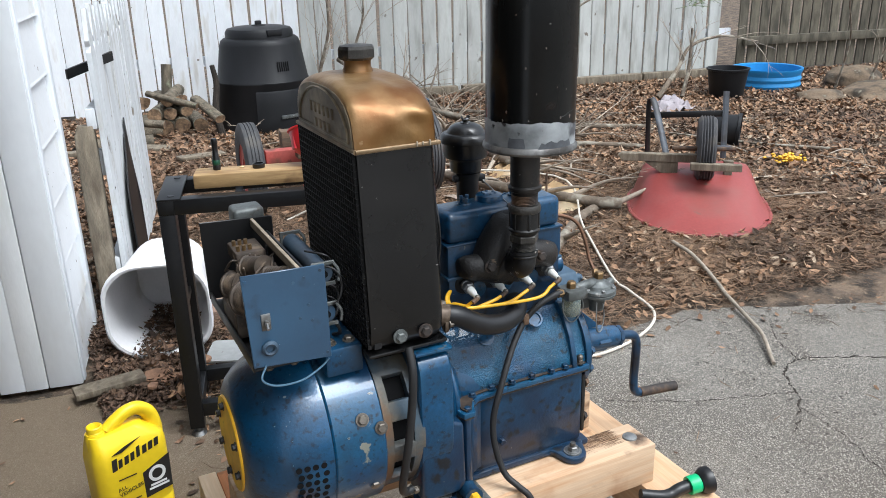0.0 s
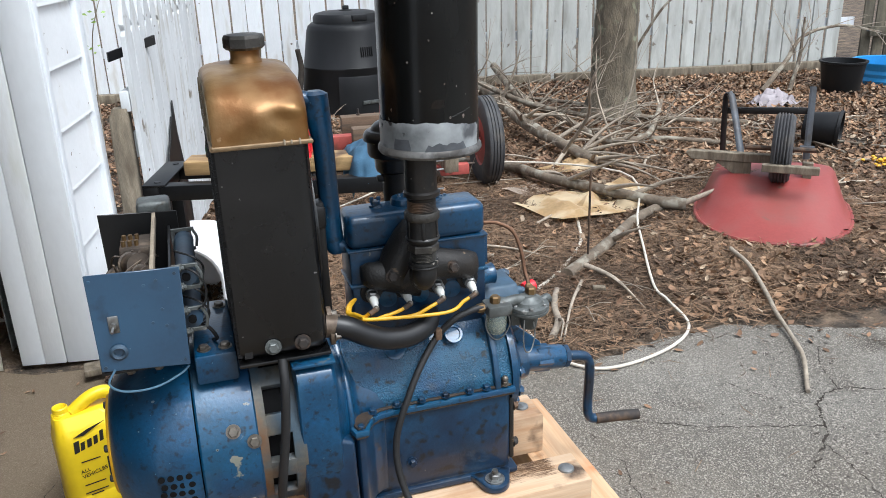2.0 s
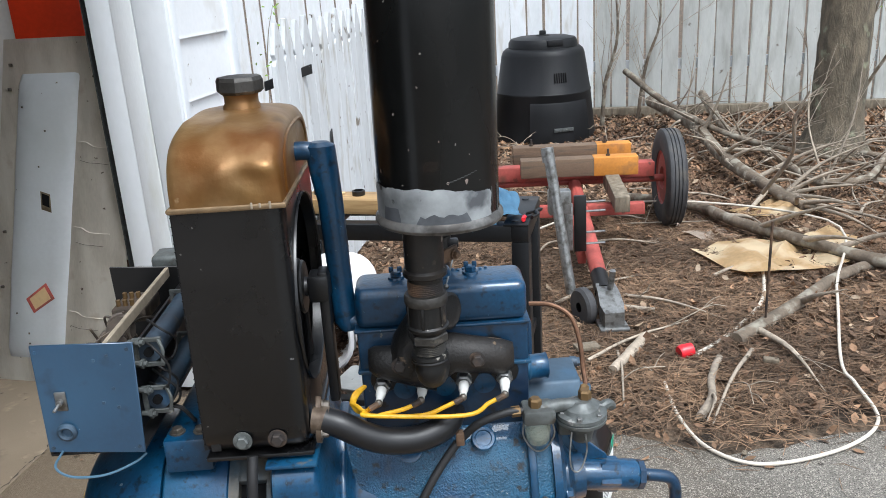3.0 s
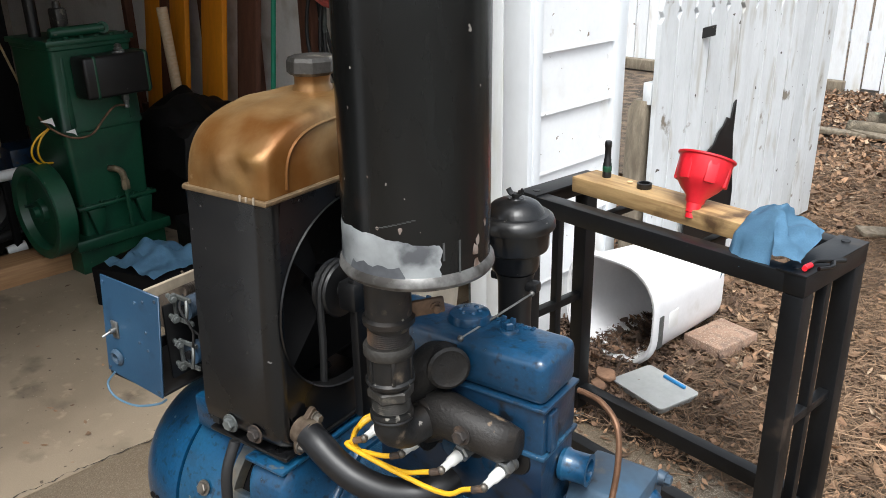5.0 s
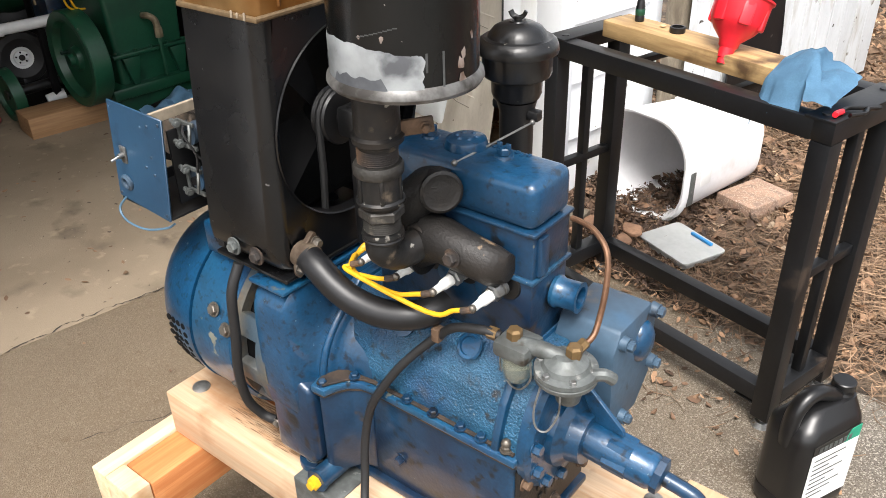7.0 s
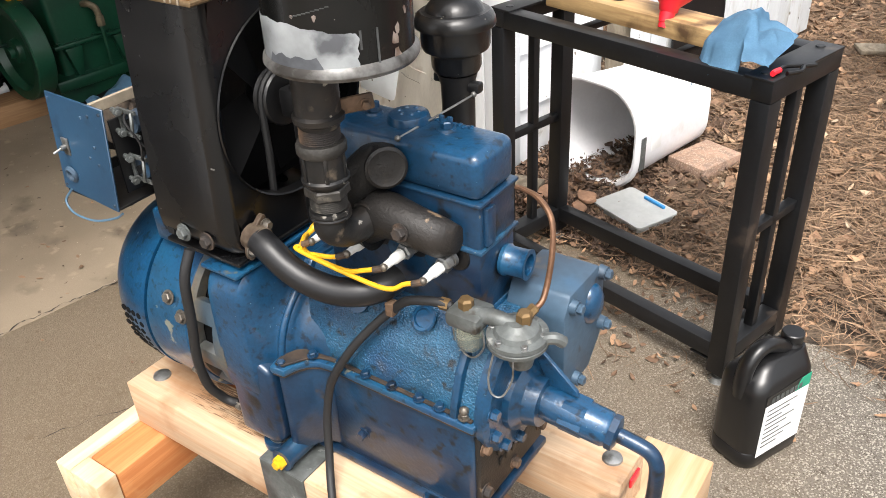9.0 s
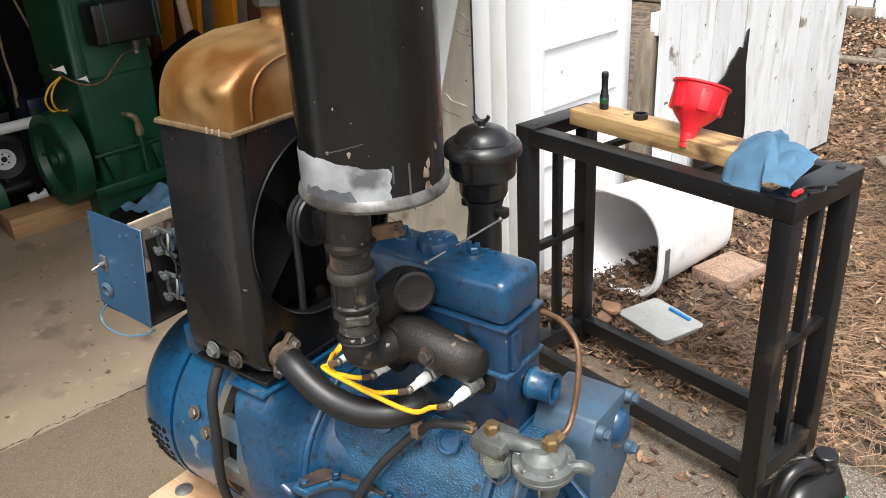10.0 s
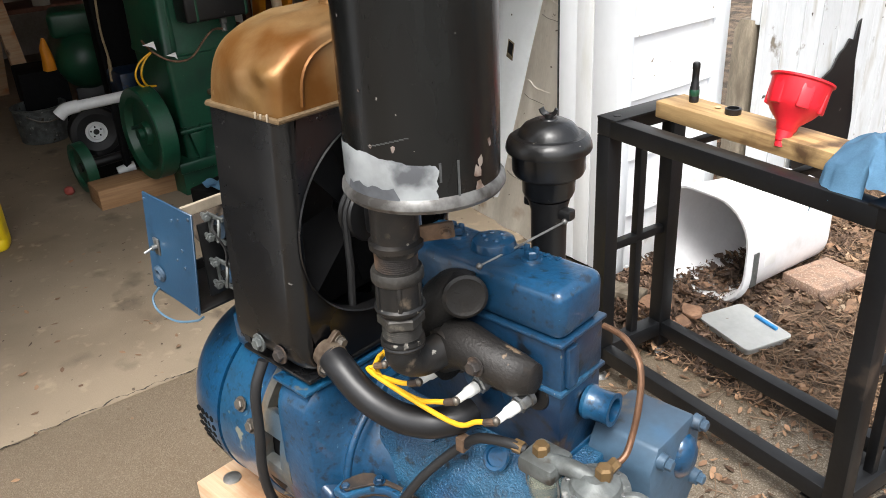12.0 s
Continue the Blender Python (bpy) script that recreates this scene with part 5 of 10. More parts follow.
tube(bm, [(0.196, -0.008, 0.730), (0.172, -0.012, 0.731), (0.136, -0.016, 0.721), (0.107, -0.012, 0.694), (0.080, -0.022, 0.664), (0.056, -0.036, 0.632), (0.036, -0.048, 0.597), (0.022, -0.054, 0.567), (0.014, -0.056, 0.54), (0.010, -0.060, 0.51), (0.011, -0.066, 0.48), (0.016, -0.074, 0.45), (0.024, -0.086, 0.424), (0.040, -0.104, 0.406), (0.056, -0.120, 0.385), (0.066, -0.130, 0.33), (0.070, -0.135, 0.18), (0.078, -0.138, 0.03), (0.11, -0.13, 0.008)], 0.0060, 12)
gp("fuel_hose", bm, M_rubber, pump, "thin black fuel hose")
bm = B()
lathe(bm, [(0, 0), (0.008, 0), (0.008, 0.012), (0, 0.012)], (0.192, -0.008, 0.730), (-1, -0.1, 0), 6)
gp("hose_nut", bm, M_brassnut, pump)
bm = B()
box(bm, (0.106, -0.013, 0.697), (0.012, 0.014, 0.020), 0.002)
gp("hose_clip", bm, M_rust, pump)
# oil drain pipe with yellow plug
bm = B()
cyl(bm, (-0.053, -0.028, 0.421), (-0.055, -0.098, 0.417), 0.0175, 0.0165, 24, 0.001)
lathe(bm, [(0, 0), (0.021, 0), (0.021, 0.012), (0, 0.012)], (-0.053, -0.034, 0.421), (0, -1, 0), 6)
cyl(bm, (-0.055, -0.098, 0.417), (-0.055, -0.104, 0.417), 0.018, n=20)
drain = gp("drain_pipe", bm, M_blue, label="blue oil drain pipe")
bm = B()
lathe(bm, [(0, 0), (0.011, 0), (0.011, 0.008), (0.007, 0.009), (0.007, 0.014), (0, 0.014)], (-0.055, -0.104, 0.417), (0, -1, 0), 6)
gp("drain_plug", bm, M_yellow, drain, "yellow drain plug")
# battery-side cable down the barrel
bm = B()
tube(bm, [(-0.166, -0.092, 0.740), (-0.168, -0.110, 0.70), (-0.174, -0.112, 0.63), (-0.184, -0.112, 0.56), (-0.190, -0.102, 0.50), (-0.186, -0.088, 0.468), (-0.176, -0.080, 0.456), (-0.162, -0.076, 0.455)], 0.0072, 12)
gp("ground_cable", bm, M_rubber, label="black ground cable")
bm = B()
hexbolt(bm, (-0.158, -0.078, 0.455), (0, -1, -0.4), 0.006, 0.006)
gp("cable_bolt", bm, M_bolt)
# ---- radiator ----
RX0, RX1, RY0, RY1, RZ0, RZ1 = -0.226, -0.092, -0.085, 0.197, 0.733, 1.066
RYC = (RY0 + RY1) / 2
RC = 0.020                                 # the shroud's rounded upright edge


def side_path(s_, inset):
    """One side of the shroud seen from above: along x, then round the upright edge."""
    out = [(RX0, inset)] + [(RX0 + (RX1 - RC - RX0) * f, inset) for f in (0.33, 0.66, 1.0)]
    out += [(RX1 - RC + RC * math.sin(radians(a)), inset + RC * (1 - math.cos(radians(a)))) for a in (15, 30, 45, 60, 75, 90)]
    return [(x, (RY0 + y) if s_ < 0 else (RY1 - y)) for x, y in out]


rad = None
for s_ in (-1, 1):
    bm = B()
    rows_ = []
    for off in (0.0, 0.0022):
        for z, inset in ((RZ1, 0.0), (0.92, -0.0008), (0.775, 0.0), (0.757, 0.003), (0.746, 0.009), (0.738, 0.018), (RZ0, 0.036))[::1 if off == 0.0 else -1]:
            rows_.append([bm.verts.new((x - (off if x > RX1 - RC else 0), y - s_ * off, z)) for x, y in side_path(s_, inset)])
    for r0, r1 in zip(rows_, rows_[1:]):
        for i in range(len(r0) - 1):
            bm.faces.new((r0[i], r0[i + 1], r1[i + 1], r1[i]))
    if rad is None:
        rad = gp("radiator_shroud", bm, M_shroud, label="black sheet-steel radiator shroud", smooth=50)
    else:
        gp("shroud_side", bm, M_shroud, rad, smooth=50)
bm = B()
# back plate with the round fan opening
nseg = 48
FZ, FR0 = 0.914, 0.1285
ring_o, ring_i = [], []
for i in range(nseg):
    a = 2 * math.pi * i / nseg
    c, s = math.cos(a), math.sin(a)
    hw, up, dn = (RY1 - RY0) / 2 - RC + 0.001, RZ1 - FZ, FZ - RZ0
    v = up if s > 0 else dn
    k = 1.0 / max(abs(c) / hw, abs(s) / v)
    yo, zo = RYC + c * k, FZ + s * k
    if zo < 0.775 and abs(yo - RYC) > hw - 0.036:
        yo = RYC + math.copysign(hw - 0.012, c)
    ring_o.append(bm.verts.new((RX1, yo, zo)))
    ring_i.append(bm.verts.new((RX1, RYC + c * FR0, FZ + s * FR0)))
ring_d = [bm.verts.new((RX1 - 0.014, RYC + (v.co.y - RYC) * 0.985, FZ + (v.co.z - FZ) * 0.985)) for v in ring_i]
ring_l = [bm.verts.new((RX1 + 0.003, v.co.y, v.co.z)) for v in ring_i]
for i in range(nseg):
    j = (i + 1) % nseg
    bm.faces.new((ring_o[i], ring_o[j], ring_i[j], ring_i[i]))
    bm.faces.new((ring_i[i], ring_i[j], ring_l[j], ring_l[i]))
    bm.faces.new((ring_l[i], ring_l[j], ring_d[j], ring_d[i]))
gp("fan_plate", bm, M_shroud, rad)
bm = B()
lathe(bm, [(FR0 - 0.001, 0.001), (FR0 + 0.0008, 0.0028), (FR0 + 0.0014, 0.0)], (RX1 + 0.001, RYC, FZ), AX, 56)
gp("opening_lip", bm, M_shroud, rad)
bm = B()
box(bm, ((RX0 + RX1) / 2, RYC, 0.7305), (0.142, 0.272, 0.007), 0.003)
gp("base_plate", bm, M_shroud, rad)
bm = B()
for k in range(27):
    yy = RY0 + 0.008 + k * 0.0104
    box(bm, (RX0 - 0.001, yy, 0.905), (0.006, 0.0016, 0.32))
for k in range(30):
    box(bm, (RX0 - 0.002, RYC, 0.752 + k * 0.0105), (0.004, 0.272, 0.0012))
box(bm, (RX0 + 0.012, RYC, 0.905), (0.012, 0.274, 0.322))
gp("radiator_core", bm, M_core, rad, "dusty black cellular radiator core", smooth=0, kind="stuff")
for xx in (-0.177, -0.132):
    bm = B()
    hexbolt(bm, (xx, RY0 - 0.001, 0.760), (0, -1, 0), 0.0085, 0.007)
    cyl(bm, (xx, RY0 - 0.001, 0.760), (xx, RY0 - 0.003, 0.760), 0.0125, n=20)
    gp("bolt", bm, M_greymetal if xx < -0.15 else M_rust, rad)
# top tank: rounded arch, dented at its shoulders
def dent(y, z, x, c, r, d):
    q = ((y - c[1]) / r) ** 2 + ((z - c[2]) / r) ** 2 + ((x - c[0]) / r) ** 2
    return d * math.exp(-q)


def tank_ring(x, s, lift):
    out = []
    hw = (RY1 - RY0) / 2 * s
    for i in range(57):
        a = math.pi * i / 56
        c, sn = math.cos(a), math.sin(a)
        y = RYC - hw * math.copysign(abs(c) ** 0.70, c)
        z = RZ1 + (0.097 * lift) * abs(sn) ** 0.66
        low = max(0.0, min(1.0, (z - RZ1) / 0.02))
        d = low * (0.0035 * noise.noise((x * 26, y * 20, z * 24)) + 0.0007 * noise.noise((x * 70, y * 60, z * 60)))
        d -= low * (dent(y, z, x, (-0.155, -0.080, 1.122), 0.034, 0.011) + dent(y, z, x, (-0.108, -0.075, 1.126), 0.022, 0.010) + dent(y, z, x, (-0.12, -0.02, 1.16), 0.034, 0.007) + dent(y, z, x, (-0.19, 0.02, 1.16), 0.03, 0.004))
        d += low * dent(y, z, x, (-0.135, -0.084, 1.104), 0.018, 0.006)
        out.append((x, y - d * c * -1.0 * (1 if abs(c) > 0.3 else 0), z + d * sn))
    return out


bm = B()
rings = [tank_ring(RX0 - 0.001, 0.975, 0.90), tank_ring(RX0 + 0.003, 0.99, 0.94), tank_ring(RX0 + 0.009, 0.998, 0.97), tank_ring(RX0 + 0.016, 1.0, 0.985)]
rings += [tank_ring(RX0 + 0.016 + (RX1 - 0.024 - RX0 - 0.016) * k / 14, 1.0, 0.985 + 0.025 * math.sin(math.pi * k / 14)) for k in range(1, 14)]
rings += [tank_ring(RX1 - 0.022, 0.998, 0.985), tank_ring(RX1 - 0.014, 0.993, 0.968), tank_ring(RX1 - 0.008, 0.985, 0.945), tank_ring(RX1 - 0.003, 0.970, 0.91), tank_ring(RX1 + 0.001, 0.945, 0.85)]
vs = [[bm.verts.new(p) for p in r] for r in rings]
for a, b in zip(vs, vs[1:]):
    for j in range(len(a) - 1):
        bm.faces.new((a[j], a[j + 1], b[j + 1], b[j]))
bm.faces.new(vs[0])
bm.faces.new(vs[-1][::-1])
tank = gp("top_tank", bm, M_brass, rad, "dented copper-brown radiator top tank", smooth=50)
bm = B()
tube(bm, [(RX0 - 0.002, RY0 - 0.002, RZ1), (RX1 + 0.002, RY0 - 0.002, RZ1), (RX1 + 0.002, RY1 + 0.002, RZ1), (RX0 - 0.002, RY1 + 0.002, RZ1), (RX0 - 0.002, RY0 - 0.002, RZ1)], 0.0036, 8, raw=True)
gp("tank_seam", bm, M_seam, rad, "soldered seam below the tank")
bm = B()
pts = [(RX0 - 0.003, RYC + 0.118 * math.cos(a), RZ1 + 0.012 + 0.066 * math.sin(a)) for a in [math.pi * i / 16 for i in range(17)]]
tube(bm, pts + [(RX0 - 0.003, RYC - 0.118, RZ1 + 0.010), (RX0 - 0.003, RYC + 0.118, RZ1 + 0.010)], 0.0025, 6, raw=True)
for row, cnt, z, h in ((0, 6, RZ1 + 0.043, 0.017), (1, 4, RZ1 + 0.019, 0.014)):
    for k in range(cnt):
        box(bm, (RX0 - 0.003, RYC + (k - (cnt - 1) / 2) * 0.021, z), (0.004, 0.011, h), 0.001)
gp("name_panel", bm, M_tin, rad, "arched grey name panel with raised bars", kind="stuff")
bm = B()
prism(bm, [(RYC - 0.132 * math.copysign(abs(math.cos(a)) ** 0.7, math.cos(a)), RZ1 + 0.003 + 0.080 * math.sin(a) ** 0.66) for a in [math.pi * i / 24 for i in range(25)]], lambda a, b: (RX0 - 0.0028, a, b), (0.0022, 0, 0), 0.0006, 1)
gp("name_plate", bm, M_tin, rad, "dull grey pressed end of the tank")
bm = B()
for k, (xx, hh) in enumerate(((-0.128, 0.008), (-0.118, 0.006), (-0.106, 0.009))):
    box(bm, (xx, RY0 - 0.0045, RZ1 + 0.002), (0.0028, 0.002, hh), 0.0008)
gp("solder_drip", bm, M_strip, rad, "pale solder drips on the seam", kind="stuff")
bm = B()
lathe(bm, [(0, 0), (0.0255, 0), (0.025, 0.008), (0.0225, 0.012), (0.0225, 0.020), (0.0245, 0.026), (0, 0.026)], (-0.157, 0.066, 1.158), (0, 0, 1), 32)
gp("filler_neck", bm, M_brass, rad)
bm = B()
lathe(bm, [(0, 0), (0.027, 0), (0.0315, 0.004), (0.0315, 0.017), (0.029, 0.022), (0.010, 0.024), (0, 0.0235)], (-0.157, 0.066, 1.182), (0, 0, 1), 8)
gp("radiator_cap", bm, M_pipe, rad, "dull grey eight-sided radiator cap", smooth=20)
bm = B()
tube(bm, [(RX1 + 0.001, RYC - 0.108 * math.copysign(abs(math.cos(a)) ** 0.62, math.cos(a)), RZ1 + 0.008 + 0.066 * abs(math.sin(a)) ** 0.62) for a in [math.pi * i / 24 for i in range(25)]], 0.0026, 6, raw=True)
gp("pressed_arch", bm, M_brass, rad)
# the whole radiator leans a little away towards its top
for ob in [rad] + [o for o in bpy.data.objects if o.parent == rad]:
    for v in ob.data.vertices:
        v.co.y += 0.018 * max(0.0, v.co.z + 0.395 - 0.76) / 0.306
# water return pipe beside the radiator
bm = B()
tube(bm, [(RX1 - 0.004, 0.075, 1.102), (-0.078, 0.074, 1.102), (-0.070, 0.074, 1.100)], 0.013, 16)
def flatring(z, cx, w, d):
    return [(cx + w * math.cos(2 * math.pi * i / 20), 0.074 + d * math.sin(2 * math.pi * i / 20), z) for i in range(20)]
loft(bm, [flatring(1.113, -0.058, 0.012, 0.010), flatring(1.108, -0.058, 0.021, 0.016), flatring(1.07, -0.055, 0.020, 0.016), flatring(1.03, -0.051, 0.0175, 0.015), flatring(0.90, -0.048, 0.0165, 0.014), flatring(0.87, -0.047, 0.017, 0.014), flatring(0.850, -0.045, 0.018, 0.015), flatring(0.838, -0.043, 0.012, 0.012)])
tube(bm, [(-0.046, 0.074, 0.856), (-0.034, 0.072, 0.85), (-0.020, 0.072, 0.846)], 0.013, 16)
gp("water_pipe", bm, M_blue, label="flattened blue water return pipe")
# outlet flange and lower hose
bm = B()
prism(bm, rrect(0.072, 0.038, 0.018), lambda a, b: (-0.086, -0.048 + a * 0.55, 0.762 + a * 0.45 + b * 0.9), (0.008, 0, 0), 0.001, 1)
cyl(bm, (-0.090, -0.048, 0.762), (-0.068, -0.050, 0.760), 0.0185, n=20)
outlet = gp("outlet_flange", bm, M_outlet, label="bare brownish cast outlet flange")
for s in (-1, 1):
    bm = B()
    hexbolt(bm, (-0.078, -0.048 + s * 0.015, 0.762 + s * 0.0125), AX, 0.0062, 0.008)
    gp("bolt", bm, M_bolt, outlet)
bm = B()
tube(bm, [(-0.074, -0.050, 0.761), (-0.052, -0.054, 0.754), (-0.026, -0.054, 0.738), (0.004, -0.050, 0.724), (0.040, -0.042, 0.717), (0.072, -0.028, 0.718), (0.092, -0.008, 0.722), (0.098, 0.014, 0.726)], 0.0185, 18)
gp("lower_hose", bm, M_hose, label="thick black lower radiator hose")
# fan, hub and belt inside the shroud
fan = gp("fan_hub", lathe(B(), [(0, 0), (0.020, 0), (0.024, 0.006), (0.024, 0.018), (0.018, 0.026), (0, 0.026)], (-0.150, RYC, FZ), AX, 28), M_black, label="black cooling fan inside the shroud")
for k in range(4):
    a = radians(k * 90 + 28)
    bm = B()
    d, t = Vector((0, math.cos(a), math.sin(a))), Vector((0, -math.sin(a), math.cos(a)))
    c0 = Vector((-0.137, RYC, FZ))
    tw = Vector((0.018, 0, 0))
    lo = [c0 + d * 0.02 + t * s * 0.016 + tw * s * 0.6 for s in (-1, 1)]
    hi = [c0 + d * 0.122 + t * s * 0.040 + tw * s for s in (1, -1)]
    f = bm.faces.new([bm.verts.new(v) for v in lo + hi])
    bmesh.ops.subdivide_edges(bm, edges=bm.edges[:], cuts=3, use_grid_fill=True)
    bmesh.ops.solidify(bm, geom=bm.faces[:], thickness=0.0015)
    gp("fan_blade", bm, M_dark, fan)
gp("pulley", lathe(B(), [(0, 0), (0.036, 0), (0.038, 0.003), (0.031, 0.010), (0.031, 0.014), (0.038, 0.021), (0.036, 0.024), (0.014, 0.024), (0.012, 0.036), (0, 0.036)], (-0.120, RYC, FZ), AX, 36), M_black, fan)
bm = B()
tube(bm, [(-0.106, RYC + 0.036 * math.cos(a), FZ + 0.036 * math.sin(a)) for a in [math.pi * i / 8 for i in range(9)]] + [(-0.106, RYC - 0.036, 0.85), (-0.106, RYC - 0.042, 0.76)], 0.005, 8, raw=True)
tube(bm, [(-0.106, RYC + 0.036, FZ), (-0.106, RYC + 0.042, 0.76)], 0.005, 8, raw=True)
gp("fan_belt", bm, M_rubber, fan)
bm = B()
box(bm, (-0.070, RYC, 0.838), (0.014, 0.03, 0.20), 0.003)
box(bm, (-0.076, RYC, FZ), (0.03, 0.04, 0.04), 0.006)
gp("fan_bracket", bm, M_black, fan)
# ---- control box ----
cb = gp("control_panel", prism(B(), [(-0.421, 0.912), (-0.294, 0.908), (-0.298, 0.761), (-0.418, 0.770)], lambda a, b: (a, -0.084 - (0.911 - b) * 0.10, b), (0, 0.003, 0), 0.0008, 1), M_panel, label="flat blue control panel, slightly scratched")
bm = B()
prism(bm, [(-0.422, 0.912), (-0.294, 0.905), (-0.294, 0.762), (-0.420, 0.768)], lambda a, b: (a, 0.205, b), (0, 0.003, 0), 0.0008, 1)
gp("back_plate", bm, M_black, cb, "black back plate")
bm = B()
box(bm, (-0.358, 0.055, 0.764), (0.12, 0.30, 0.004), 0.001)
box(bm, (-0.417, 0.055, 0.772), (0.004, 0.30, 0.02), 0.001)
gp("tray", bm, M_black, cb)
bm = B()
prism(bm, [(-0.335, 0.892), (-0.335, 0.907), (-0.329, 0.907), (-0.329, 0.892)], lambda a, b: (a, -0.078, b), (0, 0.28, 0), 0.0008, 1)
gp("top_strip", bm, M_strip, cb, "pale wooden strip along the top")
bm = B()
box(bm, (-0.310, 0.06, 0.83), (0.004, 0.26, 0.11), 0.001)
gp("side_plate", bm, M_black, cb)
for zz in (0.880, 0.812):
    bm = B()
    lathe(bm, [(0.006, 0), (0.0155, 0), (0.0155, 0.006), (0.014, 0.008)] + [(0.014 + (0.0012 if i % 2 else 0), 0.010 + i * 0.006) for i in range(24)] + [(0.0155, 0.160), (0.0155, 0.168), (0.006, 0.168)], (-0.287, -0.052, zz), (0, 1, 0), 22)
    res = gp("resistor", bm, M_blue_grey, cb, "blue-grey tubular resistor")
    for yy in (-0.054, 0.118):
        bm = B()
        prism(bm, [(-0.306, zz - 0.020), (-0.269, zz - 0.020), (-0.269, zz - 0.014), (-0.300, zz - 0.014), (-0.300, zz + 0.014), (-0.269, zz + 0.014), (-0.269, zz + 0.020), (-0.306, zz + 0.020)], lambda a, b: (a, yy - 0.002, b), (0, 0.004, 0), 0.0006, 1)
        gp("clamp", bm, M_greymetal, cb)
        bm = B()
        tube(bm, [(-0.272, yy - 0.004, zz + 0.018), (-0.266, yy - 0.010, zz + 0.006), (-0.268, yy - 0.012, zz - 0.010)], 0.0025, 6)
        gp("resistor_lead", bm, M_greymetal, cb)
    bm = B()
    cyl(bm, (-0.287, -0.058, zz), (-0.287, -0.046, zz), 0.006, n=14)
    gp("rod_end", bm, M_dark, cb)
# relay coils, terminal block and tangled wires in the box
for (x0, y0, z0, r, h) in ((-0.395, 0.02, 0.835, 0.026, 0.04), (-0.372, 0.085, 0.862, 0.017, 0.05), (-0.355, 0.02, 0.868, 0.012, 0.045), (-0.395, 0.11, 0.825, 0.022, 0.04)):
    bm = B()
    lathe(bm, [(0, 0), (r * 1.15, 0), (r * 1.15, 0.004), (r, 0.005)] + [(r + (0.001 if i % 2 else 0), 0.006 + i * (h - 0.012) / 12) for i in range(12)] + [(r, h - 0.005), (r * 1.15, h - 0.004), (r * 1.15, h), (0, h)], (x0, y0, z0), (0.3, -0.8, 0.2), 20)
    gp("relay_coil", bm, M_bake, cb)
bm = B()
box(bm, (-0.362, 0.13, 0.872), (0.05, 0.07, 0.022), 0.003)
gp("terminal_block", bm, M_bake, cb)
bm = B()
box(bm, (-0.39, 0.06, 0.79), (0.05, 0.10, 0.04), 0.004)
gp("terminal_block", bm, M_bake, cb)
bm = B()
for k in range(6):
    cyl(bm, (-0.38 + 0.01 * (k % 3), 0.11 + 0.03 * (k // 3), 0.883), (-0.38 + 0.01 * (k % 3), 0.11 + 0.03 * (k // 3), 0.892), 0.0035, n=8)
gp("terminal_screw", bm, M_brassnut, cb, kind="stuff")
bm = B()
wr = random.Random(3)
for k in range(14):
    p = Vector((wr.uniform(-0.41, -0.33), wr.uniform(-0.03, 0.16), wr.uniform(0.80, 0.885)))
    q = Vector((wr.uniform(-0.41, -0.33), wr.uniform(-0.03, 0.16), wr.uniform(0.80, 0.885)))
    m = (p + q) / 2 + Vector((wr.uniform(-0.02, 0.02), wr.uniform(-0.02, 0.02), wr.uniform(-0.01, 0.025)))
    tube(bm, [p, m, q], 0.0018, 6, 8)
gp("wiring", bm, M_bake, cb, kind="stuff")
bm = B()
for k, (za, zb) in enumerate(((0.894, 0.826), (0.862, 0.800), (0.838, 0.79), (0.905, 0.85))):
    y0 = -0.062 + 0.012 * k
    tube(bm, [(-0.300, y0 + 0.02, za), (-0.274, y0 - 0.006, za - 0.004), (-0.262, y0 + 0.01 * (k % 2), (za + zb) / 2), (-0.272, y0 + 0.004, zb + 0.004), (-0.302, y0 + 0.03, zb)], 0.0017, 6)
gp("lead_wire", bm, M_rubber, cb, kind="stuff")
for zz in (0.898, 0.868, 0.830, 0.796):
    bm = B()
    cyl(bm, (-0.308, -0.060, zz), (-0.288, -0.064, zz), 0.0035, n=8)
    cyl(bm, (-0.296, -0.062, zz), (-0.292, -0.063, zz), 0.0065, n=6)
    gp("terminal_post", bm, M_greymetal, cb)
bm = B()
tube(bm, [(-0.40, -0.10, 0.772), (-0.410, -0.108, 0.754), (-0.39, -0.112, 0.741), (-0.35, -0.108, 0.738), (-0.315, -0.096, 0.746), (-0.30, -0.092, 0.756)], 0.0017, 6)
gp("loose_wire", bm, M_wire, cb, "thin loose pale-blue wire")
bm = B()
tube(bm, [(-0.29, -0.03, 0.79), (-0.268, -0.03, 0.785), (-0.256, -0.02, 0.76), (-0.262, 0.0, 0.748)], 0.003, 8)
gp("short_lead", bm, M_rubber, cb)
bm = B()
box(bm, (-0.392, -0.0925, 0.838), (0.014, 0.003, 0.026), 0.001)
gp("switch_plate", bm, M_zinc, cb, "bright switch plate")
bm = B()
cyl(bm, (-0.392, -0.094, 0.838), (-0.392, -0.101, 0.838), 0.004, n=12)
cyl(bm, (-0.392, -0.100, 0.838), (-0.394, -0.112, 0.834), 0.0016, 0.0021, 10)
gp("toggle_switch", bm, M_zinc, cb)
bm = B()
lathe(bm, [(0.006, 0), (0.0125, 0), (0.0125, 0.003), (0.009, 0.0055), (0.0065, 0.004), (0.0055, -0.002), (0, -0.002)], (-0.391, -0.096, 0.797), (0, -1, -0.1), 24)
gp("grommet", bm, M_blue_grey, cb)
bm = B()
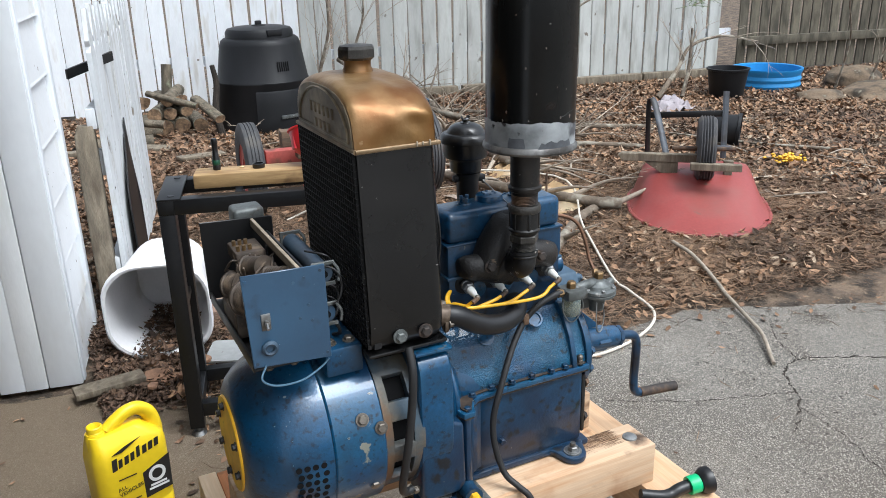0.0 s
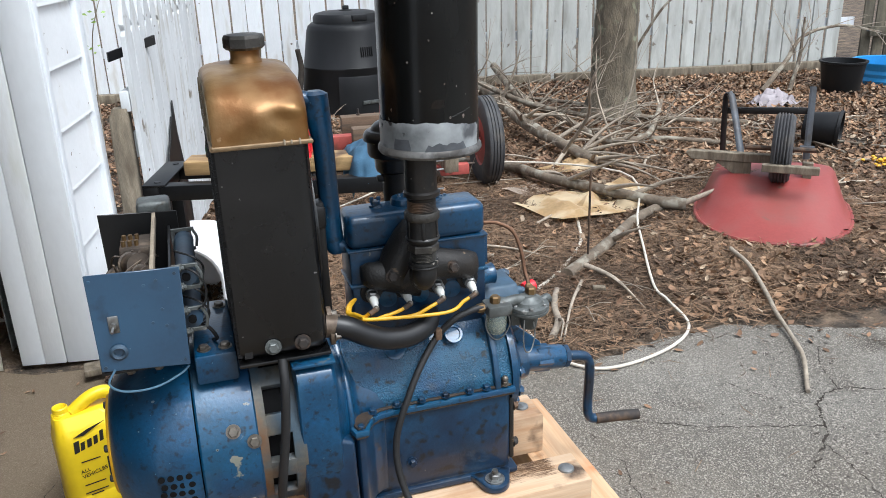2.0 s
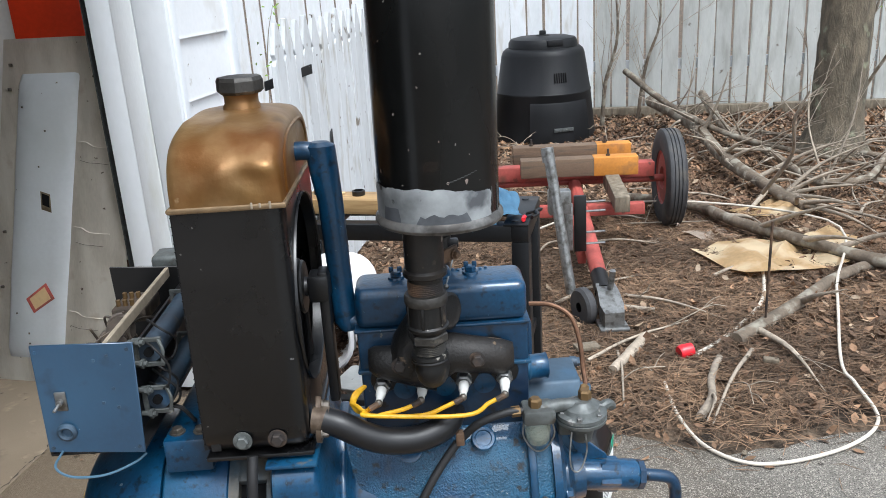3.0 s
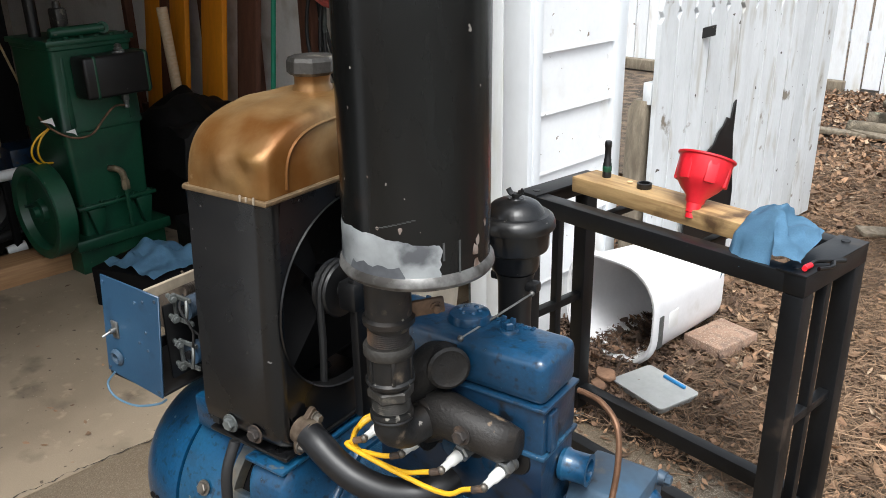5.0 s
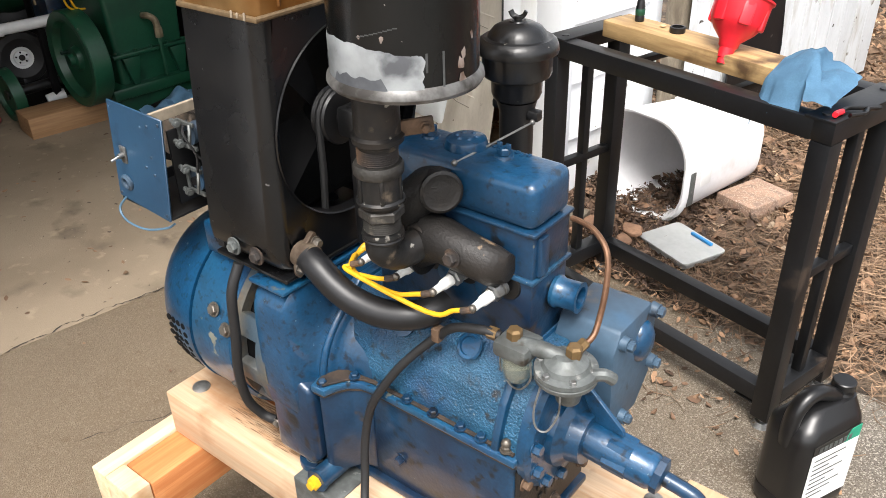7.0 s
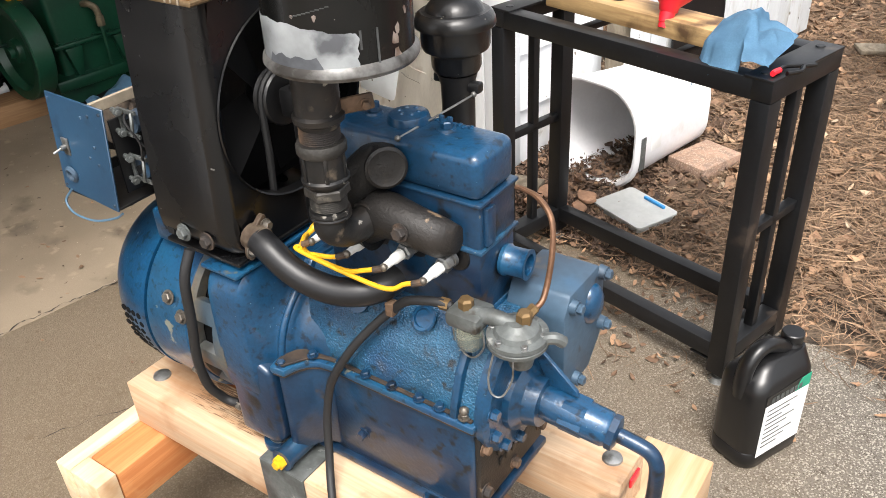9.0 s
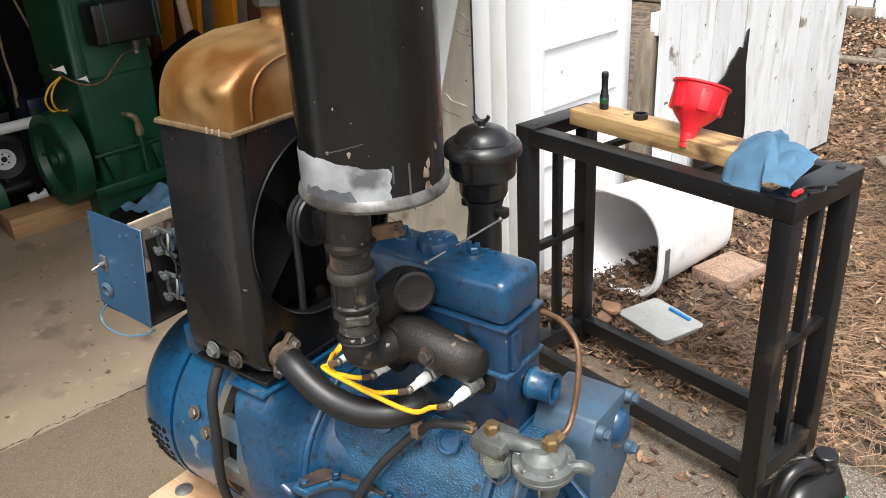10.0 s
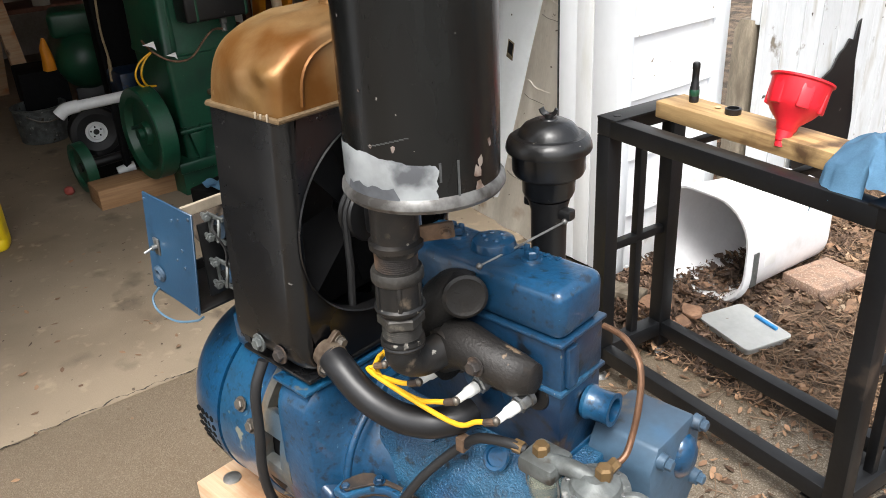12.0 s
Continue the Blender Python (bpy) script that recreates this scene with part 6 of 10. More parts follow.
for xx, zz in ((-0.415, 0.903), (-0.412, 0.776), (-0.302, 0.90), (-0.304, 0.77), (-0.345, 0.888), (-0.328, 0.893), (-0.325, 0.85), (-0.34, 0.832), (-0.322, 0.825)):
    yy = -0.084 - (0.911 - zz) * 0.10
    cyl(bm, (xx, yy + 0.001, zz), (xx, yy - 0.0014, zz), 0.0024, n=10)
gp("rivet", bm, M_blue_grey, cb, kind="stuff")
for xx in (-0.385, -0.345):
    bm = B()
    cyl(bm, (xx, -0.05, 0.745), (xx, -0.05, 0.763), 0.006, n=12)
    cyl(bm, (xx, -0.05, 0.755), (xx, -0.05, 0.760), 0.012, n=18)
    hexbolt(bm, (xx, -0.05, 0.745), (0, 0, -1), 0.007, 0.006)
    gp("box_mount", bm, M_bolt, cb)
bm = B()
box(bm, (-0.332, 0.238, 0.897), (0.056, 0.05, 0.05), 0.008, 3)
gp("outlet_box", bm, M_greymetal, cb, "grey metal outlet box")
bm = B()
box(bm, (-0.328, 0.2125, 0.892), (0.022, 0.003, 0.018), 0.002)
gp("box_label", bm, M_paper, cb)

# ---- timber cart ----
cart = thing("timber_cart", (-0.02, YC, 0.0), 0, "fresh pine timber cart on red casters under the engine", "cart")


def cp(name, bm, material, parent=None, label="", smooth=35.0):
    return part(name, bm, material, parent or cart, label, smooth, world=True)


for y0, x0, x1 in ((-0.058, -0.425, 0.366), (0.172, -0.43, 0.372)):
    bm = B()
    box(bm, ((x0 + x1) / 2, y0, 0.3505), (x1 - x0, 0.089, 0.089), 0.003)
    lt = cp("long_timber", bm, M_timber, label="planed pine beam with oil stains")
    for xx in (x0 + 0.04, x1 - 0.032):
        bm = B()
        lathe(bm, [(0, 0), (0.0155, 0), (0.0145, 0.003), (0.008, 0.0055), (0, 0.006)], (xx, y0, 0.395), (0, 0, 1), 24)
        cp("carriage_bolt", bm, M_zinc, lt)
for x0, y0, y1 in ((-0.412, -0.24, 0.372), (0.392, -0.245, 0.330)):
    if x0 < 0:
        bm = B()
        box(bm, (x0 - 0.037, (y0 + y1) / 2, 0.261), (0.038, y1 - y0, 0.089), 0.003)
        cp("side_board", bm, M_timber_pale, label="pale pine board on edge")
        bm = B()
        box(bm, (x0 + 0.0195, y0 + 0.019, 0.261), (0.073, 0.038, 0.089), 0.003)
        cp("end_board", bm, M_timber_pale, label="pale pine end board")
        bm = B()
        box(bm, (x0 + 0.0195, (y0 + y1) / 2 + 0.0195, 0.257), (0.073, y1 - y0 - 0.040, 0.089), 0.003)
        cp("cross_timber", bm, M_timber_orange, label="orange-brown pine cross beam with dark oil streaks")
    else:
        bm = B()
        box(bm, (x0, (y0 + y1) / 2, 0.261), (0.112, y1 - y0, 0.089), 0.003)
        cp("cross_timber", bm, M_timber_y, label="planed pine cross beam")
    for yy in (y0 + 0.06, y1 - 0.06):
        bm = B()
        box(bm, (x0, yy, 0.213), (0.09, 0.075, 0.005), 0.001)
        for s in (-1, 1):
            box(bm, (x0 + s * 0.024, yy, 0.155), (0.004, 0.05, 0.115), 0.001)
        cyl(bm, (x0, yy, 0.200), (x0, yy, 0.212), 0.03, n=20)
        ca = cp("caster", bm, M_zinc, label="swivel caster with a red wheel")
        bm = B()
        lathe(bm, [(0.012, -0.020), (0.055, -0.020), (0.060, -0.014), (0.060, 0.014), (0.055, 0.020), (0.012, 0.020)], (x0, yy + 0.012, 0.061), AX, 32)
        cp("wheel", bm, M_redplastic, ca, "red caster wheel")
        bm = B()
        cyl(bm, (x0 - 0.032, yy + 0.012, 0.061), (x0 + 0.032, yy + 0.012, 0.061), 0.007, n=12)
        hexbolt(bm, (x0 + 0.028, yy + 0.012, 0.061), AX, 0.011, 0.008)
        hexbolt(bm, (x0 - 0.028, yy + 0.012, 0.061), (-1, 0, 0), 0.011, 0.008)
        cp("axle_bolt", bm, M_zinc, ca)
def grain_streaks(n, x0, x1, y0, y1, z, seed):
    """Many thin oil streaks that follow the grain, denser towards the engine."""
    rr = random.Random(seed)
    bm = B()
    for k in range(n):
        cx = x0 + (x1 - x0) * rr.random() ** 0.75
        cy = y0 + (y1 - y0) * rr.random() ** 0.55
        ln, w = rr.uniform(0.003, 0.018), rr.uniform(0.0002, 0.0006)
        zz = z + 0.0002 * rr.random()
        bm.faces.new([bm.verts.new(p) for p in ((cx - ln, cy, zz), (cx - ln * 0.3, cy - w, zz), (cx + ln, cy + w * 0.3, zz), (cx + ln * 0.4, cy + w, zz))])
    return part("oil_stain", bm, M_oilstain, cart, "dark oil soaked into the grain", 0, world=True, kind="stuff")


grain_streaks(900, -0.30, -0.135, -0.080, -0.018, 0.3956, 5)
grain_streaks(500, 0.20, 0.31, -0.070, -0.016, 0.3956, 6)
bm = B()
box(bm, (-0.06, -0.058, 0.3965), (0.088, 0.094, 0.003), 0.0008)
box(bm, (-0.06, -0.1045, 0.345), (0.088, 0.003, 0.104), 0.0008)
cp("steel_saddle", bm, M_greymetal, label="bent grey steel saddle plate")
bm = B()
box(bm, (0.375, 0.175, 0.372), (0.004, 0.03, 0.016), 0.001)
cp("red_tag", bm, M_redplastic)

# spout lying on the cross beam
sp = thing("pouring_spout", (0.36, -0.20, 0.306), 0, "black flexible pouring spout with green collar on the timber cart", "spout")
bm = B()
tube(bm, [(0.292, -0.150, 0.330), (0.33, -0.165, 0.322), (0.352, -0.168, 0.320), (0.372, -0.170, 0.326), (0.396, -0.172, 0.328)], 0.011, 14, r1=0.013)
part("nozzle", bm, M_black, sp, world=True)
part("collar", lathe(B(), [(0, 0), (0.018, 0), (0.019, 0.004), (0.019, 0.022), (0.017, 0.024), (0, 0.024)], (0.394, -0.172, 0.328), (1, -0.15, 0.1), 20), M_greenplastic, sp, "green collar", world=True)
bm = B()
lathe(bm, [(0, 0), (0.020, 0), (0.024, 0.006), (0.027, 0.012), (0.027, 0.024), (0.020, 0.025), (0.018, 0.012), (0, 0.012)], (0.418, -0.1755, 0.3305), (1, -0.15, 0.1), 24)
part("spout_base", bm, M_black, sp, world=True)

# ---- steel rack with its load ----
RKA = -14.5
rack = thing("steel_rack", (-0.004, 1.069, 0.0), RKA, "black painted steel tube rack standing on the driveway edge", "rack")
LX, LY, RH, T = 0.370, 0.130, 0.733, 0.042


def rp(name, bm, label="", m=None, smooth=35.0):
    return part(name, bm, m or M_rack, rack, label, smooth)


M_rack = mat("black_rack_paint", srgb(19, 20, 22), 0.42, 0.0, 0.35, 8, 120, 0.2, 0.001, srgb(70, 66, 62), (0.7, 0.74), 22, spec=0.4, layers=((srgb(58, 50, 44), 0.66, 0.74, 9),))
for sx in (-1, 1):
    for sy in (-1, 1):
        bm = B()
        box(bm, (sx * (LX - T / 2), sy * (LY - T / 2), (RH - T + 0.028) / 2), (T, T, RH - T - 0.028), 0.002)
        leg = rp("leg", bm)
        bm = B()
        cyl(bm, (sx * (LX - T / 2), sy * (LY - T / 2), 0.0), (sx * (LX - T / 2), sy * (LY - T / 2), 0.012), 0.022, 0.014, 20)
        cyl(bm, (sx * (LX - T / 2), sy * (LY - T / 2), 0.010), (sx * (LX - T / 2), sy * (LY - T / 2), 0.03), 0.007, n=12)
        part("levelling_foot", bm, M_zinc, leg, "bright levelling foot")
for sy in (-1, 1):
    bm = B()
    box(bm, (0, sy * (LY - T / 2), RH - T / 2), (2 * LX - 2 * T, T, T), 0.002)
    rp("top_rail", bm)
    bm = B()
    box(bm, (0, sy * (LY - T / 2), 0.085), (2 * LX - 2 * T, T * 0.8, T), 0.002)
    rp("bottom_rail", bm)
for sx in (-1, 1):
    bm = B()
    box(bm, (sx * (LX - 0.03), 0, RH + 0.001), (0.062, 2 * LY + 0.002, 0.006), 0.0015)
    box(bm, (sx * (LX - T / 2), 0, RH - T / 2), (T + 0.001, 2 * LY, T - 0.002), 0.002)
    rp("end_plate", bm)
    for yy in (-LY + 0.03, LY - 0.03):
        bm = B()
        cyl(bm, (sx * (LX - 0.034), yy, RH + 0.003), (sx * (LX - 0.034), yy, RH + 0.006), 0.010, 0.009, 16)
        rp("bolt_head", bm)
    bm = B()
    box(bm, (sx * (LX - T / 2), 0, 0.085), (T, 2 * LY - 2 * T, T), 0.002)
    rp("bottom_end_rail", bm)
    bm = B()
    box(bm, (sx * (LX - T / 2), 0, 0.39), (0.022, 2 * LY - 2 * T, 0.022), 0.002)
    rp("middle_rail", bm)
    bm = B()
    box(bm, (sx * (LX - T / 2), 0.0, 0.40), (0.022, 0.022, 0.60), 0.002)
    rp("upright_bar", bm)
for xx in (-0.16, 0.10):
    bm = B()
    box(bm, (xx, 0, RH - 0.03), (0.02, 2 * LY - 2 * T, 0.014), 0.001)
    rp("cross_bar", bm)
bm = B()
box(bm, (LX - 0.05, 0, 0.052), (0.09, 2 * LY - 0.02, 0.004), 0.001)
rp("foot_plate", bm, m=M_rack)

plank = tagged(part("wooden_plank", box(B(), (0, 0, 0.0195), (0.50, 0.089, 0.039), 0.003), M_plank), "oil-soaked yellow plank lying across the black rack", "plank")
plank.matrix_basis = pose(-0.030, 1.074, 0.7345, 0, 0, -16.5)

light = thing("pen_light", (-0.207, 1.138, 0.7738), 0, "small black and green flashlight standing on the plank", "flashlight")
part("lamp_body", lathe(B(), [(0, 0), (0.0105, 0), (0.011, 0.003), (0.011, 0.012), (0.0105, 0.013), (0.0105, 0.034), (0.009, 0.037), (0.009, 0.045), (0.0078, 0.047), (0.0078, 0.074), (0.0086, 0.076), (0.0086, 0.086), (0.007, 0.090), (0, 0.090)], (0, 0, 0), (0, 0, 1), 24), M_black, light)
part("green_band", lathe(B(), [(0.0107, 0.0145), (0.0113, 0.016), (0.0113, 0.028), (0.0107, 0.029)], (0, 0, 0), (0, 0, 1), 24), M_green, light, "dark green grip band")
pk = part("plug_cap", lathe(B(), [(0, 0), (0.017, 0), (0.0175, 0.002), (0.0175, 0.012), (0.016, 0.013), (0.013, 0.013), (0.013, 0.004), (0, 0.004)], (0, 0, 0), (0, 0, 1), 28), M_black)
pk.matrix_basis = pose(-0.096, 1.100, 0.7738)
tagged(pk, "round black screw cap lying on the plank", "cap")
bm = B()
ball(bm, (0, 0, 0.003), (0.008, 0.006, 0.003), 10)
chip = part("wood_chip", bm, M_card)
chip.matrix_basis = pose(-0.140, 1.120, 0.7738, 0, 0, 20)
tagged(chip, "pale wood chip lying on the plank", "chip")

fun = thing("funnel", (0.055, 1.036, 0.773), 0, "red plastic funnel leaning on the oiled plank", "funnel")
f0, f1 = Vector((0.046, 1.010, 0.752)), Vector((0.052, 1.070, 0.874))
fa = (f1 - f0).normalized()
L = (f1 - f0).length
bm = B()
lathe(bm, [(r_, h_ * 0.95) for r_, h_ in [(0.008, 0.0), (0.0115, 0.0), (0.0125, 0.012), (0.0145, 0.013), (0.0165, 0.034), (0.020, 0.038), (0.022, 0.050), (0.041, 0.070), (0.049, 0.082), (0.054, 0.092), (0.058, 0.138), (0.0625, 0.141), (0.0625, 0.145), (0.056, 0.145), (0.047, 0.088), (0.018, 0.056), (0.009, 0.03), (0.008, 0.0)]], f0, fa, 40)
part("funnel_cone", bm, M_redplastic, fun, world=True)
aa, uu, ww = basis(fa)
for k in range(6):
    t = radians(60 * k + 10)
    d = uu * math.cos(t) + ww * math.sin(t)
    s = aa.cross(d)
    c = f0 + fa * 0.102 + d * 0.0515
    m3 = Matrix((s, d, aa)).transposed()
    bm = B()
    box(bm, c, (0.026, 0.010, 0.050), 0.004, rot=m3)
    part("grip_panel", bm, M_redplastic, fun, world=True)

# cloth over the rack corner
cl = B()
nx, ny = 34, 22
gvx = []
for i in range(nx):
    row = []
    for j in range(ny):
        u, v = i / (nx - 1), j / (ny - 1)
        x = 0.150 + 0.160 * u
        y = 0.908 + 0.195 * v - 0.20 * u * 0.30
        fold = noise.noise((u * 4.2, v * 3.4, 0.4)) * 0.040 + noise.noise((u * 9, v * 7, 2.4)) * 0.020
        dome = 0.044 * math.sin(math.pi * min(1, max(0, u))) ** 0.7 * math.sin(math.pi * v) ** 0.7
        z = 0.742 + max(0.0, dome + fold * (0.35 + dome * 9) + 0.022)
        if u < 0.10:
            z -= (0.10 - u) * 0.55
        if v < 0.10 and u < 0.6:
            z -= (0.10 - v) * 0.4
        row.append(cl.verts.new((x + fold * 0.35, y + fold * 0.25, z)))
    gvx.append(row)
for i in range(nx - 1):
    for j in range(ny - 1):
        cl.faces.new((gvx[i][j], gvx[i + 1][j], gvx[i + 1][j + 1], gvx[i][j + 1]))
bmesh.ops.solidify(cl, geom=cl.faces[:], thickness=0.0015)
tagged(part("shop_cloth", cl, M_cloth, None, smooth=80), "crumpled light-blue shop cloth heaped on the black rack", "cloth")

pl_ = thing("pliers", (0.338, 0.915, 0.739), -38, "black pliers with red grips lying on the steel rack", "pliers")
bm = B()
tube(bm, [(0.0, -0.035, 0.006), (-0.012, -0.01, 0.006), (-0.004, 0.02, 0.006), (-0.002, 0.045, 0.006)], 0.006, 8, flat=0.6)
tube(bm, [(0.02, -0.03, 0.006), (0.02, 0.0, 0.006), (0.002, 0.02, 0.006), (0.004, 0.045, 0.006)], 0.006, 8, flat=0.6)
part("jaw", bm, M_black, pl_)
bm = B()
tube(bm, [(-0.001, -0.030, 0.006), (0.005, -0.046, 0.006), (0.010, -0.053, 0.006)], 0.0055, 8)
part("grip", bm, M_redplastic, pl_, "red grip")

# ---- jugs on the driveway ----
def jug(name, loc, rz, w, d, h, m, label, neck):
    th = thing(name, loc, rz, label, "jug")
    bm = B()
    rings = []
    for z, k in ((0.0, 0.90), (0.006, 0.97), (0.02, 1.0), (h * 0.15, 1.0), (h * 0.155, 0.985), (h * 0.165, 1.0), (h * 0.62, 1.0), (h * 0.66, 0.99), (h * 0.72, 0.95)):
        rings.append([(a * k, b * k, z) for a, b in rrect(w, d, min(w, d) * 0.30, 6)])
    # shoulder slopes from the grip down to the neck
    for f in (0.35, 0.7, 1.0):
        rings.append([(a * (0.95 - 0.28 * f) + (neck * w * 0.12 * f), b * (0.95 - 0.45 * f), h * 0.72 + h * 0.12 * f) for a, b in rrect(w, d, min(w, d) * 0.30, 6)])
    loft(bm, rings)
    body = part("jug_body", bm, m, th, smooth=50)
    bm = B()
    s = neck
    tube(bm, [(s * w * 0.20, 0, h * 0.83), (s * w * 0.08, 0, h * 0.88), (-s * w * 0.08, 0, h * 0.925), (-s * w * 0.24, 0, h * 0.925), (-s * w * 0.38, 0, h * 0.85), (-s * w * 0.43, 0, h * 0.72), (-s * w * 0.42, 0, h * 0.60)], d * 0.145, 16, flat=1.25)
    tube(bm, [(s * w * 0.30, 0, h * 0.70), (s * w * 0.33, 0, h * 0.80), (s * w * 0.34, 0, h * 0.86)], d * 0.30, 16, r1=d * 0.19)
    part("grip", bm, m, th, smooth=50)
    bm = B()
    lathe(bm, [(0.014, 0), (0.019, 0), (0.0195, 0.003), (0.0185, 0.004), (0.0185, 0.016), (0.0165, 0.018), (0.015, 0.016), (0.014, 0.0)], (s * w * 0.34, 0, h * 0.855), (0, 0, 1), 28)
    part("jug_neck", bm, m, th)
    return th, body


yj, yb = jug("antifreeze_jug", (-0.588, 0.748, 0.0), 17, 0.186, 0.115, 0.315, M_yellowjug, "yellow plastic antifreeze jug, uncapped, on the driveway", -1)
fy = -0.0585
bm = B()
prism(bm, [(-0.055, 0.222), (-0.02, 0.236), (0.022, 0.246), (0.0, 0.236), (-0.03, 0.222)], lambda a, b: (a, fy, b), (0, 0.001, 0))
part("label_swoosh", bm, M_ink, yj, "dark swoosh on the label")
bm = B()
for k, (w_, h_) in enumerate(((0.013, 0.032), (0.010, 0.022), (0.011, 0.022), (0.010, 0.022), (0.009, 0.029), (0.011, 0.022), (0.011, 0.022), (0.011, 0.022))):
    x0 = -0.058 + k * 0.0155
    prism(bm, [(x0, 0.178 + k * 0.0035), (x0 + w_, 0.178 + (k + 0.7) * 0.0035), (x0 + w_ + 0.002, 0.178 + (k + 0.7) * 0.0035 + h_), (x0 + 0.002, 0.178 + k * 0.0035 + h_)], lambda a, b: (a, fy, b), (0, 0.001, 0))
part("brand_bar", bm, M_ink, yj, "dark bars where the brand stands")
bm = B()
prism(bm, [(0.012, 0.070), (0.082, 0.075), (0.084, 0.170), (0.012, 0.143)], lambda a, b: (a, fy, b), (0, 0.001, 0))
part("label_panel", bm, M_ink, yj, "black label panel")
bm = B()
lathe(bm, [(0.014, 0), (0.022, 0), (0.022, 0.001), (0.014, 0.001)], (0.047, fy - 0.0008, 0.128), (0, -1, 0), 28)
part("label_ring", bm, M_paper, yj)
bm = B()
for k in range(2):
    box(bm, (0.048, fy - 0.0006, 0.090 + k * 0.009), (0.052 - 0.01 * k, 0.001, 0.0055))
part("label_line", bm, M_paper, yj)
m_w = Matrix.Translation((-0.053, fy - 0.0006, 0.118)) @ Matrix.Rotation(radians(90), 4, 'X') @ Matrix.Rotation(radians(8), 4, 'Z')
writing("lettering", "ALL\nVEHICLES", 0.0145, m_w, M_ink, yj)
bm = B()
for k, (w_, z_) in enumerate(((0.05, 0.083), (0.055, 0.060), (0.03, 0.052), (0.045, 0.150))):
    box(bm, (-0.025, fy - 0.0004, z_), (w_, 0.0008, 0.003))
part("small_print", bm, M_ink, yj, kind="stuff")

bj, bb_ = jug("oil_jug", (0.434, 0.722, 0.0), 66, 0.172, 0.108, 0.292, M_blackjug, "black plastic oil jug with white label on the driveway", 1)
fy2 = -0.0545
bm = B()
box(bm, (0.0, fy2, 0.105), (0.125, 0.001, 0.135))
part("label", bm, M_paper, bj, "white paper label")
bm = B()
prism(bm, [(-0.062, 0.173), (0.062, 0.173), (0.062, 0.205), (-0.062, 0.195)], lambda a, b: (a, fy2, b), (0, 0.001, 0))
part("label_head", bm, M_ink, bj)
bm = B()
prism(bm, [(0.02, 0.174), (0.062, 0.174), (0.062, 0.2045), (0.035, 0.202)], lambda a, b: (a, fy2 - 0.001, b), (0, 0.001, 0))
part("label_corner", bm, M_teal, bj, "green label corner")
bm = B()
for k in range(7):
    box(bm, (-0.045 + k * 0.013, fy2 - 0.001, 0.184), (0.009, 0.001, 0.012))
for k in range(9):
    box(bm, (-0.012 - 0.01 * (k % 3), fy2 - 0.001, 0.158 - k * 0.012), (0.085 - 0.02 * (k % 3), 0.001, 0.0022))
part("label_bar", bm, M_greymetal, bj)
part("jug_cap", lathe(B(), [(0, 0), (0.021, 0), (0.022, 0.002), (0.022, 0.018), (0.020, 0.020), (0, 0.020)], (0.34 * 0.172, 0, 0.292 * 0.862), (0, 0, 1), 28), M_blackjug, bj)

# ---- beside the garage: bin, tray, brick, post, gate ----
bin_ = thing("waste_bin", (-0.378, 1.625, 0.012), -15, "white plastic waste bin lying on its side, full of leaf litter", "bin")
bm = B()
def bin_ring(y, w, h, k=0.0):
    return [(a, y, h / 2 + b) for a, b in rrect(w - 2 * k, h - 2 * k, min(w, h) * 0.38, 7)]
loft(bm, [bin_ring(0.44, 0.272, 0.282, 0.004), bin_ring(0.41, 0.284, 0.294, 0.004), bin_ring(0.0, 0.345, 0.335, 0.004), bin_ring(-0.010, 0.347, 0.335, 0.003), bin_ring(-0.012, 0.347, 0.335, -0.004), bin_ring(-0.004, 0.347, 0.335, -0.010), bin_ring(0.012, 0.345, 0.335, -0.010), bin_ring(0.015, 0.345, 0.335), bin_ring(0.40, 0.287, 0.300), bin_ring(0.44, 0.280, 0.294), bin_ring(0.452, 0.262, 0.286, 0.012)])
part("bin_shell", bm, M_white_plastic, bin_, smooth=50)
bm = B()
box(bm, (0.1735, 0.035, 0.13), (0.004, 0.030, 0.11), 0.001, rot=Matrix.Rotation(radians(4.0), 3, 'Z'))
part("bin_latch", bm, M_greymetal, bin_, "grey strap at the rim")
bm = B()
box(bm, (0.1645, 0.115, 0.15), (0.003, 0.055, 0.06), 0.0005, rot=Matrix.Rotation(radians(4.0), 3, 'Z'))
part("bin_label", bm, M_paper, bin_, "white printed sticker with blue-grey bars")
bm = B()
for k in range(4):
    box(bm, (0.1662 - 0.0008 * k, 0.101 + 0.010 * k, 0.152), (0.001, 0.006, 0.046 - 0.008 * (k % 2)), 0, rot=Matrix.Rotation(radians(4.0), 3, 'Z'))
part("label_bar", bm, M_blue_grey, bin_, kind="stuff")
tray = thing("parts_tray", (-0.150, 1.457, 0.018), -24, "clear grey plastic parts tray lying on the leaf litter", "tray")
bm = B()
loft(bm, [[(a * 0.92, b * 0.92, 0.0) for a, b in rrect(0.20, 0.155, 0.015)], [(a, b, 0.020) for a, b in rrect(0.20, 0.155, 0.015)], [(a * 1.04, b * 1.05, 0.022) for a, b in rrect(0.20, 0.155, 0.015)], [(a * 1.04, b * 1.05, 0.027) for a, b in rrect(0.20, 0.155, 0.015)]])
part("tray_body", bm, M_greyplastic, tray)
bm = B()
box(bm, (0.02, 0.060, 0.032), (0.085, 0.010, 0.009), 0.002)
part("blue_marker", bm, M_bluepool, tray)
br = part("concrete_paver", box(B(), (0, 0, 0.028), (0.20, 0.15, 0.055), 0.005), M_brick)
br.matrix_basis = pose(-0.085, 1.885, 0.0, 0, 0, 70)
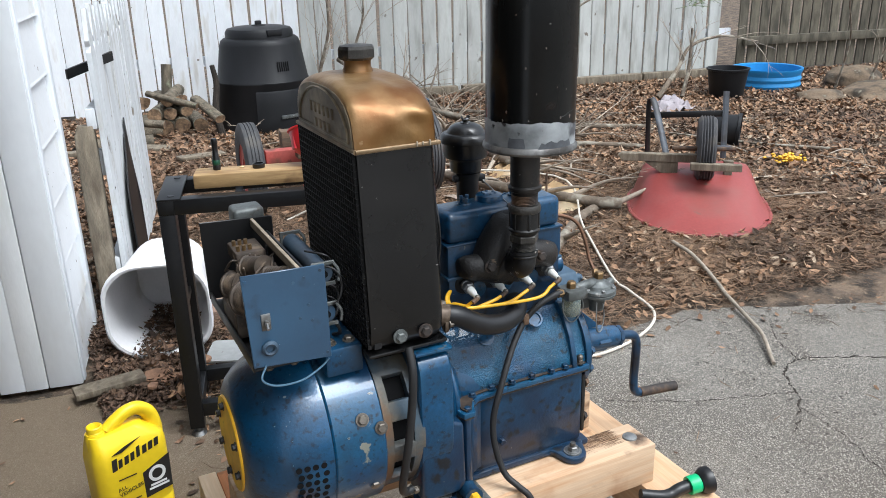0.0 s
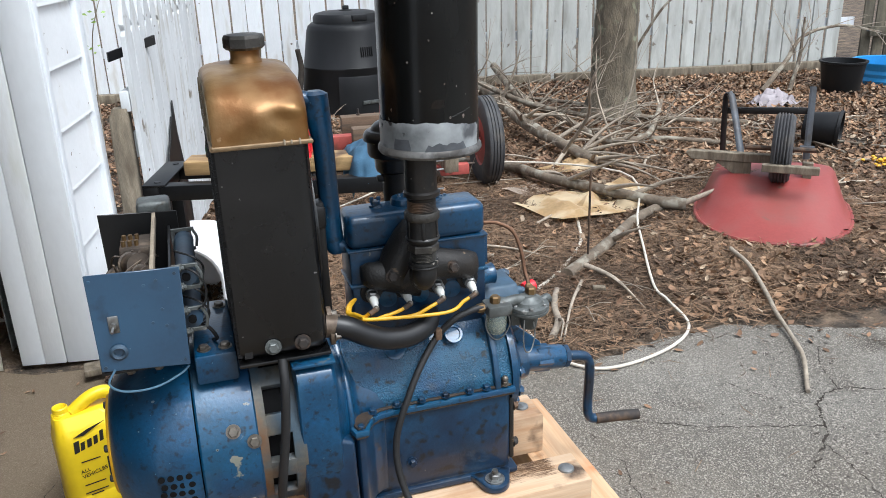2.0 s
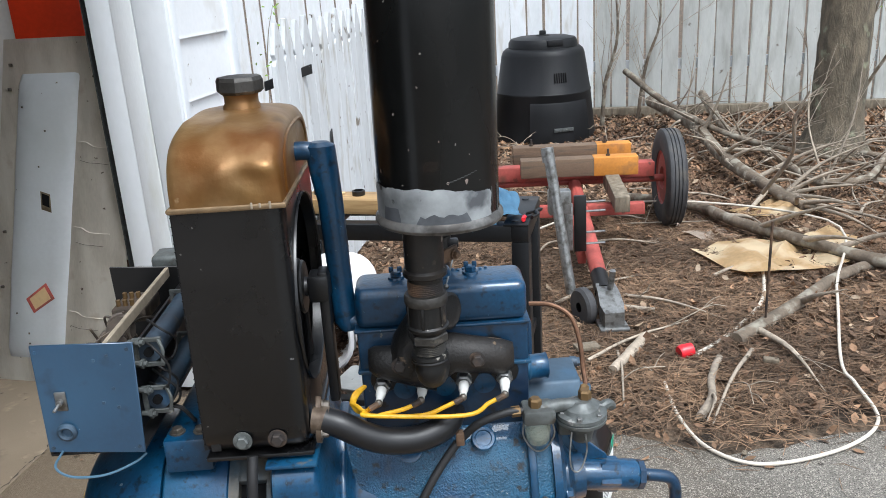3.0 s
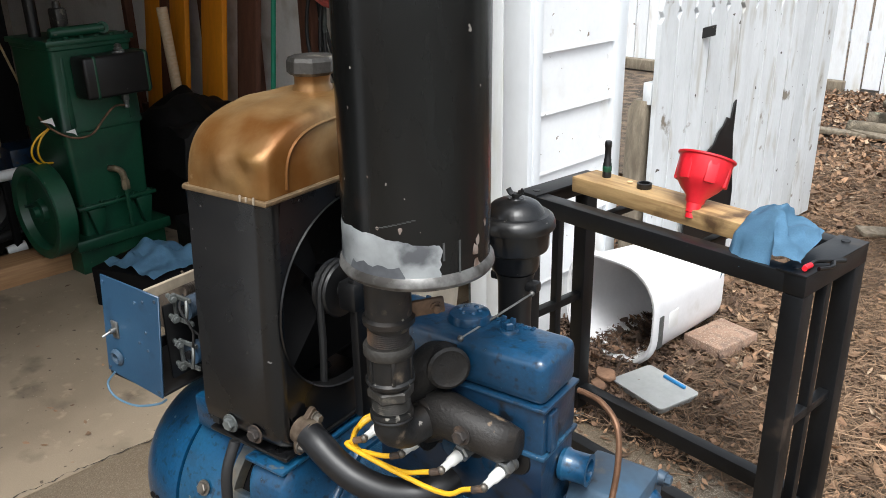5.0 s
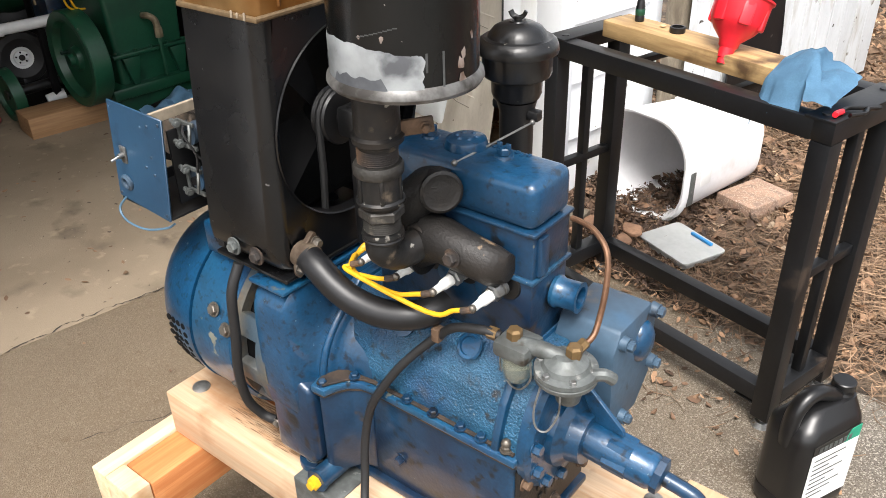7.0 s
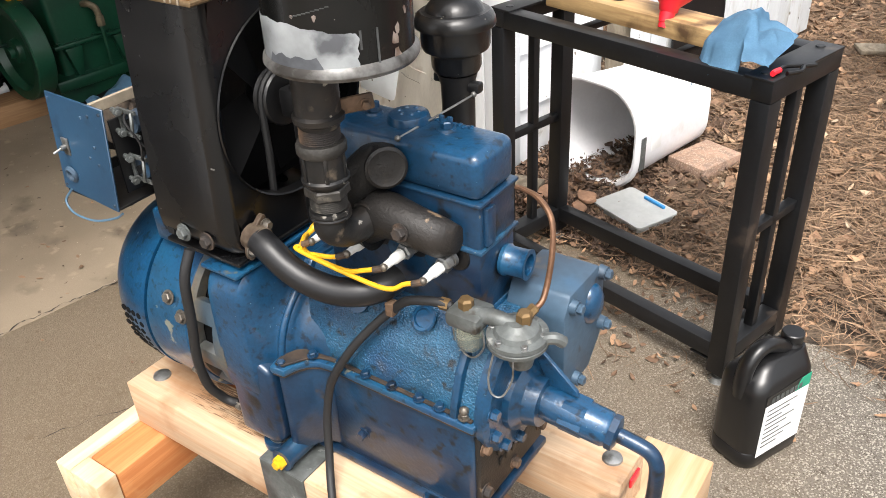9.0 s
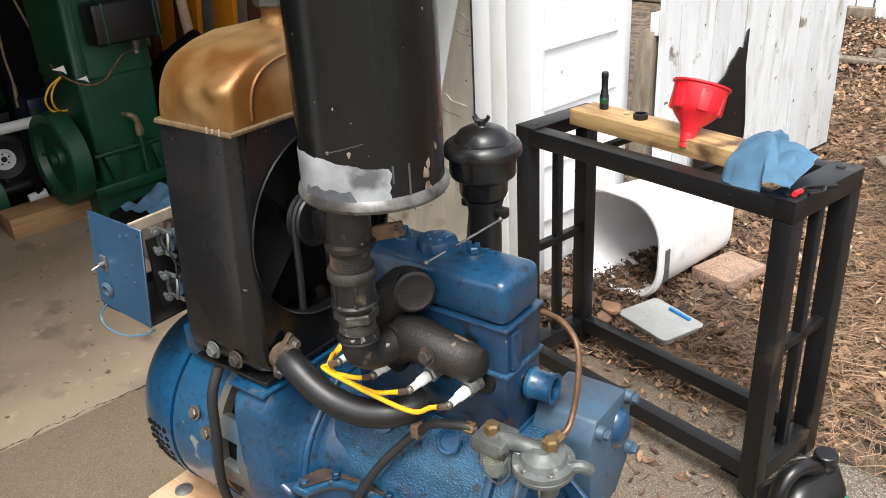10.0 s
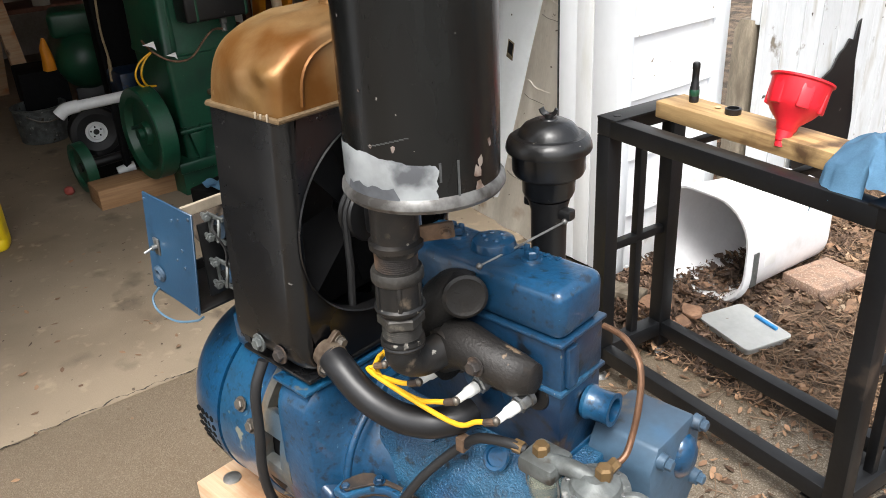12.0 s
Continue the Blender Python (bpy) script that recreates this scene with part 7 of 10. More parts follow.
tagged(br, "pinkish worn paver lying in leaf litter", "paver")
post = thing("gate_post", (-0.50, 2.07, 0.0), -10, "split weathered wooden gate post", "post")
bm = B()
loft(bm, [[(a * k + dx, b * k, z) for a, b in rrect(0.075, 0.07, 0.012)] for z, k, dx in ((-0.05, 1.0, 0), (0.3, 0.98, 0.0), (0.6, 1.0, 0.004), (0.74, 0.95, 0.006), (0.775, 0.72, 0.012))])
part("post_body", bm, M_oldwood, post)
bm = B()
box(bm, (0.04, 0.03, 0.63), (0.05, 0.035, 0.10), 0.006)
part("hinge_block", bm, M_gatepaint, post, "white-painted hinge block")
gate = thing("picket_gate", (-0.447, 2.04, 0.0), -12.0, "open white picket gate with chipped paint", "gate")
for k in range(13):
    bm = B()
    w = 0.1025
    z1 = 1.19 + 0.012 * math.sin(k * 2.1)
    prism(bm, [(-w / 2, 0.045), (w / 2, 0.045), (w / 2, z1 - 0.15), (w / 2 - 0.014, z1 - 0.13), (w / 2, z1 - 0.11), (0.012, z1), (-0.012, z1), (-w / 2, z1 - 0.11), (-w / 2 + 0.014, z1 - 0.13), (-w / 2, z1 - 0.15)], lambda a, b: (0.0, a, b), (0.018, 0, 0), 0.0015, 1)
    ob = part("picket", bm, M_gatepaint, gate, smooth=0)
    ob.matrix_basis = pose(rng.uniform(-0.002, 0.002), 0.05 + k * 0.1085, rng.uniform(-0.006, 0.006), rng.uniform(-0.4, 0.4), 0, 0)
for zz in (0.22, 0.80):
    bm = B()
    box(bm, (-0.02, 0.70, zz), (0.035, 1.40, 0.075), 0.003)
    part("gate_rail", bm, M_gatepaint, gate)
bm = B()
prism(bm, [(0.21, 0.06), (0.55, 0.06), (0.56, 0.345), (0.545, 0.565), (0.555, 0.705), (0.538, 0.695), (0.525, 0.635), (0.495, 0.645), (0.47, 0.615), (0.44, 0.6), (0.4, 0.555), (0.35, 0.535), (0.29, 0.485), (0.25, 0.465), (0.21, 0.385)], lambda a, b: (0.0205 + 0.10 * max(0.0, 0.62 - b) * (0.4 + 0.6 * (b - 0.06) / 0.6), a, b), (0.006, 0, 0), 0.001, 1)
part("tar_patch", bm, M_black, gate, "torn black roofing-felt patch")
bm = B()
bar0, bar1 = Vector((-0.105, 0.171, 0.944)), Vector((0.050, 0.296, 0.992))
loft(bm, [[q + Vector((0.004 * a, -0.005 * a, 0.018 * b)) for a, b in ((-1, -1), (1, -1), (1, 1), (-1, 1))] for q in (bar0, bar1)])
part("black_bar", bm, M_black, gate, "short black bar poking through the pickets")
bd = part("loose_board", box(B(), (0, 0, 0.012), (0.22, 0.07, 0.022), 0.003), M_oldwood)
bd.matrix_basis = pose(-0.58, 1.435, 0.022, 0, 0, 7)
tagged(bd, "short weathered board lying beside the garage", "board")

# ---- yard ----
comp = thing("composter", (1.10, 5.66, -0.03), 12, "black plastic garden composter standing before the white fence", "composter")
bm = B()
def oct_ring(z, r, k=0.06):
    return [((r - k * r * (1 - math.cos(4 * a)) * 0.5) * math.cos(a), (r - k * r * (1 - math.cos(4 * a)) * 0.5) * math.sin(a), z) for a in [2 * math.pi * i / 48 for i in range(48)]]
loft(bm, [oct_ring(0, 0.445), oct_ring(0.03, 0.435), oct_ring(0.03, 0.425), oct_ring(0.40, 0.385), oct_ring(0.405, 0.388), oct_ring(0.42, 0.387), oct_ring(0.425, 0.382), oct_ring(0.70, 0.338), oct_ring(0.735, 0.325), oct_ring(0.755, 0.30), oct_ring(0.757, 0.27)])
cbody = part("composter_body", bm, M_compost, comp, smooth=40)
bm = B()
lathe(bm, [(0.0, 0.85), (0.05, 0.85), (0.06, 0.842), (0.20, 0.838), (0.255, 0.825), (0.272, 0.80), (0.275, 0.752), (0, 0.752)], (0, 0, 0), (0, 0, 1), 40)
lid = part("composter_lid", bm, M_compost, comp)
bm = B()
box(bm, (0, 0, 0.86), (0.05, 0.035, 0.045), 0.008)
part("lid_knob", bm, M_compost, lid)
bm = B()
box(bm, (0.0, -0.25, 0.80), (0.13, 0.06, 0.05), 0.008)
part("lid_latch", bm, M_compost, lid)
# slots as near-black bars, the shade inside them painted
for k in range(6):
    bm = B()
    box(bm, (-0.045 + k * 0.018, -0.366, 0.545), (0.008, 0.006, 0.075), 0.001, rot=Matrix.Rotation(radians(-9), 3, 'X'))
    part("vent_slot", bm, M_dark, cbody)
bm = B()
hr = []
for z in (0.035, 0.05, 0.15, 0.25, 0.345, 0.36):
    rr = 0.4285 - 0.108 * (z - 0.03) + (0.0025 if 0.04 < z < 0.35 else -0.002)
    hr.append([bm.verts.new((rr * math.sin(radians(a)), -rr * math.cos(radians(a)) * (1 - 0.0006 * abs(a)), z)) for a in range(-36, 37, 4)])
for p_, q_ in zip(hr, hr[1:]):
    for i in range(len(p_) - 1):
        bm.faces.new((p_[i], p_[i + 1], q_[i + 1], q_[i]))
hatch = part("hatch_door", bm, M_compost, comp)
bm = B()
box(bm, (0, -0.425, 0.155), (0.16, 0.014, 0.028), 0.003)
part("hatch_grip", bm, M_greymetal, hatch)

# firewood stack
lr = random.Random(21)
def log(p, d, r, length, split=False):
    bm = B()
    d = Vector(d).normalized()
    a, u, w = basis(d)
    n = 14
    rings = []
    for f in (0, 0.02, 0.5, 0.98, 1.0):
        rr = r * (0.97 if f in (0, 1.0) else 1.0)
        rings.append([Vector(p) + a * (length * f) + u * rr * math.cos(t) * (1 + 0.22 * noise.noise((math.cos(t) * 1.3, math.sin(t) * 1.3 + r * 90, f + p[0] * 5))) + w * rr * (math.sin(t) * (0.55 if split and math.sin(t) > 0 else 1)) for t in [2 * math.pi * i / n for i in range(n)]])
    loft(bm, rings)
    me = part("firewood_log", bm, [M_bark, M_log_end], None, smooth=40)
    for f in me.data.polygons:
        if abs(f.normal.dot(d)) > 0.9:
            f.material_index = 1
    return tagged(me, "cut firewood log with pale end, stacked before the fence", "log", "firewood logs stacked before the fence")


row0 = [(-0.02, 0.075), (0.13, 0.06), (0.26, 0.07), (0.40, 0.065), (0.54, 0.06)]
for x, r in row0:
    log((x, 5.62 + lr.uniform(-0.05, 0.05), r), (0.1 + lr.uniform(-0.1, 0.1), 1, 0), r, 0.42)
for x, z, r in ((0.06, 0.19, 0.06), (0.20, 0.185, 0.055), (0.34, 0.19, 0.055), (0.48, 0.18, 0.06), (0.13, 0.29, 0.06), (0.28, 0.29, 0.05), (0.42, 0.28, 0.055)):
    log((x + lr.uniform(-0.03, 0.03), 5.66 + lr.uniform(-0.12, 0.08), z), (lr.uniform(-0.45, 0.45), 1, lr.uniform(-0.08, 0.08)), r * lr.uniform(0.75, 1.1), 0.40, lr.random() < 0.6)
log((-0.22, 5.55, 0.06), (1, 0.15, 0.0), 0.055, 0.45)
log((-0.30, 5.30, 0.05), (1, -0.1, 0.0), 0.05, 0.42)
log((0.16, 5.62, 0.36), (0.75, -0.55, -0.22), 0.032, 0.42, True)
log((-0.12, 5.50, 0.20), (0.9, -0.4, -0.12), 0.04, 0.38, True)
log((0.50, 5.52, 0.30), (0.35, -0.9, -0.35), 0.045, 0.36, True)
log((0.34, 5.86, 0.30), (0.12, 0.1, 1), 0.045, 0.24, True)
for loc, rz, s in (((-0.02, 5.18, 0.03), -24, (0.50, 0.12, 0.025)), ((-0.30, 5.2, 0.03), 8, (0.55, 0.08, 0.03)), ((0.35, 4.65, 0.03), 15, (0.34, 0.09, 0.02)), ((0.22, 3.3, 0.03), 30, (0.24, 0.10, 0.02))):
    ob = part("loose_board", box(B(), (0, 0, 0), s, 0.004), M_oldwood)
    ob.matrix_basis = pose(*loc, 2, 3, rz)
    tagged(ob, "weathered grey board lying on the leaf litter", "board", "loose boards in the yard")
bm = B()
tube(bm, [(0.66, 5.40, 0.0), (0.64, 5.44, 0.2), (0.67, 5.46, 0.40), (0.65, 5.45, 0.55)], lambda f: 0.032 - 0.012 * f, 10)
tagged(part("burnt_stake", bm, M_crack), "charred dark stake leaning by the composter", "stake")

# trailer chassis
M_ochre = mat("ochre_paint", srgb(190, 126, 50), 0.6, 0.0, 0.15, 8, 80, 0.2, 0.001, srgb(140, 96, 56), (0.55, 0.66), 9)
tr = thing("trailer_chassis", (0.86, 3.13, 0.0), -5, "small home-made red trailer chassis with grey tyres", "trailer")
W0, W1 = Vector((0.355, 3.18, 0.252)), Vector((1.352, 3.09, 0.252))
ax = (W1 - W0).normalized()
perp = Vector((-ax.y, ax.x, 0))
def tp(name, bm, m, parent=None, label="", smooth=35.0):
    return part(name, bm, m, parent or tr, label, smooth, world=True)
for c, s in ((W0, -1), (W1, 1)):
    bm = B()
    prof = [(0.14, -0.042), (0.19, -0.052), (0.236, -0.047), (0.250, -0.040)]
    for k in range(4):
        y0 = -0.034 + k * 0.0175
        prof += [(0.253, y0), (0.253, y0 + 0.011), (0.247, y0 + 0.012), (0.247, y0 + 0.016)]
    prof += [(0.250, 0.040), (0.236, 0.047), (0.19, 0.052), (0.14, 0.042), (0.14, -0.042)]
    lathe(bm, prof, c, ax, 44)
    wh = tp("wheel", bm, M_tyre, label="worn grey trailer tyre")
    bm = B()
    lathe(bm, [(0, -0.02), (0.05, -0.02), (0.06, -0.035), (0.13, -0.03), (0.145, -0.042), (0.145, 0.042), (0.13, 0.03), (0.06, 0.035), (0.05, 0.02), (0, 0.02)], c, ax, 32)
    tp("rim", bm, M_red, wh, "faded red rim")
rotax = Matrix((ax, perp, Vector((0, 0, 1)))).transposed()
mid = (W0 + W1) / 2
bm = B()
cyl(bm, W0, W1, 0.02, n=12)
box(bm, mid + Vector((0, 0, 0.055)), (0.84, 0.075, 0.075), 0.004, rot=rotax)
tp("axle_beam", bm, M_red)
bm = B()
box(bm, mid - ax * 0.04 - perp * 0.12 + Vector((0, 0, 0.108)), (0.46, 0.085, 0.09), 0.004, rot=rotax)
tp("deck_timber", bm, M_greywood)
bm = B()
box(bm, mid - ax * 0.04 + perp * 0.16 + Vector((0, 0, 0.118)), (0.52, 0.085, 0.09), 0.004, rot=rotax)
tp("deck_timber", bm, M_greywood)
bm = B()
box(bm, mid + ax * 0.205 - perp * 0.12 + Vector((0, 0, 0.1085)), (0.22, 0.089, 0.093), 0.004, rot=rotax)
tp("yellow_end", bm, M_ochre, label="ochre-painted end of the deck timber")
bm = B()
box(bm, mid + ax * 0.235 + perp * 0.16 + Vector((0, 0, 0.1185)), (0.18, 0.089, 0.093), 0.004, rot=rotax)
tp("yellow_end", bm, M_ochre, label="ochre-painted end of the deck timber")
for kx, ky in ((-0.2, 0.16), (0.19, 0.16), (0.17, -0.12)):
    bm = B()
    q_ = mid + ax * kx + perp * ky + Vector((0, 0, 0.155 if ky < 0 else 0.165))
    cyl(bm, q_, q_ + Vector((0, 0, 0.035)), 0.006, n=8)
    lathe(bm, [(0, 0), (0.011, 0), (0.011, 0.009), (0, 0.009)], q_, (0, 0, 1), 6)
    tp("deck_bolt", bm, M_rust)
bm = B()
box(bm, mid + ax * 0.185 - perp * 0.30 + Vector((0, 0, 0.020)), (0.07, 0.42, 0.075), 0.004, rot=rotax @ Matrix.Rotation(radians(4), 3, 'X'))
tp("brace_block", bm, M_oldwood)
tg0, tg1 = Vector((0.86, 3.05, 0.20)), Vector((0.752, 1.98, 0.125))
bm = B()
box(bm, Vector((0.85, 2.84, 0.18)), (0.60, 0.05, 0.055), 0.003, rot=rotax)
tp("front_bar", bm, M_red)
bm = B()
cyl(bm, Vector((0.868, 3.15, 0.24)), tg1, 0.033, n=18)
tp("tongue", bm, M_red)
bm = B()
cyl(bm, tg1 + Vector((0.008, 0.08, 0.006)), tg1 - Vector((0.008, 0.08, 0.008)), 0.035, n=18)
tp("tongue_sleeve", bm, M_black)
bm = B()
loft(bm, [[tg1 + Vector((0.045 * k * a, -0.06 + y, z + 0.03 * b)) for a, b in ((-1, -1), (1, -1), (1, 1), (-1, 1))] for y, z, k in ((0.0, -0.005, 0.8), (-0.06, -0.015, 0.9), (-0.12, -0.045, 1.0), (-0.17, -0.06, 0.8))])
ball(bm, tg1 + Vector((0, -0.18, -0.055)), (0.042, 0.042, 0.035), 14)
box(bm, tg1 + Vector((0, -0.19, -0.095)), (0.11, 0.11, 0.012), 0.003)
tube(bm, [tg1 + Vector((0.01, -0.10, 0.0)), tg1 + Vector((0.012, -0.12, 0.06)), tg1 + Vector((0.014, -0.13, 0.10))], 0.012, 8)
tp("coupler", bm, M_zinc, label="zinc-plated ball coupler resting near the ground")
bm = B()
cyl(bm, (0.634, 1.985, 0.09), (0.572, 2.10, 0.62), 0.021, n=18)
cyl(bm, (0.572, 2.10, 0.60), (0.566, 2.11, 0.655), 0.025, n=18)
box(bm, (0.62, 2.16, 0.42), (0.09, 0.05, 0.10), 0.006)
box(bm, (0.665, 2.21, 0.30), (0.03, 0.06, 0.20), 0.004)
jack = tp("jockey_jack", bm, M_zinc, label="zinc-plated jockey-wheel jack")
bm = B()
box(bm, (0.712, 2.20, 0.31), (0.05, 0.02, 0.24), 0.003)
tp("clamp_plate", bm, M_black, jack)
for zz in (0.22, 0.27, 0.36, 0.40):
    bm = B()
    cyl(bm, (0.715, 2.20, zz), (0.815, 2.19, zz + 0.004), 0.005, n=8)
    tp("u_bolt", bm, M_zinc, jack)
bm = B()
lathe(bm, [(0.02, -0.022), (0.065, -0.022), (0.075, -0.012), (0.075, 0.012), (0.065, 0.022), (0.02, 0.022)], (0.662, 1.88, 0.075), (1, 0.35, 0), 24)
tp("jockey_wheel", bm, M_tyre, jack)
bm = B()
box(bm, (0.77, 2.55, 0.13), (0.035, 0.42, 0.10), 0.004, rot=zrot(-6))
tp("tongue_plate", bm, M_red)

# upturned wheelbarrow
M_strap = mat("dull_strap_steel", srgb(74, 78, 84), 0.5, 0.3, 0.2, 10, 120, 0.2, 0.001, srgb(58, 52, 48), (0.5, 0.7), 9)
wb = thing("wheelbarrow", (2.161, 1.612, 0.0), -38, "upturned wheelbarrow with red steel tray lying in the leaves", "wheelbarrow")
def tray_ring(z, w0, w1, y0, y1, r):
    out = []
    for a, b in rrect(1.0, 1.0, r, 7):
        t = b + 0.5
        out.append((a * (w0 + (w1 - w0) * t), y0 + (y1 - y0) * t, z))
    return out
bm = B()
loft(bm, [tray_ring(0.012, 0.70, 0.75, -0.02, 0.98, 0.43), tray_ring(0.026, 0.70, 0.75, -0.02, 0.98, 0.43), tray_ring(0.032, 0.67, 0.72, 0.0, 0.965, 0.43), tray_ring(0.085, 0.60, 0.68, 0.14, 0.91, 0.39), tray_ring(0.135, 0.55, 0.64, 0.27, 0.86, 0.35), tray_ring(0.175, 0.51, 0.60, 0.38, 0.82, 0.28), tray_ring(0.198, 0.47, 0.56, 0.45, 0.78, 0.28), tray_ring(0.205, 0.42, 0.50, 0.50, 0.74, 0.28)], close=False)
bm.faces.new(bm.verts[-32:])
part("tray", bm, M_tray, wb, "faded red steel tray", smooth=60)
bm = B()
rim_ = tray_ring(0.020, 0.70, 0.75, -0.02, 0.98, 0.43)
tube(bm, rim_ + [rim_[0]], 0.011, 8, raw=True)
part("tray_rim", bm, M_tray, wb)
wbc = Vector((0.018, 0.455, 0.344))
bm = B()
prof = [(0.07, -0.032), (0.12, -0.047), (0.150, -0.046), (0.160, -0.038)]
for k in range(5):
    y0 = -0.034 + k * 0.0138
    prof += [(0.166, y0), (0.169, y0 + 0.004), (0.166, y0 + 0.0075), (0.160, y0 + 0.0095)]
prof += [(0.160, 0.038), (0.150, 0.046), (0.12, 0.047), (0.07, 0.032), (0.07, -0.032)]
lathe(bm, prof, wbc, (0.99, -0.06, 0), 40)
ww_ = part("wheel", bm, M_tyre, wb, "worn black tyre")
bm = B()
lathe(bm, [(0, -0.03), (0.03, -0.03), (0.07, -0.02), (0.07, 0.02), (0.03, 0.03), (0, 0.03)], wbc, (0.99, -0.06, 0), 20)
cyl(bm, wbc - Vector((0.17, 0, 0.004)), wbc + Vector((0.15, 0, -0.004)), 0.012, n=10)
part("wheel_hub", bm, M_rust, ww_)
bm = B()
prism(bm, [(-0.43, 0.29), (-0.41, 0.305), (-0.02, 0.300), (-0.02, 0.258), (-0.40, 0.262)], lambda a, b: (a, 0.47, b), (0, 0.045, 0), 0.003, 1)
part("wooden_beam", bm, M_oldwood, wb, smooth=0)
bm = B()
box(bm, (0.055, 0.285, 0.285), (0.25, 0.04, 0.036), 0.004, rot=zrot(-3))
part("wooden_beam", bm, M_oldwood, wb, smooth=0)
bm = B()
prism(bm, [(-0.29, 0.258), (-0.115, 0.258), (-0.115, 0.165), (-0.15, 0.165)], lambda a, b: (a, 0.475, b), (0, 0.035, 0), 0.003, 1)
part("wedge_block", bm, M_oldwood, wb)
bm = B()
prism(bm, [(0.115, 0.275), (0.165, 0.275), (0.160, 0.18), (0.122, 0.18)], lambda a, b: (a, 0.46, b), (0, 0.035, 0), 0.003, 1)
part("wedge_block", bm, M_oldwood, wb)
bm = B()
tube(bm, [(-0.262, 0.80, 0.22), (-0.268, 0.79, 0.40), (-0.270, 0.785, 0.52), (-0.258, 0.78, 0.542)], 0.020, 8, 4, flat=0.35)
part("leg_strap", bm, M_black, wb)
bm = B()
tube(bm, [(-0.258, 0.78, 0.542), (-0.240, 0.775, 0.52), (-0.205, 0.70, 0.40), (-0.170, 0.62, 0.27)], 0.019, 8, 4, flat=0.4)
part("leg_strap", bm, M_strap, wb)
bm = B()
tube(bm, [(0.148, 0.76, 0.22), (0.146, 0.79, 0.40), (0.144, 0.829, 0.580)], 0.024, 8, 4, flat=0.45)
box(bm, (0.145, 0.74, 0.285), (0.07, 0.03, 0.016), 0.003)
part("leg_strap", bm, M_strap, wb)
bm = B()
box(bm, (-0.06, 0.80, 0.455), (0.42, 0.012, 0.034), 0.003, rot=Matrix.Rotation(radians(-2), 3, 'Y'))
part("leg_brace", bm, M_black, wb)
# black flower pot lying behind it
pot_ = thing("flower_pot", (3.70, 3.05, 0.12), -35, "black plastic flower pot lying on its side in the leaves", "pot")
part("pot_shell", lathe(B(), [(0.0, 0.0), (0.085, 0.0), (0.09, 0.01), (0.115, 0.20), (0.125, 0.205), (0.125, 0.225), (0.112, 0.225), (0.082, 0.015), (0, 0.012)], (-0.13, 0, 0), (1, -0.25, -0.05), 28), M_compost, pot_)

M_rock = mat("mossy_rock", srgb(120, 103, 84), 0.95, 0.0, 0.3, 6, 60, 0.8, 0.006, srgb(70, 62, 52), (0.45, 0.62), 7, layers=((srgb(128, 122, 106), 0.62, 0.70, 14),))
# pots, pool and clutter by the far fence
tub = thing("planter_tub", (5.14, 4.50, 0.0), 0, "black plastic planter tub among dry leaves", "planter")
part("tub_shell", lathe(B(), [(0, 0), (0.145, 0), (0.15, 0.01), (0.182, 0.25), (0.194, 0.255), (0.194, 0.27), (0.172, 0.27), (0.16, 0.19), (0, 0.17)], (0, 0, 0), (0, 0, 1), 32), M_compost, tub)
pool = thing("paddling_pool", (5.88, 4.72, -0.02), 0, "blue plastic paddling pool half hidden by the planter", "pool")
bm = B()
prof = [(0, 0.01), (0.30, 0.01)] + [(0.315 + 0.010 * (k % 2), 0.03 + 0.03 * k) for k in range(6)] + [(0.335, 0.20), (0.335, 0.215), (0.31, 0.21), (0.295, 0.05), (0, 0.04)]
lathe(bm, prof, (0, 0, 0), (0, 0, 1), 40)
part("pool_wall", bm, M_bluepool, pool)
for loc, r in (((6.35, 3.75, 0.0), (0.46, 0.36, 0.13)), ((7.1, 3.3, 0.0), (0.50, 0.42, 0.17)), ((5.75, 3.95, 0.0), (0.24, 0.19, 0.09)), ((6.6, 4.3, 0.06), (0.3, 0.22, 0.14)), ((3.55, 5.55, 0.0), (0.20, 0.13, 0.12))):
    bm = B()
    g = bmesh.ops.create_icosphere(bm, subdivisions=4, radius=1.0)
    for v in bm.verts:
        v.co = Vector((v.co.x * r[0], v.co.y * r[1], v.co.z * r[2])) * (1 + 0.16 * noise.noise(v.co * 2.1 + Vector(loc)) + 0.05 * noise.noise(v.co * 8))
    ob = part("rock", bm, M_rock, None, smooth=50)
    ob.matrix_basis = pose(*loc)
    tagged(ob, "pale brown garden rock half buried in leaves", "rock", "garden rocks by the fence")
bm = B()
for k in range(60):
    t = lr.uniform(0, 6.28)
    q = Vector((3.62 + 0.055 * lr.gauss(0, 0.8), 2.43 + 0.05 * lr.gauss(0, 0.8), 0.03 + lr.uniform(0, 0.03)))
    ball(bm, q, (0.013, 0.012, 0.008), 6)
tagged(part("yellow_crocus", bm, M_yellow, None, kind="stuff"), "clump of small yellow flowers among dry leaves", "flowers")
bm = B()
gv_ = [[bm.verts.new((4.25 + 0.36 * (i / 16 - 0.5), 4.25 + 0.24 * (j / 16 - 0.5), max(0.012, 0.09 * (1 - (2 * i / 16 - 1) ** 2) * (1 - (2 * j / 16 - 1) ** 2) + 0.08 * noise.noise((i * 0.35, j * 0.35, 2.0)) + 0.02))) for j in range(17)] for i in range(17)]
for i in range(16):
    for j in range(16):
        bm.faces.new((gv_[i][j], gv_[i + 1][j], gv_[i + 1][j + 1], gv_[i][j + 1]))
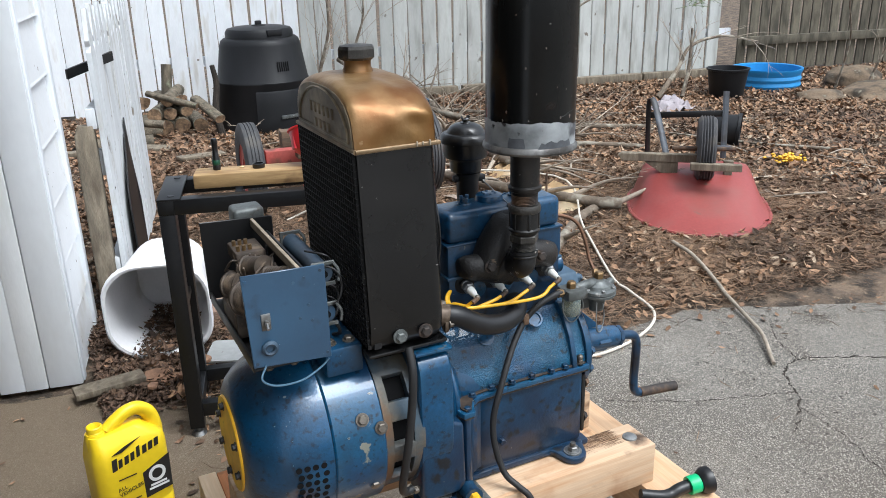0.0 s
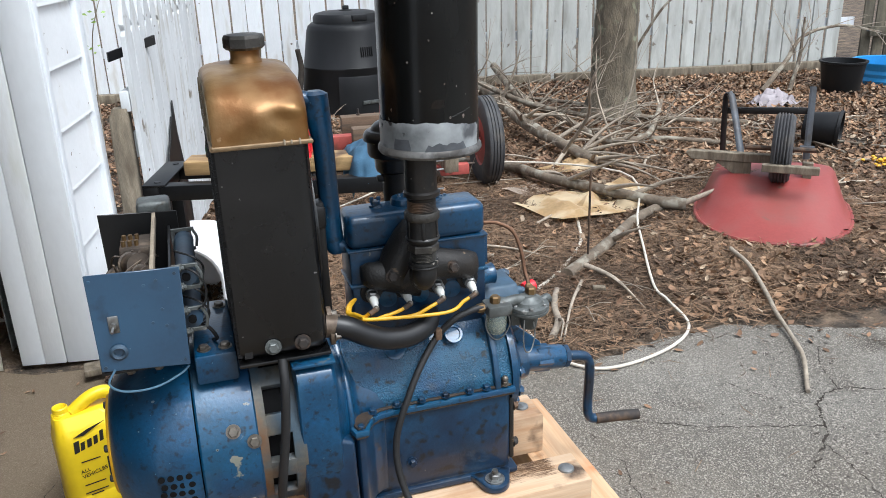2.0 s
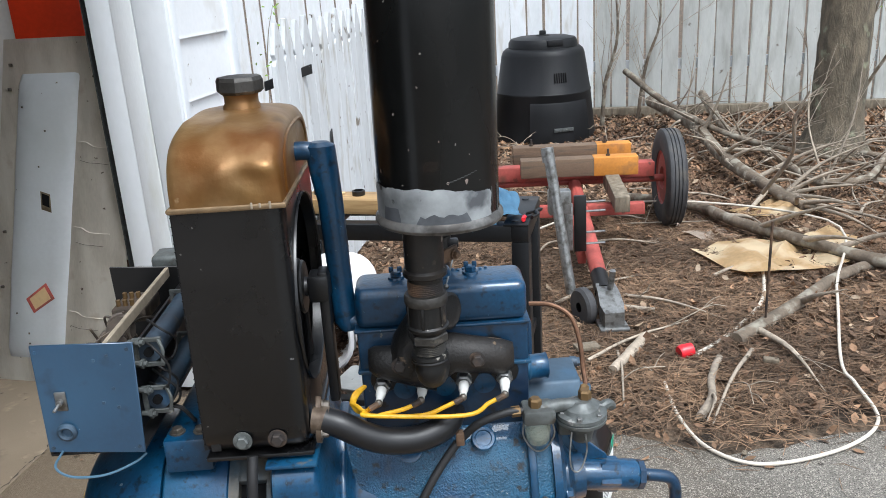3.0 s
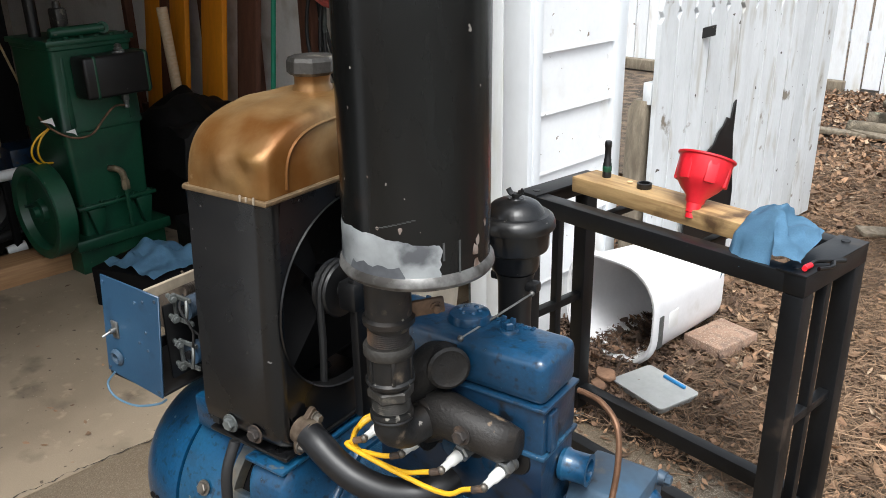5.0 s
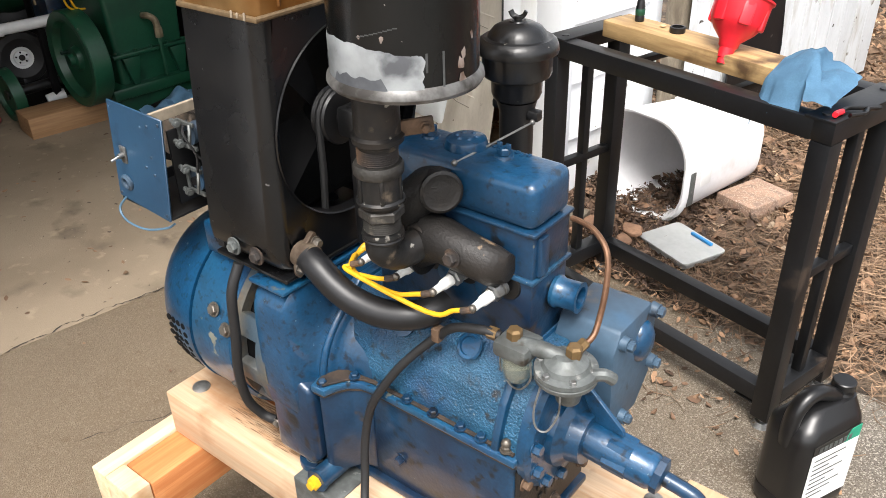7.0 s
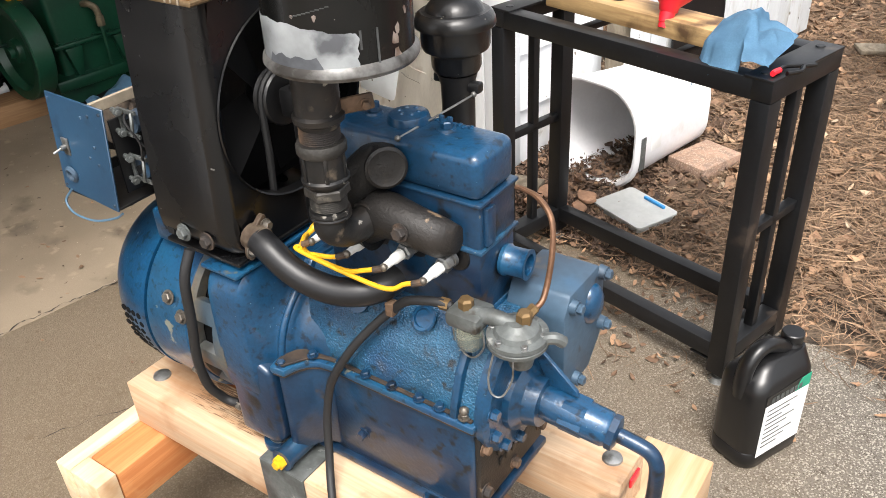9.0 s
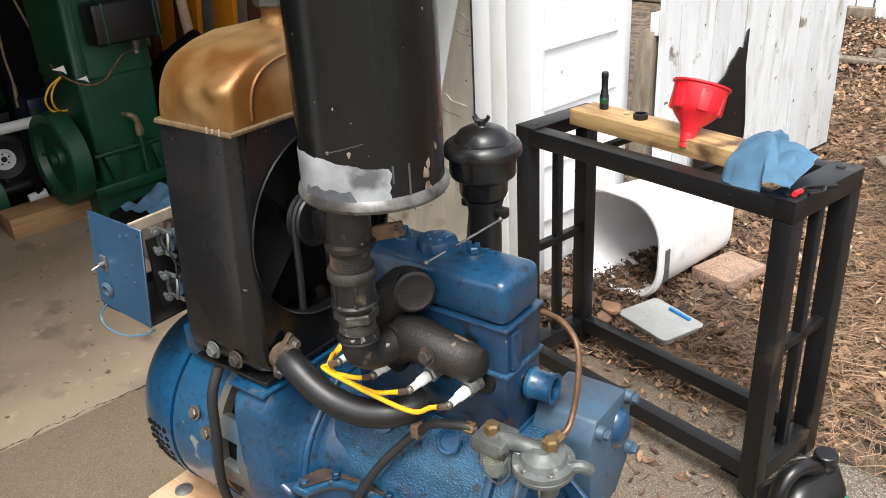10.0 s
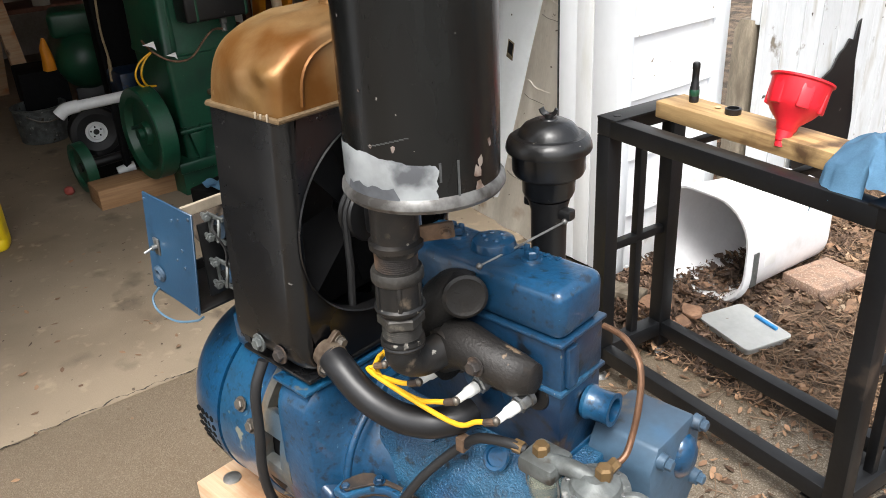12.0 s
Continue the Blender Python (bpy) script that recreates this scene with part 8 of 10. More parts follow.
tagged(part("plastic_bag", bm, mat("pale_bag", srgb(146, 138, 142), 0.5, 0, 0.2, 8, 60, 0.1, 0.002)), "crumpled pale plastic bag on the leaves", "bag")

# tree
tree = thing("yard_tree", (2.88, 4.40, 0.0), 0, "grey-barked yard tree rising from the leaf litter", "tree")
def rough_tube(bm, pts, r0, r1, n=14, k=5, amp=0.05):
    ps = spline(pts, k)
    tube(bm, ps, lambda f: r0 + (r1 - r0) * f, n, raw=True)
    for v in bm.verts:
        v.co += Vector((noise.noise(v.co * 9), noise.noise(v.co * 9 + Vector((5, 0, 0))), 0)) * (amp * r0)
bm = B()
rough_tube(bm, [(0, 0, -0.05), (0.0, 0.0, 0.12), (0.01, 0, 0.5), (0.02, 0.0, 1.2), (0.03, 0.02, 2.2), (0.0, 0.05, 3.3), (0.05, 0.05, 4.6)], 0.195, 0.11, 28, 8)
for v in bm.verts:
    if v.co.z < 0.25:
        k = 1 + 0.55 * ((0.25 - v.co.z) / 0.3) ** 2
        v.co.x *= k
        v.co.y *= k
part("trunk", bm, M_bark, tree, smooth=60)
tr_ = random.Random(5)
tips = []
for k in range(9):
    a = k * 0.7 + 0.3
    z = 2.6 + 0.22 * k
    e = Vector((math.cos(a) * 1.6, math.sin(a) * 1.6, z + 1.2))
    bm = B()
    rough_tube(bm, [(0.02, 0.03, z), (e.x * 0.35, e.y * 0.35, z + 0.35), (e.x * 0.7, e.y * 0.7, z + 0.75), tuple(e)], 0.055, 0.012, 8, 4)
    for j in range(7):
        f = 0.35 + 0.09 * j
        p = Vector((0.02, 0.03, z)).lerp(e, f)
        q = p + Vector((tr_.uniform(-0.5, 0.5), tr_.uniform(-0.5, 0.5), tr_.uniform(0.1, 0.6)))
        tube(bm, [p, (p + q) / 2 + Vector((0.03, 0.02, 0.06)), q], 0.012, 5, 3, r1=0.003)
        tips.append(q)
    part("limb", bm, M_bark, tree, smooth=60)
vv, ff = [], []
for q in tips:
    for j in range(16):
        c = q + Vector((tr_.gauss(0, 0.16), tr_.gauss(0, 0.16), tr_.gauss(0, 0.12)))
        u = Vector((tr_.gauss(0, 1), tr_.gauss(0, 1), tr_.gauss(0, 1))).normalized() * 0.018
        w = u.orthogonal().normalized() * 0.010
        b0 = len(vv)
        vv += [c - u, c + w, c + u, c - w]
        ff.append((b0, b0 + 1, b0 + 2, b0 + 3))
cr = new("crown", mesh_of("crown", [tuple(v) for v in vv], ff, M_fleaf))
cr.parent = tree

# fallen branches, brush and sticks
def branch(name, pts, r0, r1, twigs, seed, material=M_branch, label="fallen grey branch lying on the leaf litter", group="fallen branches in the yard", spread=0.35):
    q = random.Random(seed)
    bm = B()
    ps = spline(pts, 6)
    tube(bm, ps, lambda f: r0 + (r1 - r0) * f, 9, raw=True)
    for v in bm.verts:
        v.co += Vector((noise.noise(v.co * 14), noise.noise(v.co * 14 + Vector((7, 0, 0))), noise.noise(v.co * 14 + Vector((0, 9, 0))))) * (0.18 * r0)
    ob = part(name, bm, material, None, smooth=60)
    for k in range(twigs):
        i = q.randrange(len(ps) // 5, len(ps) - 1)
        p = ps[i]
        t = (ps[i + 1] - ps[i]).normalized()
        s = (t + Vector((q.uniform(-1, 1), q.uniform(-1, 1), q.uniform(-0.1, 0.9)))).normalized()
        ln = spread * q.uniform(0.5, 1.5)
        m = p + s * ln * 0.5 + Vector((q.uniform(-0.04, 0.04), q.uniform(-0.04, 0.04), 0.02))
        e = p + s * ln
        e.z = max(0.01, e.z)
        m.z = max(0.01, m.z)
        bm = B()
        rr = max(0.0022, r1 * 0.55)
        tube(bm, [p, m, e], rr, 6, 4, r1=0.0014)
        for j in range(2):
            b0 = m.lerp(e, q.uniform(0.0, 0.7))
            e2 = b0 + (s + Vector((q.uniform(-0.8, 0.8), q.uniform(-0.8, 0.8), q.uniform(-0.3, 0.5)))).normalized() * ln * 0.45
            e2.z = max(0.008, e2.z)
            tube(bm, [b0, (b0 + e2) / 2 + Vector((0, 0, 0.01)), e2], 0.0018, 5, 3, r1=0.001)
        part("twig", bm, M_twig, ob, smooth=60)
    return tagged(ob, label, "branch", group)


branch("fallen_branch", [(1.20, 3.55, 0.04), (1.51, 3.21, 0.06), (1.62, 2.81, 0.07), (1.78, 2.49, 0.07), (1.95, 2.24, 0.06), (2.07, 2.15, 0.05)], 0.026, 0.032, 5, 1)
branch("fallen_branch", [(2.1, 2.3, 0.03), (1.77, 2.11, 0.03), (1.46, 1.84, 0.03), (1.15, 1.60, 0.025)], 0.024, 0.028, 2, 2)
branch("fallen_branch", [(2.05, 5.9, 0.20), (2.1, 5.0, 0.16), (1.99, 4.06, 0.12), (2.0, 3.44, 0.09), (2.06, 3.05, 0.05)], 0.05, 0.03, 22, 3, spread=0.5)
branch("fallen_branch", [(2.45, 5.8, 0.25), (2.29, 4.81, 0.14), (2.35, 4.32, 0.10), (2.28, 3.5, 0.09), (2.34, 3.30, 0.10), (2.59, 3.37, 0.12), (3.0, 3.9, 0.2)], 0.034, 0.016, 24, 4, spread=0.5)
branch("fallen_branch", [(1.75, 5.6, 0.5), (1.95, 5.1, 0.30), (2.2, 4.5, 0.16), (2.6, 3.9, 0.10), (2.9, 3.6, 0.06)], 0.026, 0.012, 24, 5, spread=0.45)
branch("fallen_branch", [(1.6, 5.75, 0.05), (1.62, 5.72, 0.4), (1.70, 5.65, 0.8), (1.66, 5.68, 1.3)], 0.02, 0.006, 18, 6, spread=0.5, label="bare grey sapling branch standing against the fence")
branch("fallen_branch", [(1.95, 5.95, 0.05), (2.0, 5.9, 0.5), (2.1, 5.85, 0.9), (2.02, 5.9, 1.45)], 0.018, 0.005, 18, 7, spread=0.5, label="bare grey sapling branch standing against the fence")
branch("fallen_branch", [(3.6, 5.6, 0.02), (3.75, 5.4, 0.5), (3.95, 5.3, 0.8), (4.3, 5.2, 0.95), (4.6, 5.1, 0.9)], 0.016, 0.005, 8, 8, spread=0.5, label="bare arching shrub stem against the fence")
branch("fallen_branch", [(3.5, 5.5, 0.02), (3.4, 5.3, 0.5), (3.55, 5.2, 1.0), (3.4, 5.25, 1.5)], 0.018, 0.005, 9, 9, spread=0.5, label="bare arching shrub stem against the fence")
branch("fallen_branch", [(4.5, 4.7, 0.03), (4.75, 4.75, 0.25), (5.0, 4.85, 0.45), (5.35, 4.8, 0.52), (5.7, 4.7, 0.45)], 0.024, 0.008, 8, 10, spread=0.4, label="dark twisted brush heaped behind the planter")
branch("fallen_branch", [(4.7, 4.6, 0.03), (4.85, 4.7, 0.3), (4.9, 4.75, 0.62)], 0.022, 0.010, 5, 11, spread=0.35, label="dark twisted brush heaped behind the planter")
for k in range(9):
    x0 = 6.1 + 0.28 * k
    branch("shrub_stem", [(x0, 4.1 - 0.1 * k, 0.0), (x0 + 0.15 * math.sin(k), 4.0 - 0.1 * k, 0.5), (x0 - 0.2 * math.cos(k * 1.7), 3.9 - 0.1 * k, 0.95), (x0 + 0.3 * math.sin(k * 2.3), 3.8 - 0.1 * k, 1.3)], 0.012, 0.003, 9, 30 + k, label="bare brown shrub stems before the old fence", group="shrub stems by the old fence", spread=0.6)
branch("fallen_branch", [(3.1, 3.2, 0.03), (2.75, 3.5, 0.04), (2.4, 3.55, 0.05)], 0.02, 0.014, 3, 12)
branch("fallen_branch", [(3.6, 3.7, 0.03), (3.0, 4.1, 0.05), (2.7, 4.9, 0.06), (2.3, 5.3, 0.06)], 0.022, 0.012, 6, 13)
branch("fallen_branch", [(4.1, 2.5, 0.03), (3.8, 2.9, 0.03), (3.5, 3.6, 0.03)], 0.012, 0.006, 4, 14)
branch("fallen_stick", [(1.909, 1.563, 0.045), (1.85, 1.36, 0.050), (1.765, 1.148, 0.034), (1.69, 0.99, 0.026), (1.612, 0.791, 0.016), (1.55, 0.68, 0.020), (1.436, 0.525, 0.010)], 0.009, 0.007, 0, 15, M_twig, "bare stick lying from leaves onto the driveway")
branch("fallen_stick", [(0.67, 1.44, 0.022), (0.76, 1.56, 0.022), (0.84, 1.68, 0.022)], 0.018, 0.02, 0, 16, M_twig, "short pale stick lying on pine needles")
branch("fallen_stick", [(1.05, 1.49, 0.02), (0.97, 1.34, 0.025), (0.93, 1.22, 0.022), (0.86, 1.12, 0.015)], 0.012, 0.014, 1, 17, M_twig, "short pale stick lying on pine needles")
branch("fallen_stick", [(0.75, 2.02, 0.02), (0.95, 1.92, 0.02)], 0.011, 0.012, 0, 18, M_twig, "short pale stick lying on pine needles")
branch("fallen_stick", [(1.9, 3.2, 0.1), (1.95, 3.0, 0.35), (1.88, 2.85, 0.55), (1.92, 2.8, 0.7)], 0.012, 0.005, 6, 19, M_twig, "upright bare twig in the brush", spread=0.3)
sr = random.Random(77)
for k in range(80):
    x, y = sr.uniform(0.5, 4.4), sr.uniform(1.5, 5.4)
    if 1.95 < x < 3.1 and 1.5 < y < 2.8:
        continue
    a = sr.uniform(0, 6.28)
    ln = sr.uniform(0.15, 0.55)
    c, s = math.cos(a) * ln, math.sin(a) * ln
    branch("fallen_stick", [(x, y, 0.02), (x + c * 0.5 + sr.uniform(-0.04, 0.04), y + s * 0.5 + sr.uniform(-0.04, 0.04), 0.035), (x + c, y + s, 0.02)], sr.uniform(0.004, 0.010), 0.003, 1 if ln > 0.3 else 0, 200 + k, M_twig, "thin dry stick lying among the leaves", "sticks among the leaves", 0.15)
# young twigs with fresh leaves by the gate and the shrub
def leafy(name, pts, seed, label):
    q = random.Random(seed)
    bm = B()
    tube(bm, pts, 0.005, 6, 5, r1=0.0015)
    ob = part(name, bm, M_twig)
    for k in range(14):
        f = q.uniform(0.4, 1)
        ps = spline(pts, 5)
        p = ps[int(f * (len(ps) - 1))] + Vector((q.gauss(0, 0.03), q.gauss(0, 0.03), q.gauss(0, 0.02)))
        bm = B()
        d = Vector((q.gauss(0, 1), q.gauss(0, 1), q.gauss(0, 0.5))).normalized()
        w = d.orthogonal().normalized() * 0.009
        n = d.cross(w).normalized() * 0.004
        vs = [bm.verts.new(v) for v in (p, p + d * 0.015 + w + n, p + d * 0.035, p + d * 0.015 - w + n)]
        bm.faces.new(vs[:3]), bm.faces.new((vs[0], vs[2], vs[3]))
        part("leaf", bm, M_fleaf, ob, smooth=0)
    return tagged(ob, label, "twig")


leafy("leafy_twig", [(-0.78, 4.3, 0.0), (-0.75, 4.2, 0.6), (-0.72, 4.1, 0.85), (-0.66, 4.0, 1.02), (-0.62, 3.95, 1.10)], 1, "thin twig with fresh green leaves by the gate")
leafy("leafy_twig", [(-0.95, 4.6, 0.0), (-0.9, 4.5, 0.7), (-0.85, 4.4, 1.0), (-0.78, 4.3, 1.2)], 2, "thin twig with fresh green leaves by the gate")
leafy("leafy_twig", [(3.42, 5.3, 0.0), (3.45, 5.2, 0.8), (3.5, 5.1, 1.0), (3.42, 5.05, 1.15)], 3, "thin twig with fresh green leaves before the fence")
# low fir bough
bough = thing("fir_bough", (4.9, 4.6, 1.0), 0, "green fir bough hanging into the yard", "bough")
bm = B()
tube(bm, [(0.9, 0.6, 0.45), (0.4, 0.2, 0.15), (0.05, 0.0, -0.08), (-0.25, -0.1, -0.16)], 0.014, 7, 5, r1=0.004)
part("bough_stem", bm, M_branch, bough)
vv, ff = [], []
fq = random.Random(9)
for k in range(60):
    f = fq.random()
    base = Vector((0.9, 0.6, 0.45)).lerp(Vector((-0.25, -0.1, -0.16)), f)
    d = Vector((fq.gauss(0, 1), fq.gauss(0, 1), fq.gauss(-0.3, 0.3))).normalized()
    ln = fq.uniform(0.08, 0.22)
    for j in range(44):
        p = base + d * ln * (j / 44)
        t = (d * 0.7 + Vector((fq.gauss(0, 1), fq.gauss(0, 1), fq.gauss(0, 0.6)))).normalized() * 0.028
        w = t.orthogonal().normalized() * 0.0016
        b0 = len(vv)
        vv += [p - w, p + w, p + t]
        ff.append((b0, b0 + 1, b0 + 2))
ob = new("needles", mesh_of("needles", [tuple(v) for v in vv], ff, M_fir))
ob.parent = bough
tagged(ob, kind="stuff")

# cords, rod, cap, cardboard
bm = B()
tube(bm, [(0.45, 2.9, 0.02), (1.2, 3.2, 0.10), (1.99, 2.67, 0.10), (1.70, 1.98, 0.042), (1.415, 1.379, 0.036), (1.383, 1.221, 0.032), (1.35, 1.028, 0.018), (1.19, 0.913, 0.010), (0.95, 0.865, 0.010), (0.83, 0.96, 0.010), (0.80, 1.14, 0.012), (0.82, 1.35, 0.015)], 0.0055, 8)
tagged(part("white_cord", bm, M_cord), "white extension cord looping over leaves onto the driveway", "cord")
bm = B()
tube(bm, [(1.60, 2.5, 0.03), (1.47, 2.13, 0.02), (1.36, 1.91, 0.015), (1.14, 1.66, 0.015), (0.98, 1.52, 0.02)], 0.0075, 8)
tagged(part("white_cord", bm, M_cord), "white cord end with a red plug in the leaves", "cord")
bm = B()
lathe(bm, [(0, 0), (0.022, 0), (0.026, 0.01), (0.024, 0.05), (0.014, 0.055), (0, 0.05)], (0.92, 1.52, 0.03), (1, 0.25, 0.1), 20)
tagged(part("red_plug", bm, M_redplastic), "red plastic plug lying on the pine needles", "plug")
bm = B()
cyl(bm, (1.30, 1.71, -0.02), (1.305, 1.72, 0.42), 0.005, n=8)
tagged(part("rusty_rod", bm, M_rust), "thin rusty rod standing in the ground", "rod")
def sheet(name, pts, z, amp, m, label, category):
    bm = B()
    c = Vector((sum(p[0] for p in pts) / len(pts), sum(p[1] for p in pts) / len(pts), 0))
    rings = []
    for k in range(1, 7):
        f = k / 6
        ring = []
        for i in range(len(pts) * 3):
            a, b = Vector((*pts[i // 3], 0)), Vector((*pts[(i // 3 + 1) % len(pts)], 0))
            p = a.lerp(b, (i % 3) / 3)
            p = c.lerp(p, f)
            p.z = z + amp * (0.5 + noise.noise((p.x * 7, p.y * 7, 1.0)) + 0.4 * noise.noise((p.x * 19, p.y * 19, 4.0))) * (1.1 - 0.5 * f)
            ring.append(bm.verts.new(p))
        rings.append(ring)
    n = len(rings[0])
    cc = bm.verts.new((c.x, c.y, z + amp))
    for i in range(n):
        bm.faces.new((cc, rings[0][i], rings[0][(i + 1) % n]))
    for a, b in zip(rings, rings[1:]):
        for i in range(n):
            bm.faces.new((a[i], b[i], b[(i + 1) % n], a[(i + 1) % n]))
    bmesh.ops.solidify(bm, geom=bm.faces[:], thickness=0.003)
    return tagged(part(name, bm, m, None, smooth=25), label, category)


sheet("torn_cardboard", [(1.3, 2.56), (1.53, 2.68), (1.73, 2.56), (2.05, 2.76), (2.1, 2.58), (1.9, 2.26), (1.63, 2.19), (1.41, 2.18)], 0.02, 0.06, M_card, "torn wet cardboard lying under fallen branches", "cardboard")
sheet("torn_cardboard", [(1.69, 3.13), (2.01, 3.31), (2.25, 3.28), (2.15, 3.02), (1.77, 3.01)], 0.02, 0.05, M_card, "torn pale cardboard lying under fallen branches", "cardboard")
sheet("torn_cardboard", [(1.35, 2.85), (1.55, 2.95), (1.62, 2.75), (1.42, 2.7)], 0.01, 0.03, mat("pale_paper", srgb(198, 182, 166), 0.8, 0, 0.15, 6, 60, 0.2, 0.003), "torn pale paper lying under fallen branches", "paper")
for loc, s, rz in (((1.05, 1.05, 0.01), (0.035, 0.02, 0.012), 30), ((0.62, 1.62, 0.03), (0.18, 0.09, 0.03), 15), ((1.2, 1.42, 0.03), (0.10, 0.05, 0.03), -20), ((0.92, 0.93, 0.008), (0.05, 0.03, 0.008), 60)):
    ob = part("wood_scrap", box(B(), (0, 0, 0), (s[0] * 0.5, s[1] * 0.5, s[2] * 0.5), 0.003), M_oldwood)
    ob.matrix_basis = pose(*loc, 3, 4, rz)
    tagged(ob, "pale scrap of wood among the needles", "scrap", "wood scraps in the litter")

# ---- inside the garage ----


def gthing(name, n, u, z=0.0, rz=0.0, label="", category="", group=""):
    x, y, _ = gpt(n, u)
    return thing(name, (x, y, z), GR + rz, label, category, group)


# leaning car panel by the jamb
M_panelbeige = mat("primed_panel_back", srgb(206, 199, 186), 0.5, 0.0, 0.10, 5, 80, 0.12, 0.001, srgb(222, 217, 206), (0.45, 0.7), 5, stretch=(2.5, 2.5, 0.7), layers=((srgb(168, 146, 122), 0.62, 0.76, 7), (srgb(96, 82, 70), 0.70, 0.72, 40)))
M_panelwhite = mat("white_panel_enamel", srgb(236, 240, 242), 0.38, 0.0, 0.04, 4, 70, 0.06, 0.001, srgb(226, 230, 230), (0.5, 0.7), 3, layers=((srgb(120, 104, 90), 0.725, 0.735, 26),))
pn = thing("car_panel", (-1.562, 1.766, 0.002), -16.0, "white pressed steel car panel leaning inside the garage door", "panel", rx=-8.25)
PW, PH, PS = 0.625, 1.205, 0.185


def panel_patch(name, prof, z0, z1, dome, m, parent, label=""):
    """A pressed strip of the panel: its depth across, fading towards its ends."""
    bm = B()
    zs = [z0 + (z1 - z0) * k / 24 for k in range(25)]
    rows = []
    for z in zs:
        e = min(1.0, (z - z0) / dome, (z1 - z) / dome) if dome else 1.0
        e = math.sin(max(0.0, e) * math.pi / 2)
        rows.append([bm.verts.new((min(a + PS * z, PW), -d * (0.25 + 0.75 * e) - 0.0008 * math.sin(z * 17 + a * 9), z)) for a, d in prof])
    for p_, q_ in zip(rows, rows[1:]):
        for i in range(len(prof) - 1):
            if (p_[i].co - p_[i + 1].co).length > 1e-5 and (q_[i].co - q_[i + 1].co).length > 1e-5:
                bm.faces.new((p_[i], p_[i + 1], q_[i + 1], q_[i]))
    bmesh.ops.solidify(bm, geom=bm.faces[:], thickness=0.0016)
    return part(name, bm, m, parent, label, 60)


back = panel_patch("panel_back", [(0.0, -0.012), (0.004, 0.004), (0.08, 0.006), (0.28, 0.006), (0.325, 0.003), (0.345, 0.012), (0.40, 0.015), (0.43, 0.006), (0.49, 0.003), (0.52, 0.010), (0.64, 0.010)], 0.0, PH, 0.0, M_panelbeige, pn, "beige primed inner sheet")
skin = panel_patch("panel_skin", [(0.080, 0.007), (0.085, 0.020), (0.094, 0.026), (0.16, 0.028), (0.25, 0.028), (0.272, 0.026), (0.292, 0.020), (0.306, 0.012), (0.310, 0.006)], 0.09, 1.09, 0.05, M_panelwhite, pn, "smooth white raised face")
for z in (0.26, 0.56, 0.85):
    bm = B()
    tube(bm, [(0.325 + PS * z, -0.010, z + 0.012), (0.36 + PS * z, -0.0165, z + 0.010), (0.385 + PS * z, -0.0165, z - 0.004), (0.42 + PS * z, -0.010, z - 0.010), (0.46 + PS * z, -0.006, z - 0.012)], 0.0018, 6)
    part("pressed_seam", bm, M_panelbeige, back)
for z in (0.22, 0.52, 0.80):
    bm = B()
    tube(bm, [(0.335 + PS * z, -0.0125, z), (0.37 + PS * z, -0.016, z - 0.008), (0.40 + PS * z, -0.0155, z - 0.010), (0.44 + PS * z, -0.0065, z - 0.016)], 0.0009, 5)
    part("paint_crack", bm, M_bolt, back, "dark crack in the paint")
bm = B()
prism(bm, [(0.325, 0.697), (0.363, 0.686), (0.361, 0.623), (0.322, 0.634)], lambda a, b: (a, -0.0287, b), (0, 0.004, 0))
# the gap is a near-black plate, painted shade in place of an opening
part("panel_slot", bm, M_tin, skin, "grey slot through the face")
bm = B()
prism(bm, [(0.330, 0.690), (0.358, 0.681), (0.356, 0.640), (0.328, 0.650)], lambda a, b: (a, -0.0292, b), (0, 0.003, 0))
part("slot_gap", bm, M_dark, skin)
bm = B()
for a, z in ((0.29, 0.98), (0.33, 0.78), (0.17, 0.26), (0.21, 0.15), (0.37, 0.90)):
    box(bm, (a, -0.0285, z), (0.006, 0.003, 0.006), 0.001)
for z in (0.35, 0.55, 1.04, 1.12):
    box(bm, (0.04 + PS * z, -0.009, z), (0.010, 0.010, 0.010), 0.002)
part("panel_clip", bm, M_bolt, back, kind="stuff")
for nm, k, y, m in (("sticker_edge", 1.0, -0.0290, M_red), ("sticker_face", 0.74, -0.0296, M_card)):
    bm = B()
    prism(bm, [(0.275 + (a - 0.275) * k, 0.318 + (b - 0.318) * k) for a, b in ((0.216, 0.314), (0.306, 0.375), (0.335, 0.320), (0.242, 0.263))], lambda a, b: (a, y, b), (0, 0.0005, 0))
    part(nm, bm, m, skin, "faint red diamond sticker" if k == 1.0 else "")
ob = part("orange_board", box(B(), (0, 0, 0), (0.27, 0.012, 0.60), 0.003), mat("orange_red_sheet", srgb(232, 66, 30), 0.5, 0, 0.1, 5, 60, 0.05, 0.001))
x, y, _ = gpt(-0.575, 0.308)
ob.matrix_basis = pose(x, y, 1.46, 0, 0, GR)
tagged(ob, "bright orange-red board hung inside the garage wall", "board")
